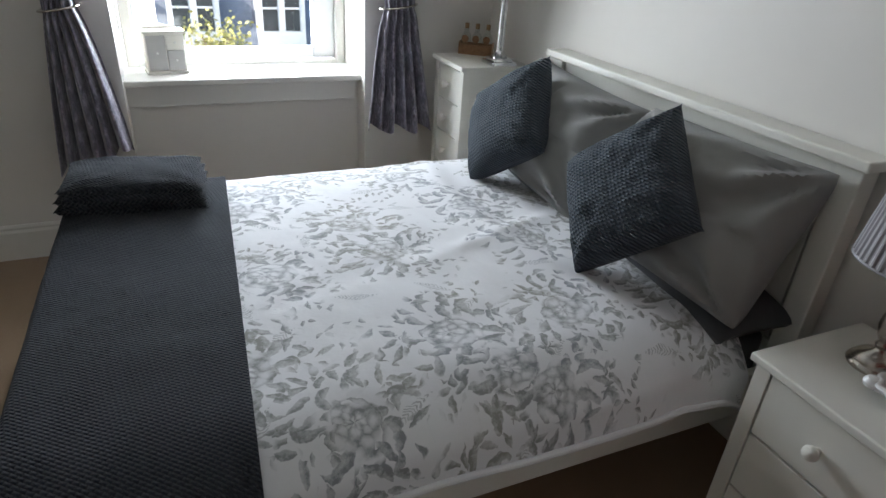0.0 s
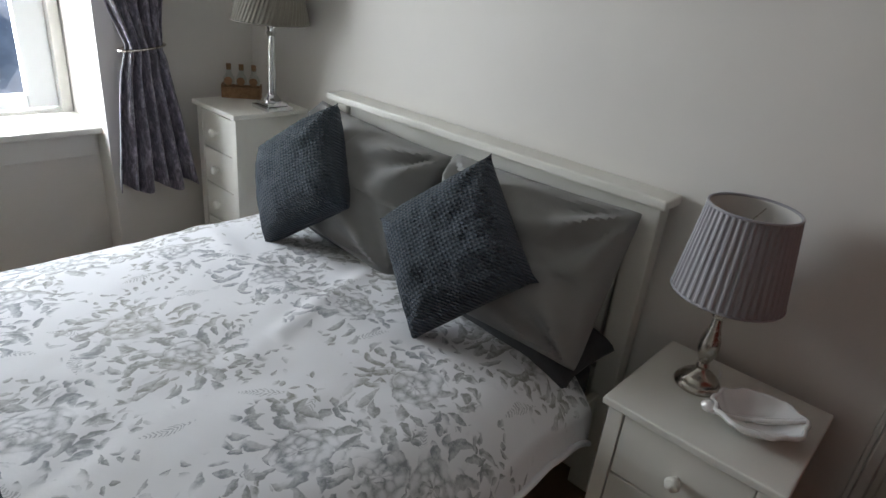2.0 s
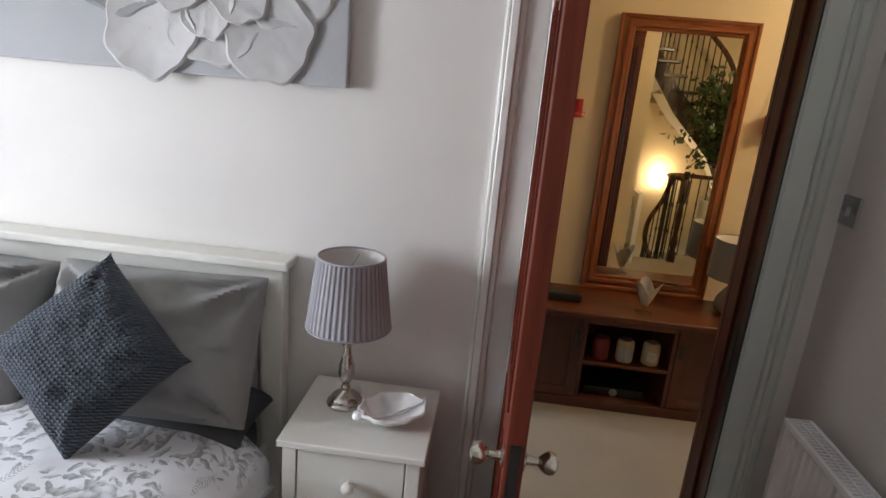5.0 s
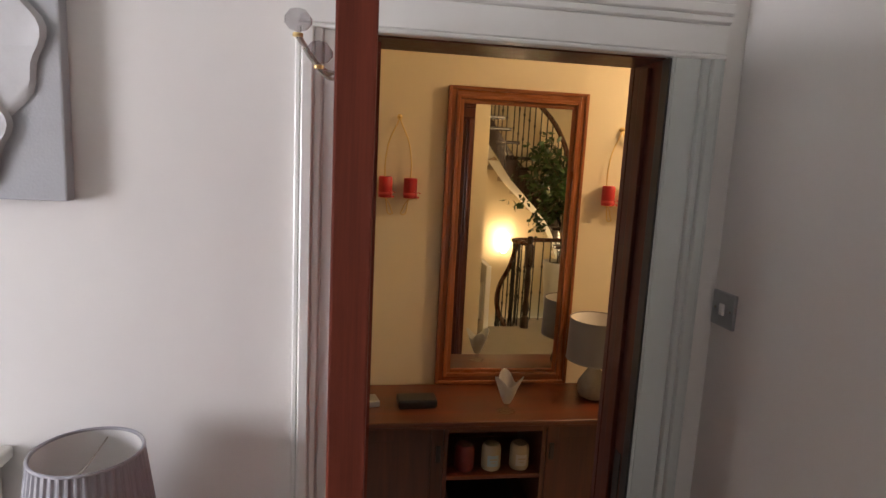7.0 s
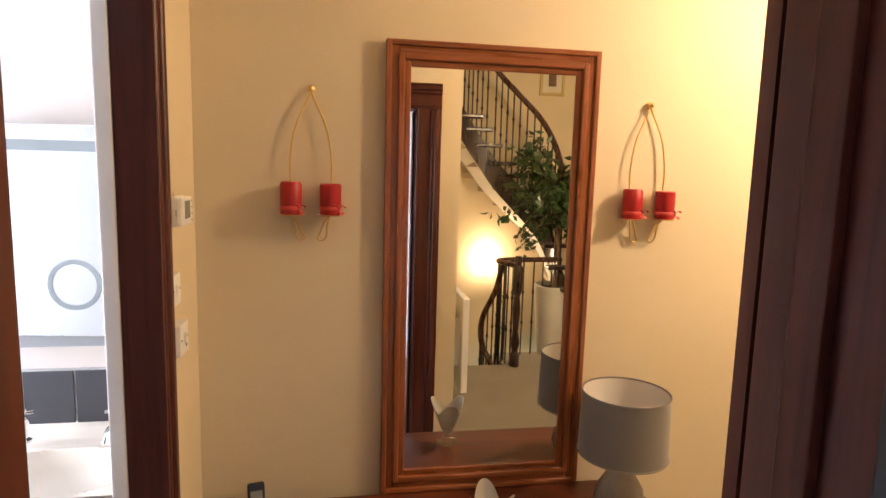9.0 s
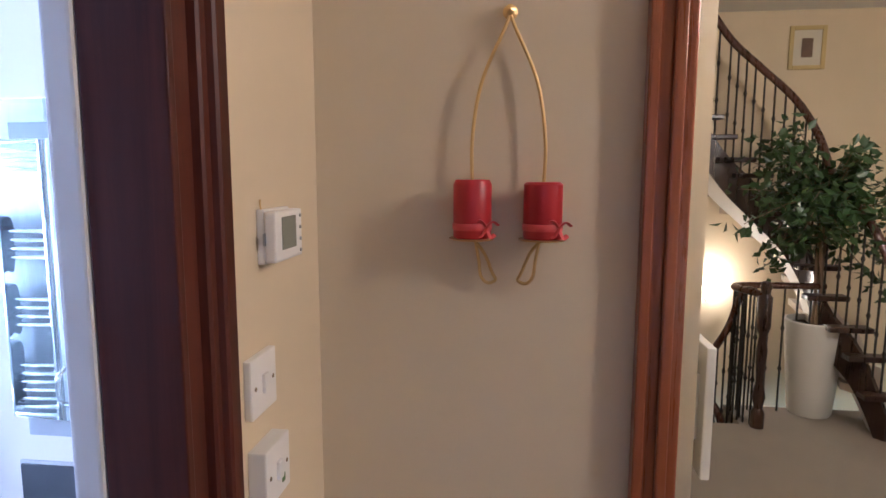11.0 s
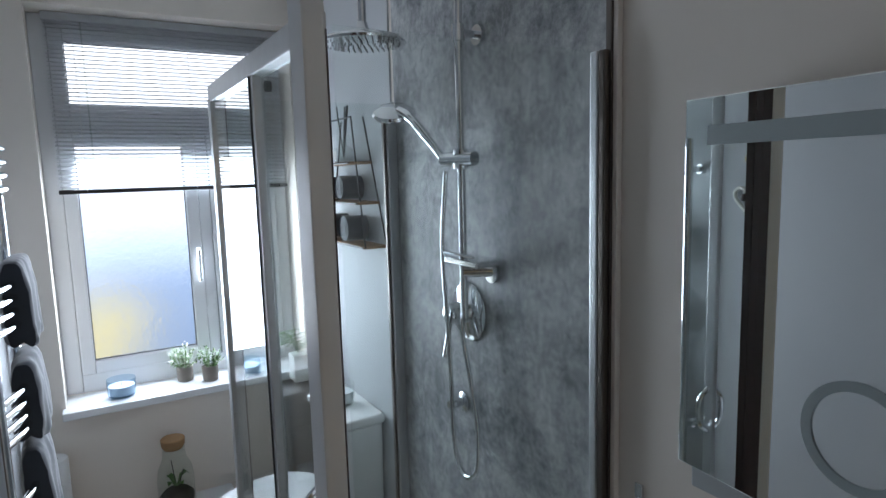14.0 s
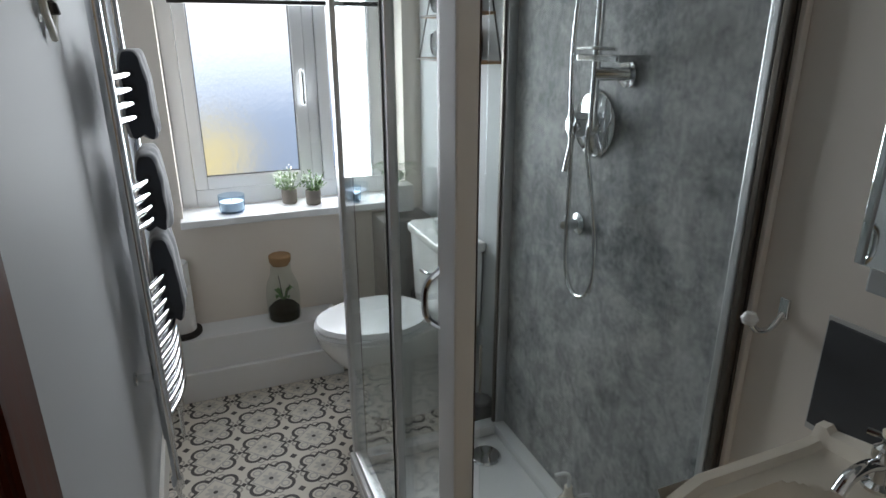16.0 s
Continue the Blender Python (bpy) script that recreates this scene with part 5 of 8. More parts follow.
def flower_canvas():
    """A stretched canvas with a large flower in raised paint."""
    p = thing("canvas_painting", "grey canvas with a large white flower in raised paint", "painting", (0, 0, 0))
    y0, y1, z0, z1 = 1.083, 2.36, 1.60, 2.30
    part("canvas", rbox(1.562, 1.598, y0, y1, z0, z1, 0.004), CANVASGREY, p)
    cy, cz = 1.49, 1.90

    def petal(ang, dist, ra, rb, lift, seed, material):
        """A broad rounded petal with radial creases and a raised, wavy rim."""
        def fn(u, v):
            a, k = 2 * math.pi * u, 0.02 + 0.98 * v
            wave = 1 + 0.05 * math.sin(5 * a + seed) + 0.03 * math.sin(9 * a + 2 * seed)
            l, t = dist + ra * k * math.cos(a) * wave, rb * k * math.sin(a) * wave
            crease = 0.006 * fbm(3 * t / rb * (1.2 - 0.5 * k) + seed, 1.2 * k, seed)
            h = lift + 0.010 * k ** 3 + crease * k + 0.0025 * math.sin(26 * a) * k * (1 - k)
            if k > 0.985:
                h -= 0.008
            dy, dz = l * math.cos(ang) - t * math.sin(ang), l * math.sin(ang) + t * math.cos(ang)
            return (1.561 - max(0.0015, h), cy - dy, cz + dz)
        return part("petal", sheet(56, 16, fn), material, p)
    for i, (a, d, ra, rb, m) in enumerate(((0.0, 0.22, 0.16, 0.16, PETALWHITE), (0.75, 0.22, 0.15, 0.13, PETALSHADE), (1.57, 0.18, 0.14, 0.15, PETALWHITE), (2.4, 0.26, 0.17, 0.14, PETALWHITE), (3.14, 0.28, 0.19, 0.15, PETALSHADE),
                                            (3.9, 0.26, 0.15, 0.14, PETALWHITE), (4.71, 0.15, 0.12, 0.15, PETALWHITE), (5.5, 0.24, 0.14, 0.14, PETALWHITE))):
        petal(a, d, ra, rb, 0.002 + 0.0035 * (i % 3), i * 3.1, m)
    for i in range(6):
        petal(0.4 + i * 1.05, 0.10, 0.10, 0.085, 0.013 + 0.003 * (i % 2), 40 + i * 2.3, PETALWHITE)
    for i in range(26):
        a, r = i * 2.4, 0.012 + 0.011 * math.sqrt(i)
        q = (1.535, cy - r * math.cos(a), cz + r * math.sin(a))
        part("stamen", tube([(1.552, cy - 0.3 * r * math.cos(a), cz + 0.3 * r * math.sin(a)), q], 0.0022, 6), STEEL, p)


flower_canvas()


# crystal coat hook on the bedroom door's inner face
hook = thing("crystal_coat_hook", "metal coat hook with clear crystal knobs on the door", "coat hook", (0.97, 0.530, 1.83))
part("plate", rbox(-0.011, 0.011, -0.004, 0.004, -0.035, 0.020, 0.003), STEEL, hook)
for up, length in ((0.028, 0.050), (-0.006, 0.026)):
    part("arm", tube(bend([(0, 0.002, -0.012), (0, length * 0.5, -0.014 + up * 0.3), (0, length, up)], 5), 0.0035, 8), STEEL, hook)
    part("collar", lathe([(0.0, 0.0), (0.006, 0.001), (0.006, 0.005), (0.0, 0.006)], 14, (0, length, up - 0.002)), BRASS, hook)
    part("crystal_knob", lathe([(0.0, 0.004), (0.010, 0.007), (0.016, 0.014), (0.016, 0.020), (0.010, 0.028), (0.0, 0.031)], 9, (0, length, up)), CRYSTAL, hook, "clear cut crystal knob")


# ---- hall ----
def sideboard():
    s = thing("sideboard", "low varnished pine cabinet with open middle shelves and two doors", "cabinet", (0, 0, 0))
    x0, x1, y0, y1, zt = 2.765, 3.17, -0.81, 0.545, 0.56
    part("top", rbox(x0 - 0.045, x1, y0 - 0.02, y1 + 0.02, zt - 0.026, zt, 0.008, 3), SIDEWOOD, s)
    part("top_moulding", rbox(x0 - 0.03, x1, y0 - 0.008, y1 + 0.008, zt - 0.042, zt - 0.026, 0.005), SIDEWOOD, s)
    for y in (y0 - 0.02, y1 - 0.012):
        part("end_lip", rbox(x0 - 0.03, x1, y, y + 0.032, zt, zt + 0.022, 0.006, 3), SIDEWOOD, s)
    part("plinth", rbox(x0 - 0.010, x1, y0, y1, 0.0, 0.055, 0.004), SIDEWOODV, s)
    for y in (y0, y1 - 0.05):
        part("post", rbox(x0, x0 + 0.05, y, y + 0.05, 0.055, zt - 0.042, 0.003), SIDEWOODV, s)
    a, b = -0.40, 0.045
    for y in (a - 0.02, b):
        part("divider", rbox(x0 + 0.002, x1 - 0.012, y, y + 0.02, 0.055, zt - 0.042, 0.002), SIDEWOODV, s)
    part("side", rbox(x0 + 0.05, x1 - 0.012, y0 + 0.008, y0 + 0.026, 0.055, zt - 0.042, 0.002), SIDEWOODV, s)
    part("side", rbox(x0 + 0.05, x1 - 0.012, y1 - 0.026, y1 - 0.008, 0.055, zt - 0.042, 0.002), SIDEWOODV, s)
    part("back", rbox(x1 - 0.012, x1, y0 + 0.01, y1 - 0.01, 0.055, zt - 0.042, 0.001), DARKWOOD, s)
    part("shelf", rbox(x0 + 0.008, x1 - 0.012, a, b, 0.250, 0.270, 0.003), SIDEWOOD, s)
    part("rail", rbox(x0 + 0.004, x0 + 0.03, a, b, zt - 0.075, zt - 0.042, 0.003), SIDEWOOD, s)
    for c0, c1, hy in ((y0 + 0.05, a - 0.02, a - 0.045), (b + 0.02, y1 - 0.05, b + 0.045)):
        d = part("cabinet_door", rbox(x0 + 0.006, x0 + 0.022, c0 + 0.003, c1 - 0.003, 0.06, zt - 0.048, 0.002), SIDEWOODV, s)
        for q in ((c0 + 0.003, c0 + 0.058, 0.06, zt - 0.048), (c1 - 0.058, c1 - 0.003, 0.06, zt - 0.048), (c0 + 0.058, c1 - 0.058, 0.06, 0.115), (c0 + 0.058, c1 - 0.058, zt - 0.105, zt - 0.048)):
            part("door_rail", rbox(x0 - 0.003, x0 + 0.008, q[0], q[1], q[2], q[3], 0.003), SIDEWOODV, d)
        part("handle", rbox(x0 - 0.014, x0 - 0.003, hy - 0.011, hy + 0.011, 0.35, 0.43, 0.004), IRON, d, "black iron drop handle")


sideboard()


def candle_jar(y, wax, tag, label):
    j = thing("jar_candle", label, "candle", (2.845, y, 0.2705), "jar candles on the shelf")
    part("jar", lathe([(0.0, 0.0), (0.042, 0.0), (0.046, 0.008), (0.046, 0.10), (0.040, 0.116), (0.034, 0.122)], 28), wax, j)
    part("lid", lathe([(0.036, 0.122), (0.038, 0.128), (0.038, 0.142), (0.018, 0.150), (0.012, 0.162), (0, 0.165)], 28), JARGLASS, j)
    bm = bmesh.new()
    g = [[bm.verts.new((-0.0475 * math.cos(a), 0.0475 * math.sin(a), z)) for z in (0.025, 0.08)] for a in [-0.6 + 0.15 * k for k in range(9)]]
    for p, q in zip(g, g[1:]):
        bm.faces.new((p[0], q[0], q[1], p[1]))
    tg = part("label", bm, tag, j)
    bm = bmesh.new()
    box(bm, -0.0492, -0.0478, -0.018, 0.018, 0.058, 0.064)
    box(bm, -0.0492, -0.0478, -0.012, 0.012, 0.044, 0.048)
    part("printed_lines", bm, wax, tg, "unreadable printing")


candle_jar(-0.05, DARKREDWAX, DARKREDWAX, "dark red candle in a lidded glass jar")
candle_jar(-0.18, CREAMWAX, LABELBLUE, "cream candle in a glass jar with a blue label")
candle_jar(-0.318, CREAMWAX, LABELWHITE, "cream candle in a glass jar with a white label")
bx = thing("set_top_box", "black media box on the lower shelf", "electronics", (2.93, -0.15, 0.0555))
part("body", rbox(-0.11, 0.11, -0.16, 0.16, 0.0, 0.05, 0.006), DRAWERBLACK, bx)
part("dial", lathe([(0.022, 0), (0.022, 0.004), (0.015, 0.005)], 20, m=Matrix.Translation((-0.11, 0.0, 0.025)) @ pose(0, 0, 0, 0, -90, 0)), DULLSTEEL, bx)


def hall_mirror():
    """A tall pine-framed mirror standing on the cabinet, leaning a touch on the wall."""
    m = thing("wall_mirror", "tall mirror in a moulded honey pine frame", "mirror", (0, 0, 0))
    y0, y1, z0, z1 = -0.645, 0.060, 0.562, 2.062
    w = 0.080
    prof = ((0.0, 0.018, 0.034), (0.016, 0.042, 0.026), (0.040, 0.060, 0.036), (0.058, w, 0.022))
    for lo, hi, d in prof:
        for b in ((y0 + lo, y0 + hi, z0 + lo, z1 - lo), (y1 - hi, y1 - lo, z0 + lo, z1 - lo)):
            part("frame_stile", rbox(3.188 - d, 3.188, b[0], b[1], b[2], b[3], 0.006, 3), MIRRORWOOD, m)
        for b in ((y0 + hi - 0.001, y1 - hi + 0.001, z0 + lo, z0 + hi), (y0 + hi - 0.001, y1 - hi + 0.001, z1 - hi, z1 - lo)):
            part("frame_rail", rbox(3.1882 - d, 3.1882, b[0], b[1], b[2], b[3], 0.006, 3), MIRRORWOODH, m)
    part("mirror_glass", rbox(3.172, 3.176, y0 + w - 0.004, y1 - w + 0.004, z0 + w - 0.004, z1 - w + 0.004, 0.0008), MIRROR, m)
    lean = pose(3.188, y1, z1, 0, -0.2, -0.35) @ pose(-3.188, -y1, -z1)
    m.matrix_world = lean


hall_mirror()


def sconce(y):
    s = thing("candle_sconce", "brass wire wall sconce with two red candles tied with ribbon", "candle holder", (3.19, y, 1.90), "wall candle sconces")
    part("hook", lathe([(0.012, 0), (0.013, 0.006), (0.005, 0.010), (0.005, 0.018), (0.009, 0.024), (0, 0.03)], 16, m=pose(0, 0, 0, 0, -90, 0)), BRASS, s)
    for d in (-1, 1):
        c = (-0.046, d * 0.060, -0.384)
        part("wire", tube(bend([(-0.014, 0, -0.006), (-0.016, d * 0.010, -0.03), (-0.020, d * 0.048, -0.12), (-0.022, d * 0.063, -0.22), (-0.022, d * 0.060, -0.32), (-0.022, d * 0.056, -0.388)]), 0.0032, 8), BRASS, s)
        part("plate", lathe([(0.0, -0.004), (0.038, -0.003), (0.041, 0.0), (0.0, 0.0)], 28, c), BRASS, s)
        part("arm", tube(bend([(-0.046, d * 0.060, -0.385), (-0.030, d * 0.040, -0.412), (-0.020, d * 0.026, -0.448), (-0.018, d * 0.020, -0.462), (-0.018, d * 0.034, -0.468), (-0.019, d * 0.046, -0.455), (-0.022, d * 0.050, -0.425), (-0.026, d * 0.056, -0.390)]), 0.003, 8), BRASS, s)
        cd = part("candle", lathe([(0.0, 0.0), (0.031, 0.0), (0.033, 0.003), (0.033, 0.092), (0.029, 0.098 + 0.002 * d), (0.010, 0.096), (0.0, 0.094)], 32, c), CANDLERED, s, "red pillar candle")
        part("ribbon", lathe([(0.0335, 0.014), (0.0345, 0.016), (0.0345, 0.024), (0.0335, 0.026)], 32, c), RIBBON, cd, "red ribbon band")
        bm = bmesh.new()
        for k, (dy, dz) in enumerate(((0.020, 0.012), (-0.020, 0.010), (0.016, -0.014), (-0.014, -0.016))):
            tube(bend([(c[0] - 0.024, c[1] - 0.026, c[2] + 0.020), (c[0] - 0.030, c[1] - 0.026 + dy * 0.5, c[2] + 0.020 + dz), (c[0] - 0.026, c[1] - 0.026 + dy, c[2] + 0.018 + dz * 0.6)], 5), 0.0042, 6, bm, False, 0.4)
        part("bow", bm, RIBBON, cd, "red ribbon bow")


sconce(0.288)
sconce(-0.842)


def tulip_vase(x, y):
    v = thing("tulip_vase", "frosted glass tulip shaped vase on a clear foot", "vase", (x, y, 0.5605))
    part("foot", lathe([(0.0, 0), (0.042, 0), (0.043, 0.004), (0.014, 0.012), (0.009, 0.022), (0.011, 0.032), (0.018, 0.046)], 28), JARGLASS, v)

    def cup(u, k):
        a = 2 * math.pi * u
        z = 0.042 + 0.115 * k * (1 + 0.22 * (max(0, k - 0.55) / 0.45) * math.cos(3 * a))
        r = 0.016 + 0.032 * math.sin(min(1.0, k * 1.25) * 1.4) + 0.045 * max(0, k - 0.55) ** 1.5 * (1 + 0.9 * math.cos(3 * a))
        return (r * math.cos(a), r * math.sin(a), z)
    part("cup", sheet(48, 16, lambda u, w: cup(u, w), 0.002), FROSTED, v)


tulip_vase(2.825, -0.233)

hl = thing("table_lamp", "mottled glass gourd lamp with a silver satin drum shade", "lamp", (2.965, -0.712, 0.5605))
part("base", lathe([(0.0, 0), (0.045, 0.0), (0.070, 0.018), (0.081, 0.048), (0.074, 0.085), (0.050, 0.125), (0.026, 0.160), (0.018, 0.185), (0.018, 0.20)], 36), paint("mottled_champagne_glaze", (0.40, 0.35, 0.27), 0.22, 0.55, 0.4, 60), hl)
part("neck", lathe([(0.014, 0.20), (0.014, 0.24)], 16), BRASS, hl)
shh = part("shade", lathe_open([(0.143, 0.205), (0.138, 0.41)]), SHADESILVER, hl)
part("lining", lathe_open([(0.139, 0.207), (0.134, 0.408)]), SHADEIN, shh)
for r, z in ((0.143, 0.205), (0.138, 0.41)):
    part("rim", tube([(r * math.cos(q), r * math.sin(q), z) for q in [2 * math.pi * i / 48 for i in range(48)]], 0.003, 6, None, True), SHADESILVER, shh)
part("bulb", lathe([(0.012, 0.24), (0.016, 0.26), (0.028, 0.30), (0.020, 0.34), (0, 0.35)], 18), FROSTED, hl)

rt = thing("router_box", "flat black router box on the cabinet top", "electronics", (2.91, 0.18, 0.5605), "", "", 2)
part("body", rbox(-0.05, 0.05, -0.092, 0.092, 0.004, 0.042, 0.012, 4), DRAWERBLACK, rt)
part("foot", rbox(-0.045, 0.045, -0.085, 0.085, 0.0, 0.005, 0.001), RUBBER, rt)
ph = thing("cordless_phone", "cordless telephone standing in its charging base", "telephone", (2.925, 0.42, 0.5605), "", "", 12)
part("cradle", rbox(-0.045, 0.045, -0.06, 0.045, 0.0, 0.03, 0.008, 3), DULLSTEEL, ph, "silver charging base")
hs = part("handset", rbox(-0.012, 0.012, -0.024, 0.024, 0.0, 0.165, 0.008, 3), DRAWERBLACK, ph, "black and silver handset")
hs.matrix_local = pose(0.005, 0.012, 0.016, 0, 14, 0)
part("screen", rbox(-0.0135, -0.0118, -0.017, 0.017, 0.105, 0.145, 0.0005), LCD, hs)
for r in range(4):
    for c in range(3):
        part("key", rbox(-0.0138, -0.0118, -0.017 + c * 0.012, -0.007 + c * 0.012, 0.034 + r * 0.015, 0.044 + r * 0.015, 0.0005), DULLSTEEL, hs)

# thermostat and switches beside the bathroom door
th = thing("thermostat", "white wall thermostat with a grey display", "thermostat", (2.962, 0.64, 1.535))
part("back_plate", rbox(-0.040, 0.058, -0.012, 0.0, -0.040, 0.040, 0.003), WHITEPLASTIC, th)
part("body", rbox(-0.042, 0.064, -0.030, -0.012, -0.037, 0.037, 0.004), WHITEPLASTIC, th)
part("display", rbox(-0.020, 0.034, -0.0315, -0.0295, -0.020, 0.028, 0.0008), LCD, th)
for k in range(4):
    part("button", lathe([(0.003, 0), (0.0025, 0.002)], 10, m=Matrix.Translation((0.054, -0.030, 0.026 - 0.018 * k)) @ pose(0, 0, 0, 90, 0, 0)), DULLSTEEL, th)
part("slider", rbox(-0.046, -0.032, -0.0145, -0.0115, -0.012, 0.006, 0.001), DULLSTEEL, th)
part("wire", tube(bend([(-0.04, -0.008, 0.04), (-0.038, -0.006, 0.048), (-0.030, -0.003, 0.053)]), 0.0012, 6), BRASS, th)
wall_switch("light_switch", "white plastic light switch on the hall wall", (2.905, 0.64, 1.328), pose(0, 0, 0, 90, 0, 0), WHITEPLASTIC, WHITEPLASTIC, 0.012)
fs = wall_switch("fan_switch", "white isolator switch with a green mark", (2.908, 0.64, 1.196), pose(0, 0, 0, 90, 0, 0), WHITEPLASTIC, WHITEPLASTIC, 0.028)
part("indicator", rbox(0.010, 0.020, -0.026, -0.014, 0.0275, 0.0295, 0.0008), HERB, fs, "green indicator")

# bathroom doorway
frame2 = thing("door_frame_2", "dark mahogany stained moulded door frame of the bathroom", "door frame", (0, 0, 0), "", "structure")


def casing_x(x_in, way, y_face, out, z1, material, width=0.138):
    line = []
    k = width / 0.138
    edges = [p[0] for p in PROFILE] + [0.138]
    for (a, d), b in zip(PROFILE, edges[1:]):
        line += [(a + 0.001, d - 0.002), (a + 0.004, d), (b - 0.004, d), (b - 0.001, d - 0.003)]
    pts = [(x_in, y_face)] + [(x_in + way * k * (0.138 - a), y_face + out * d) for a, d in line[::-1]] + [(x_in + way * width, y_face)]
    return part("casing", prism(pts, 2, 0.0, z1), material, frame2, "", False)


casing_x(DX1, 1, 0.64, -1, 2.03, DARKWOOD, 0.162)
casing_x(DX0, -1, 0.64, -1, 2.03, DARKWOOD, 0.09)
part("head_casing", rbox(DX0 - 0.09, DX1 + 0.162, 0.606, 0.64, 2.03, 2.15, 0.008, 3), DARKWOOD, frame2)
part("lining", rbox(DX1, DX1 + 0.012, 0.590, 0.678, 0, 2.03, 0.002), DARKWOOD, frame2)
part("lining", rbox(DX0 - 0.012, DX0, 0.612, 0.688, 0, 2.03, 0.002), DARKWOOD, frame2)
part("lining", rbox(DX0, DX1, 0.612, 0.688, 2.03, 2.045, 0.002), DARKWOOD, frame2)
part("bathroom_casing", rbox(DX1 - 0.002, DX1 + 0.10, 0.679, 0.714, 0, 2.08, 0.006, 3), GLOSSWHITE, frame2, "thickly painted white casing")
part("threshold", rbox(DX0, DX1, 0.63, 0.70, 0.0, 0.008, 0.003), BRASS, frame2)

# ---- the landing and its winding stair, seen in the tall mirror ----
STRING = bend([(0.44, -1.95, 0.082), (0.28, -1.845, 0.45), (0.08, -1.723, 0.688), (-0.12, -1.686, 0.995), (-0.27, -1.584, 1.252), (-0.37, -1.379, 1.487), (-0.43, -1.192, 1.69), (-0.43, -1.014, 1.935), (-0.39, -0.864, 2.135)], 7)
stair = thing("winding_stair", "winding staircase with dark wood strings and carpeted steps", "staircase", (0, 0, 0), "", "structure")


def ribbon(line, lo, hi, thick, material, name, label=""):
    """An upright band along a line."""
    bm = bmesh.new()
    rows = []
    for i, p in enumerate(line):
        d = line[min(i + 1, len(line) - 1)] - line[max(i - 1, 0)]
        nrm = Vector((-d.y, d.x, 0)).normalized() * thick / 2
        rows.append([bm.verts.new(p + nrm + Vector((0, 0, lo))), bm.verts.new(p + nrm + Vector((0, 0, hi))), bm.verts.new(p - nrm + Vector((0, 0, hi))), bm.verts.new(p - nrm + Vector((0, 0, lo)))])
    for a, b in zip(rows, rows[1:]):
        for k in range(4):
            bm.faces.new((a[k], a[(k + 1) % 4], b[(k + 1) % 4], b[k]))
    bm.faces.new(rows[0])
    bm.faces.new(rows[-1][::-1])
    return part(name, bm, material, stair, label)


ribbon(STRING, -0.21, 0.07, 0.035, STAIRWOOD, "string", "dark wood stair string")
nsteps = 13
for k in range(nsteps):
    i = int((k + 0.5) / nsteps * (len(STRING) - 1))
    p = STRING[i]
    q = STRING[min(len(STRING) - 1, i + max(2, (len(STRING) - 1) // nsteps))]
    d = Vector((q.x - p.x, q.y - p.y, 0)).normalized()
    out = Vector((-0.9, -0.45, 0)).normalized().lerp(Vector((-0.75, 0.66, 0)).normalized(), k / nsteps).normalized()
    bm = bmesh.new()
    w = 0.62
    c0, c1 = p - d * 0.02, p + d * 0.24
    z = p.z + 0.09
    tops = [c0, c1, c1 + out * w + d * 0.10, c0 + out * w]
    lo = [bm.verts.new((v.x, v.y, z - 0.05)) for v in tops]
    hi = [bm.verts.new((v.x, v.y, z)) for v in tops]
    for a in range(4):
        bm.faces.new((lo[a], lo[(a + 1) % 4], hi[(a + 1) % 4], hi[a]))
    bm.faces.new(hi)
    bm.faces.new(lo[::-1])
    part("step", bm, STAIRCARPET, stair, "", False)
    part("tread_end", rbox(c0.x - 0.05, c0.x + 0.05, c0.y - 0.13, c0.y + 0.13, z - 0.03, z + 0.005, 0.008), STAIRWOOD, stair)
    for e in (0.0, 0.5):
        j = min(len(STRING) - 1, i + int(e * (len(STRING) - 1) / nsteps))
        b = STRING[j]
        zz = b.z + 0.06
        part("baluster", lathe([(0.007, 0), (0.007, 0.26), (0.014, 0.28), (0.007, 0.30), (0.007, 0.52), (0.014, 0.54), (0.007, 0.56), (0.007, 0.80)], 8, (b.x, b.y, zz)), IRON, stair)
part("handrail", tube([p + Vector((0, 0, 0.86)) for p in STRING], 0.030, 12, None, False, 0.8), RAILWOOD, stair, "polished wood handrail")
SOFFIT = [p + Vector((-0.26, -0.10 + 0.28 * i / (len(STRING) - 1), -0.02)) for i, p in enumerate(STRING)]
bm = bmesh.new()
n = min(len(STRING), len(SOFFIT))
rows = []
for i in range(n):
    a, b = STRING[int(i * (len(STRING) - 1) / (n - 1))], SOFFIT[i]
    rows.append([bm.verts.new(a + Vector((0, 0, -0.20))), bm.verts.new((a + b) / 2 + Vector((0, 0, -0.24))), bm.verts.new(b + Vector((-0.04, 0, -0.06))), bm.verts.new(b + Vector((-0.10, 0, 0.10)))])
for a, b in zip(rows, rows[1:]):
    for k in range(3):
        bm.faces.new((a[k], a[k + 1], b[k + 1], b[k]))
part("soffit", bm, CEIL, stair, "white plastered stair underside")


def newel(name, x, y, h, r=0.042):
    ob = lone(name, lathe([(r, 0), (r, 0.10), (r * 0.6, 0.13), (r * 0.95, 0.20), (r * 0.55, 0.30), (r * 0.8, 0.50), (r * 0.55, 0.60), (r * 0.9, 0.64), (r, 0.66), (r, h - 0.10), (r * 0.6, h - 0.08), (r * 0.85, h - 0.04), (r * 0.6, h - 0.005), (0, h)], 20), STAIRWOOD, "turned dark wood newel post on the landing", "newel post", "", "newel posts", (x, y, 0.0))
    return ob


newel("newel_post", 0.323, -1.251, 0.95)
newel("newel_post", 0.5, -2.01, 1.02, 0.046)
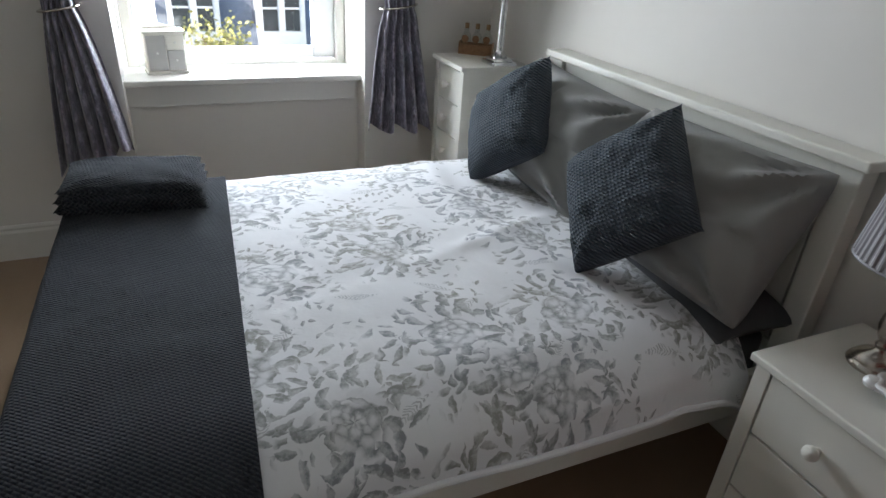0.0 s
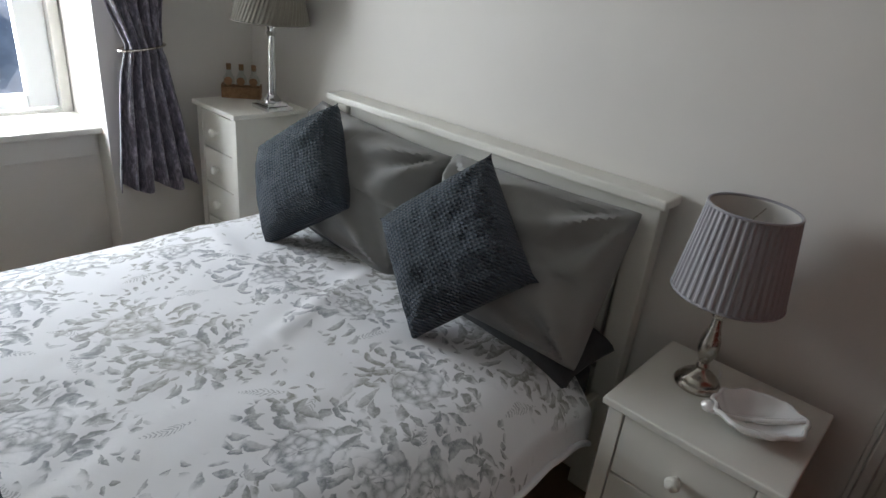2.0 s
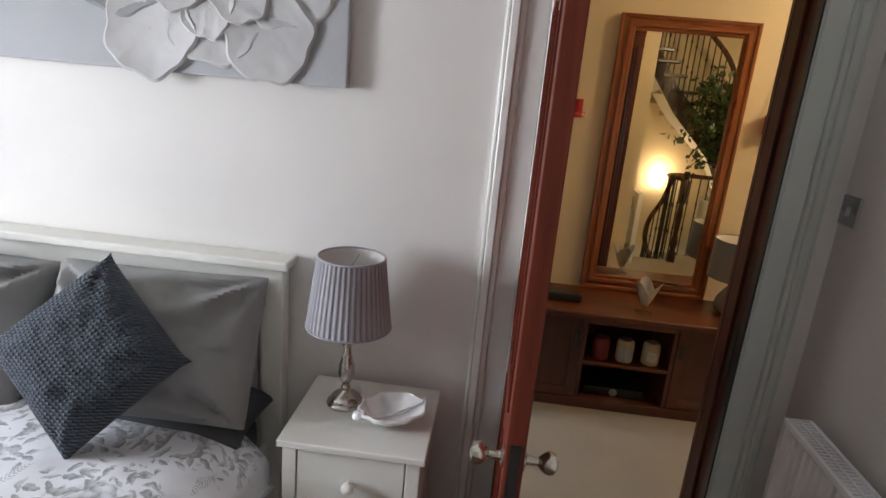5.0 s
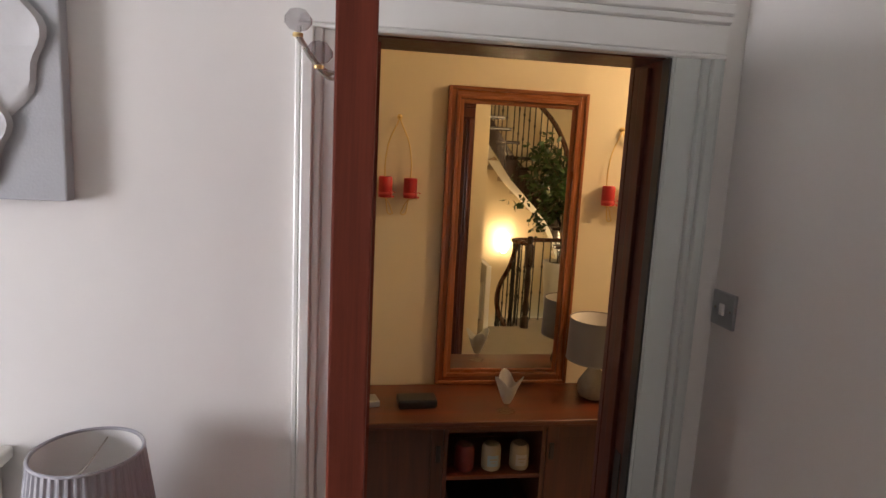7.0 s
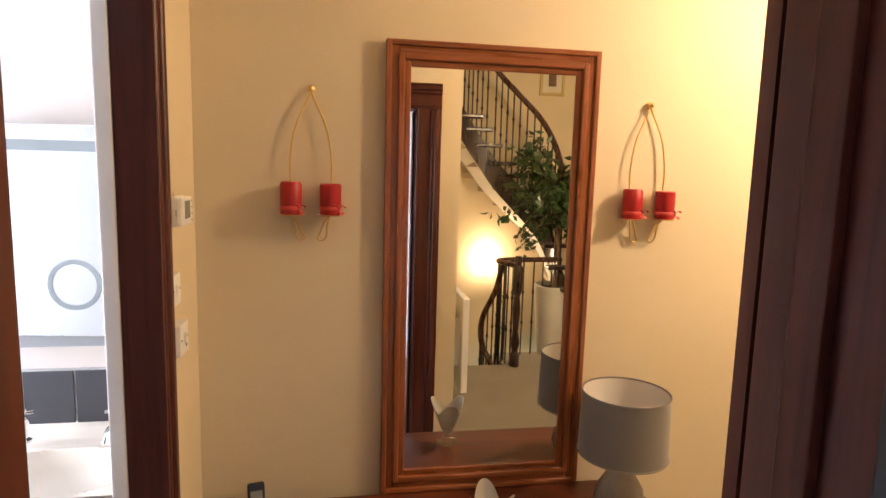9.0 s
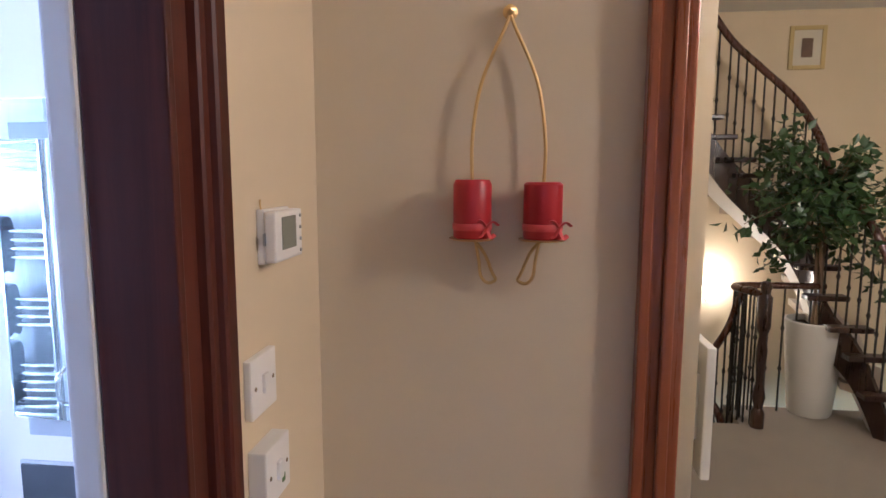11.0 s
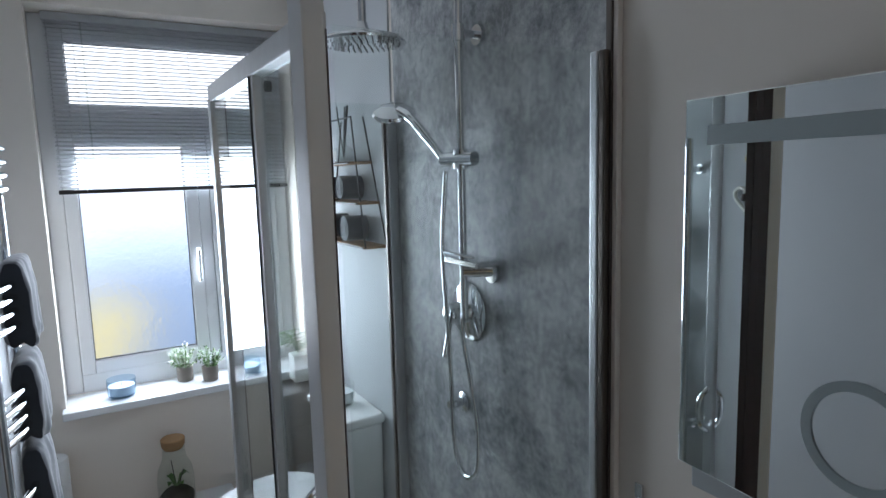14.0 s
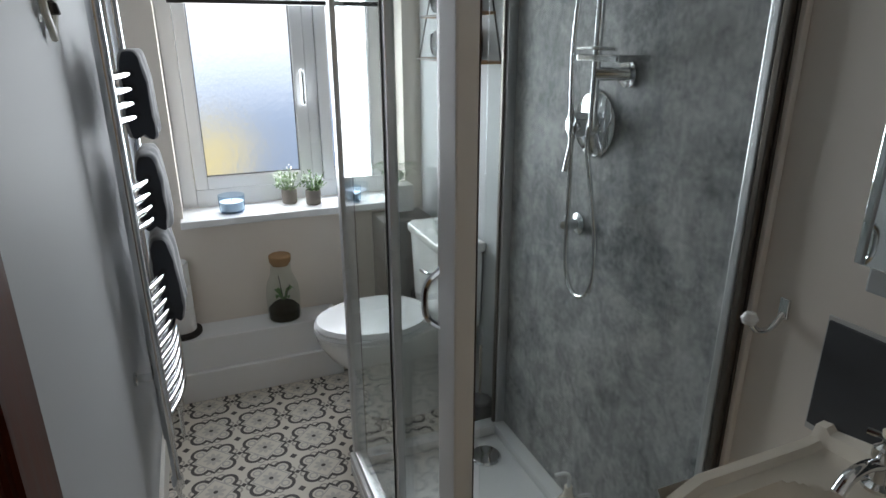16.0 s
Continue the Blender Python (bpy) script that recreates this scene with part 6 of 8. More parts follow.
guard = thing("landing_balustrade", "landing guard rail with dark iron balusters", "balustrade", (0, 0, 0), "", "structure")
GR = bend([(0.323, -1.251, 0.86), (0.221, -1.163, 0.87), (0.118, -1.135, 0.87), (0.048, -1.215, 0.87), (0.028, -1.485, 0.87), (0.018, -1.735, 0.87)], 6)
part("handrail", tube(GR, 0.028, 12, None, False, 0.8), RAILWOOD, guard, "polished wood handrail")
for p in GR[2::2]:
    part("baluster", lathe([(0.007, 0), (0.007, 0.28), (0.014, 0.30), (0.007, 0.32), (0.007, 0.56), (0.014, 0.58), (0.007, 0.60), (0.007, 0.85)], 8, (p.x, p.y, 0.0)), IRON, guard)
DR = bend([(0.323, -1.251, 0.84), (0.193, -1.171, 0.86), (0.103, -1.117, 0.598), (0.043, -1.038, 0.382), (0.023, -1.019, 0.215), (0.043, -1.047, 0.062), (0.083, -1.091, -0.02), (0.163, -1.141, -0.22)], 7)
part("handrail", tube(DR, 0.028, 12, None, False, 0.8), RAILWOOD, guard)
for p in DR[6::3]:
    part("baluster", lathe([(0.007, 0), (0.007, 0.28), (0.014, 0.30), (0.007, 0.32), (0.007, 0.56), (0.014, 0.58), (0.007, 0.60), (0.007, 0.85)], 8, (p.x, p.y, p.z - 0.86)), IRON, guard)
down = thing("stair_flight_down", "carpeted steps going down from the landing", "staircase", (0, 0, 0), "", "structure")
for k in range(7):
    part("step", rbox(0.29 - 0.24 * (k + 1), 0.29 - 0.24 * k - 0.002, -1.15, -0.50, -0.19 * (k + 1) - 0.19, -0.19 * (k + 1), 0.01), STAIRCARPET, down)


def ficus():
    pot = thing("potted_ficus", "tall ficus tree in a tapered white planter", "potted plant", (0.02, -1.692, 0.0))
    part("planter", lathe([(0.0, 0), (0.125, 0), (0.135, 0.02), (0.185, 0.62), (0.187, 0.64), (0.172, 0.645), (0.168, 0.60), (0.0, 0.60)], 40), POTWHITE, pot)
    part("soil", lathe([(0.0, 0.602), (0.166, 0.603), (0.0, 0.604)], 24), SOIL, pot)
    rnd = random.Random(5)
    bm = bmesh.new()
    for k in range(3):
        a = k * 2.1
        pts = [(0.02 * math.cos(a + z * 5), 0.02 * math.sin(a + z * 5), 0.58 + z) for z in (0, 0.15, 0.3, 0.45, 0.6, 0.82)]
        tube(bend(pts, 4), 0.012, 7, bm)
    tips = []
    for k in range(58):
        a, e = rnd.uniform(0, 6.28), rnd.uniform(-0.75, 1.15)
        L = rnd.uniform(0.28, 0.60)
        s = Vector((0, 0, rnd.uniform(1.20, 1.52)))
        t = s + Vector((L * math.cos(a) * math.cos(e), L * math.sin(a) * math.cos(e), L * math.sin(e) * 0.95))
        tube([s, (s + t) / 2 + Vector((0, 0, 0.03)), t], [0.006, 0.004, 0.002], 5, bm)
        tips.append((s, t))
    part("trunk", bm, BARK, pot, "braided pale trunk")
    bm = bmesh.new()
    for s, t in tips:
        for k in range(34):
            p = s.lerp(t, rnd.uniform(0.25, 1.12)) + Vector((rnd.gauss(0, 0.045), rnd.gauss(0, 0.045), rnd.gauss(0, 0.04)))
            d = Vector((rnd.gauss(0, 1), rnd.gauss(0, 1), rnd.gauss(-0.6, 0.6))).normalized()
            sd = d.cross(Vector((rnd.gauss(0, 1), rnd.gauss(0, 1), 1))).normalized()
            l, w = rnd.uniform(0.06, 0.095), rnd.uniform(0.017, 0.026)
            up = d.cross(sd) * 0.008
            v = [bm.verts.new(q) for q in (p, p + d * l * 0.45 + sd * w + up, p + d * l, p + d * l * 0.45 - sd * w + up, p + d * l * 0.5)]
            bm.faces.new((v[0], v[1], v[4]))
            bm.faces.new((v[1], v[2], v[4]))
            bm.faces.new((v[2], v[3], v[4]))
            bm.faces.new((v[3], v[0], v[4]))
    part("foliage", bm, LEAF, pot, "glossy green leaves")


ficus()
wl = thing("wall_lamp", "lit glass wall lamp beside the stairs", "lamp", (-0.80, -1.243, 0.603))
part("bracket", lathe([(0.03, 0), (0.03, 0.01), (0.012, 0.016), (0.012, 0.05)], 20, m=pose(0, 0, 0, 0, 90, 0)), BRASS, wl)
glow = Nodes("lit_lamp_glass")
part("glass_shade", lathe([(0.022, -0.01), (0.045, 0.02), (0.060, 0.08), (0.062, 0.11), (0.05, 0.13), (0.0, 0.135)], 24, (0.07, 0, 0)), glow.done((0.9, 0.85, 0.7), 0.4, 0.0, None, Emission_Color=(1.0, 0.76, 0.42, 1), Emission_Strength=2.5), wl, "glowing frosted shade")
lr = thing("radiator", "white panel radiator on the landing wall", "radiator", (0, 0, 0))
part("panel", rbox(0.95, 1.66, -0.56, -0.52, 0.30, 0.89, 0.008, 3), UPVC, lr)
for x in (1.05, 1.55):
    part("bracket", rbox(x, x + 0.03, -0.521, -0.49, 0.45, 0.75, 0.002), UPVC, lr)
pf = thing("framed_print", "small brown print in a pale gold frame", "picture", (-0.80, -1.849, 2.551))
for b in ((-0.13, -0.10, -0.16, 0.16), (0.10, 0.13, -0.16, 0.16), (-0.10, 0.10, -0.16, -0.13), (-0.10, 0.10, 0.13, 0.16)):
    part("frame", rbox(0.0, 0.022, b[0], b[1], b[2], b[3], 0.004), GOLDFRAME, pf)
part("mount", rbox(0.002, 0.010, -0.10, 0.10, -0.13, 0.13, 0.001), MOUNT, pf)
part("print", rbox(0.009, 0.012, -0.04, 0.04, -0.07, 0.07, 0.0008), PRINTBROWN, pf)
skirting("baseboard_6", 3.19, 0, -3.6, -0.84, 1, -1)


# ---- bathroom: window and ledge ----
def bathroom_window():
    w = thing("window_2", "white plastic window with frosted panes above a deep sill", "window", (0, 0, 0), "", "structure")
    x0, x1, z0, z1 = SX0 + 0.012, SX1 - 0.005, 0.767, 2.32
    y0, y1 = 3.50, 3.56
    for b in ((SX0, x0 + 0.05, z0, z1), (x1 - 0.05, x1, z0, z1), (x0 + 0.05, x1 - 0.05, z0, 0.845), (x0 + 0.05, x1 - 0.05, z1 - 0.05, z1), (x0 + 0.05, x1 - 0.05, 1.86, 1.92)):
        part("window_frame", rbox(b[0], b[1], y0, y1, b[2], b[3], 0.005), UPVC, w)
    part("mullion", rbox(2.720, 2.768, y0, y1, z0 + 0.045, 1.86, 0.005), UPVC, w)
    for a, b, lo, hi in ((2.205, 2.718, 0.847, 1.858), (2.770, 3.063, 0.847, 1.858), (2.205, 3.063, 1.922, 2.268)):
        e = 0.052
        for q in ((a, a + e, lo, hi), (b - e, b, lo, hi), (a + e, b - e, lo, lo + e), (a + e, b - e, hi - e, hi)):
            part("sash", rbox(q[0], q[1], 3.488, 3.548, q[2], q[3], 0.006), UPVC, w)
        pane = part("pane", rbox(a + e - 0.004, b - e + 0.004, 3.524, 3.530, lo + e - 0.004, hi - e + 0.004, 0.0008), FROSTPANE, w)
        pane.visible_shadow = False
        seal = bmesh.new()
        for q in ((a + e - 0.002, a + e + 0.003, lo + e, hi - e), (b - e - 0.003, b - e + 0.002, lo + e, hi - e), (a + e, b - e, lo + e - 0.002, lo + e + 0.003), (a + e, b - e, hi - e - 0.003, hi - e + 0.002)):
            box(seal, q[0], q[1], 3.518, 3.524, q[2], q[3])
        part("seal", seal, RUBBER, w, "", False)
    hd = part("handle", rbox(2.692, 2.708, 3.474, 3.488, 1.29, 1.35, 0.004), CHROME, w, "chrome window handle")
    part("lever", rbox(2.691, 2.705, 3.452, 3.462, 1.20, 1.345, 0.005), CHROME, hd)
    part("spindle", rbox(2.695, 2.703, 3.460, 3.476, 1.325, 1.337, 0.002), CHROME, hd)
    part("window_sill", rbox(SX0 - 0.012, SX1 + 0.012, 3.275, 3.50, 0.735, 0.767, 0.006, 3), UPVC, w)


bathroom_window()


def blind():
    b = thing("venetian_blind", "pale venetian blind half lowered over the window", "blind", (0, 0, 0))
    x0, x1 = SX0 + 0.05, SX1 - 0.01
    slat_m = paint("pale_grey_slat", (0.84, 0.86, 0.88), 0.5, 0.03, 0.05, 30, Transmission_Weight=0.6)
    part("head_rail", rbox(x0, x1, 3.435, 3.465, 2.285, 2.315, 0.003), slat_m, b)
    bm = bmesh.new()
    box(bm, x0 + 0.004, x1 - 0.004, -0.0125, 0.0125, -0.0005, 0.0005)
    n = 40
    me = None
    for i in range(n):
        z = 1.640 + i * (2.272 - 1.640) / (n - 1)
        if me is None:
            o = part("slat", bm, slat_m, b, "", False)
            me = o.data
        else:
            o = new("slat", me)
            o.parent = b
        o.matrix_local = pose(0, 3.45, z, 19, 0, 0)
    part("bottom_rail", rbox(x0, x1, 3.438, 3.462, 1.610, 1.628, 0.004), DRAWERBLACK, b, "dark bottom rail")
    for x in (x0 + 0.10, (x0 + x1) / 2 + 0.06, x1 - 0.10):
        part("cord", tube([(x, 3.437, 1.62), (x, 3.437, 2.29)], 0.0012, 6), WHITEPLASTIC, b)
    part("wand", tube([(x0 + 0.13, 3.425, 2.28), (x0 + 0.132, 3.420, 1.75)], 0.003, 8), JARGLASS, b)


blind()
ledge = thing("boxed_ledge", "white painted stepped boxing along the wall", "ledge", (0, 0, 0), "", "structure")
part("upper_box", rbox(BX0, 2.74, 3.175, BY1, 0.0, 0.282, 0.006), UPVC, ledge)
part("lower_box", rbox(BX0, 2.74, 3.153, 3.175, 0.0, 0.135, 0.005), UPVC, ledge)
setting("baseboard_7", rbox(BX0, BX0 + 0.014, 0.80, 3.15, 0, 0.10, 0.003), GLOSSWHITE, "white bathroom skirting board", "skirting board")


def jar_candle(x, y, z, glass, r=0.055, h=0.075):
    c = thing("glass_candle", "white candle in a pale blue glass bowl", "candle", (x, y, z), "glass bowl candles")
    part("glass", lathe([(0.0, 0), (r * 0.85, 0), (r * 0.95, 0.006), (r, h * 0.6), (r, h)], 32, capped=False), glass, c)
    part("wax", lathe([(0.0, 0.009), (r * 0.84, 0.009), (r * 0.90, h * 0.62), (0.0, h * 0.60)], 32), CANDLEWAX, c)
    part("wick", tube([(0, 0, h * 0.6), (0.002, 0, h * 0.6 + 0.012)], 0.0012, 6), REED, c)


jar_candle(2.342, 3.375, 0.7675, BLUEJAR)
jar_candle(2.85, 3.335, 0.7675, BLUEJAR)


def herb_pot(x, y, z, leaf, flowers, seed):
    p = thing("potted_herb", "small leafy plant in a grey stone pot" if not flowers else "small white-flowered plant in a grey pot", "potted plant", (x, y, z), "sill plants")
    part("pot", lathe([(0.0, 0), (0.030, 0), (0.033, 0.004), (0.035, 0.062), (0.032, 0.066), (0.028, 0.060), (0.0, 0.058)], 24), POTGREY, p)
    rnd = random.Random(seed)
    st, bm, fl = bmesh.new(), bmesh.new(), bmesh.new()
    for k in range(34):
        a, e = rnd.uniform(0, 6.28), rnd.uniform(0.35, 1.5)
        L = rnd.uniform(0.05, 0.105)
        s = Vector((0.012 * math.cos(a), 0.012 * math.sin(a), 0.056))
        t = s + Vector((0.75 * L * math.cos(a) * math.cos(e), 0.75 * L * math.sin(a) * math.cos(e), L * math.sin(e)))
        tube([s, t], 0.0009, 4, st)
        for j in range(9):
            q = s.lerp(t, rnd.uniform(0.35, 1.05))
            d = Vector((rnd.gauss(0, 1), rnd.gauss(0, 1), rnd.gauss(0.2, 0.8))).normalized()
            sd = d.cross(Vector((0, 0, 1))).normalized()
            l, w = rnd.uniform(0.010, 0.019), rnd.uniform(0.003, 0.006)
            v = [bm.verts.new(u) for u in (q, q + d * l * 0.5 + sd * w, q + d * l, q + d * l * 0.5 - sd * w)]
            bm.faces.new(v)
        if flowers and k % 2 == 0:
            for j in range(5):
                q = t + Vector((rnd.gauss(0, 0.006), rnd.gauss(0, 0.006), rnd.gauss(0, 0.006)))
                lathe([(0.0, -0.003), (0.004, 0), (0.0, 0.003)], 6, q, fl)
    part("stems", st, HERB, p)
    part("leaves", bm, leaf, p)
    if flowers:
        tagged(part("flowers", fl, PAPER, p, "tiny white flowers"), kind="stuff")
    else:
        fl.free()


herb_pot(2.596, 3.43, 0.7675, PALEHERB, True, 3)
herb_pot(2.693, 3.37, 0.7675, HERB, False, 8)


def terrarium(x, y, z):
    t = thing("glass_terrarium", "corked glass bottle with a small plant in moss", "terrarium", (x, y, z))
    part("bottle", lathe([(0.0, 0), (0.066, 0), (0.072, 0.008), (0.073, 0.12), (0.066, 0.17), (0.046, 0.215), (0.043, 0.262), (0.046, 0.268)], 40, capped=False), JARGLASS, t)
    part("cork", lathe([(0.036, 0.255), (0.046, 0.272), (0.048, 0.298), (0.044, 0.302), (0, 0.302)], 28), CORK, t)
    part("moss", lathe([(0.0, 0.004), (0.066, 0.005), (0.068, 0.05), (0.05, 0.07), (0.02, 0.086), (0.0, 0.088)], 28), SOIL, t)
    bm = bmesh.new()
    for a, l, h in ((0.3, 0.055, 0.10), (2.2, 0.05, 0.085), (4.0, 0.052, 0.075), (5.2, 0.045, 0.06)):
        d = Vector((math.cos(a), math.sin(a), 0))
        s = Vector((-d.y, d.x, 0)) * 0.014
        base = Vector((0, 0, 0.08))
        pts = [base, base + d * l * 0.4 + Vector((0, 0, h * 0.5)), base + d * l * 0.8 + Vector((0, 0, h * 0.62)), base + d * l + Vector((0, 0, h * 0.45))]
        rows = [(pts[0], 0.2), (pts[1], 1.0), (pts[2], 0.9), (pts[3], 0.1)]
        vs = [[bm.verts.new(p - s * k), bm.verts.new(p + Vector((0, 0, -0.003))), bm.verts.new(p + s * k)] for p, k in rows]
        for p, q in zip(vs, vs[1:]):
            bm.faces.new((p[0], p[1], q[1], q[0]))
            bm.faces.new((p[1], p[2], q[2], q[1]))
    part("leaves", bm, HERB, t)
    st = bmesh.new()
    tube([(0, 0, 0.07), (-0.012, 0.01, 0.20)], 0.002, 6, st)
    tube([(0.005, 0, 0.07), (0.03, -0.01, 0.16)], 0.002, 6, st)
    part("stems", st, REED, t)


terrarium(2.507, 3.257, 0.2825)
rl = thing("toilet_roll_stand", "stack of white toilet rolls on a dark stand", "toilet roll holder", (2.082, 3.255, 0.2825))
part("stand_base", lathe([(0.0, 0), (0.072, 0), (0.075, 0.004), (0.075, 0.018), (0.0, 0.02)], 36), REED, rl)
part("pole", tube([(0, 0, 0.018), (0, 0, 0.345)], 0.006, 10), IRON, rl)
for k in range(3):
    part("toilet_roll", lathe([(0.021, 0.0), (0.052, 0.0), (0.054, 0.004), (0.054, 0.096), (0.052, 0.10), (0.021, 0.10), (0.020, 0.05)], 32, (0, 0, 0.021 + k * 0.101)), PAPER, rl)


# ---- bathroom: towel rail ----
def towel_rail():
    r = thing("towel_rail", "tall curved chrome ladder towel rail on the wall", "towel rail", (0, 0, 0))
    xp, ya, yb, z0, z1 = 2.046, 2.42, 2.90, 0.34, 1.765
    for y in (ya, yb):
        part("post", tube([(xp, y, z0), (xp, y, z1)], 0.017, 16), CHROME, r)
    k = 0
    for lo, n in ((0.40, 12), (0.985, 4), (1.275, 4), (1.645, 4)):
        for i in range(n):
            z = lo + i * 0.037
            part("rung", tube(bend([(xp, ya, z), (xp + 0.036, ya + 0.12, z), (xp + 0.047, (ya + yb) / 2, z), (xp + 0.036, yb - 0.12, z), (xp, yb, z)], 4), 0.0105, 10), CHROME, r)
    for y in (ya + 0.004, yb - 0.004):
        for z in (0.55, 1.64):
            part("bracket", tube([(1.981, y, z), (xp, y, z)], 0.011, 12), CHROME, r)
            part("rose", tube([(1.981, y, z), (1.988, y, z)], 0.020, 16), CHROME, r)
        part("valve", lathe([(0.010, 0), (0.018, 0.01), (0.018, 0.05), (0.012, 0.06), (0.012, 0.20)], 16, (xp, y, 0.14)), CHROME, r, "chrome radiator valve")
        part("pipe", tube([(xp, y, 0.0), (xp, y, 0.15)], 0.0075, 10), CHROME, r)


towel_rail()


def hung_towel(y, top, tall, label, seed):
    """A small towel folded in layers over the rungs, hanging as a soft block."""
    t = thing("hand_towel", label, "towel", (0, 0, 0), "towels on the rail")
    bm = bmesh.new()
    nu, nv = 26, 40
    rows = []
    for i in range(nu + 1):
        u = i / nu
        w = (u - 0.5) * 0.25
        round_end = (1 - abs(2 * u - 1) ** 6) ** 0.5 if 0 < i < nu else 0.0
        row = []
        for j in range(nv):
            a = 2 * math.pi * j / nv
            c, s = math.cos(a), math.sin(a)
            # a flat-sided pod: rounded over the rung, uneven along the hem
            px = (abs(c) ** 0.55) * (1 if c > 0 else -1)
            pz = (abs(s) ** 0.55) * (1 if s > 0 else -1)
            k = 0.5 - 0.5 * pz
            crease = 0.005 * math.sin(u * 17 + seed) * k + 0.006 * fbm(u * 5 + seed, k * 4, seed)
            hem = 0.016 * math.sin(u * 9 + seed * 2 + px) * max(0.0, k - 0.5)
            gap = 0.030 * max(0.0, k - 0.80) / 0.20 * (1 - abs(px)) * tall / 0.28
            x = 2.090 + 0.004 * k + px * (0.034 + 0.010 * k) * (0.8 + 0.2 * round_end) + crease
            row.append(bm.verts.new((x, y + w * (1 - 0.10 * k), top - k * tall + hem + gap - 0.006 * (1 - round_end))))
        rows.append(row)
    for a, b in zip(rows, rows[1:]):
        for j in range(nv):
            bm.faces.new((a[j], a[(j + 1) % nv], b[(j + 1) % nv], b[j]))
    bm.faces.new(rows[0][::-1])
    bm.faces.new(rows[-1])
    bmesh.ops.recalc_face_normals(bm, faces=bm.faces)
    part("cloth", bm, BATHTOWEL, t)


hung_towel(2.71, 1.45, 0.26, "dark blue-grey hand towel folded over the rail", 1)
hung_towel(2.71, 1.165, 0.245, "dark blue-grey hand towel folded over the rail", 4)
hung_towel(2.71, 0.915, 0.30, "dark blue-grey hand towel folded over the rail", 7)

heart = thing("hanging_heart", "pale wooden heart hanging from a ring on the wall", "ornament", (1.985, 2.18, 1.53))
hp = [(0.016 * 3.2 * math.sin(t) ** 3, 0.0032 * (13 * math.cos(t) - 5 * math.cos(2 * t) - 2 * math.cos(3 * t) - math.cos(4 * t))) for t in [2 * math.pi * i / 40 for i in range(40)]]
part("heart_outline", tube([(0.008, p, q) for p, q in hp], 0.0075, 8, None, True), FURNWHITE, heart)
part("string", tube([(0.006, 0, 0.02), (0.004, 0, 0.10), (0.003, 0, 0.135)], 0.0018, 6), CRATEWOOD, heart)
part("ring", tube([(0.004, 0.012 * math.cos(a), 0.147 + 0.012 * math.sin(a)) for a in [2 * math.pi * i / 20 for i in range(20)]], 0.002, 6, None, True), BRASS, heart)
part("bell", lathe([(0.0, 0.02), (0.012, 0.012), (0.016, -0.008), (0.014, -0.010), (0.0, -0.008)], 16, (0.012, 0, 0.0)), IRON, heart)


# ---- bathroom: shower ----
setting("shower_board", rbox(3.196, BX1, 1.475, 2.44, 0.07, 2.5, 0.002), CONCRETE, "grey concrete-look shower wall board", "wall panel")
setting("board_edge", rbox(3.186, BX1, 1.459, 1.475, 0.0, 2.5, 0.003), GUNMETAL, "dark edge trim of the shower board", "trim")
setting("trim", rbox(3.190, BX1, 1.447, 1.459, 0.0, 2.5, 0.003), BATHWALL, "pale filler strip beside the shower board", "trim")
TX0, TX1, TY0, TY1, RZ = 2.60, 3.196, 1.50, 2.47, 1.885
tray = thing("shower_tray", "white acrylic shower tray with a chrome drain", "shower tray", (0, 0, 0))
bm = bmesh.new()
box(bm, TX0, TX1, TY0, TY1, 0.0, 0.045)
for b in ((TX0, TX0 + 0.055, TY0, TY1), (TX1 - 0.045, TX1, TY0, TY1), (TX0 + 0.055, TX1 - 0.045, TY0, TY0 + 0.055), (TX0 + 0.055, TX1 - 0.045, TY1 - 0.055, TY1)):
    box(bm, b[0], b[1], b[2], b[3], 0.044, 0.085)
soften(bm, 0.006, 2)
part("basin", bm, ACRYLIC, tray)
part("drain", lathe([(0.055, 0), (0.056, 0.004), (0.050, 0.010), (0.0, 0.013)], 32, (3.06, 2.31, 0.045)), CHROME, tray, "domed chrome drain cover")
enc = thing("shower_enclosure", "glass shower enclosure with silver frame and sliding door", "shower enclosure", (0, 0, 0))
for b, m in (((TX0 + 0.01, TX0 + 0.05, TY1 - 0.045, TY1 - 0.005, 0.085, RZ), ALU), ((TX0 - 0.008, TX0 + 0.030, TY0 + 0.018, TY0 + 0.088, 0.085, RZ + 0.35), UPVC),
             ((TX0 + 0.01, TX0 + 0.045, TY0 + 0.05, TY1 - 0.02, RZ - 0.012, RZ + 0.035), ALU), ((TX0 + 0.01, TX0 + 0.045, TY0 + 0.05, TY1 - 0.02, 0.085, 0.115), ALU),
             ((3.160, 3.196, TY1 - 0.042, TY1 - 0.012, 0.085, RZ), ALU), ((3.168, 3.1955, 1.4785, 1.500, 0.085, RZ), ALU)):
    part("frame_post", rbox(*b, 0.004), m, enc)
part("seal_strip", rbox(3.170, 3.185, 1.461, 1.478, 0.085, RZ), GUNMETAL, enc)
part("seal_strip", rbox(3.150, 3.160, TY1 - 0.036, TY1 - 0.020, 0.085, RZ), GUNMETAL, enc)
part("frame_edge", rbox(TX0 + 0.05, TX0 + 0.056, TY1 - 0.034, TY1 - 0.016, 0.085, RZ), GUNMETAL, enc)
for k in range(3):
    part("post_groove", rbox(TX0 + 0.0305, TX0 + 0.0325 - 0.0006 * (k % 2), TY0 + 0.019 + 0.023 * k, TY0 + 0.041 + 0.023 * k, 0.09, RZ, 0.0004), PROFILEBROWN, enc, "dark brown inner profile")
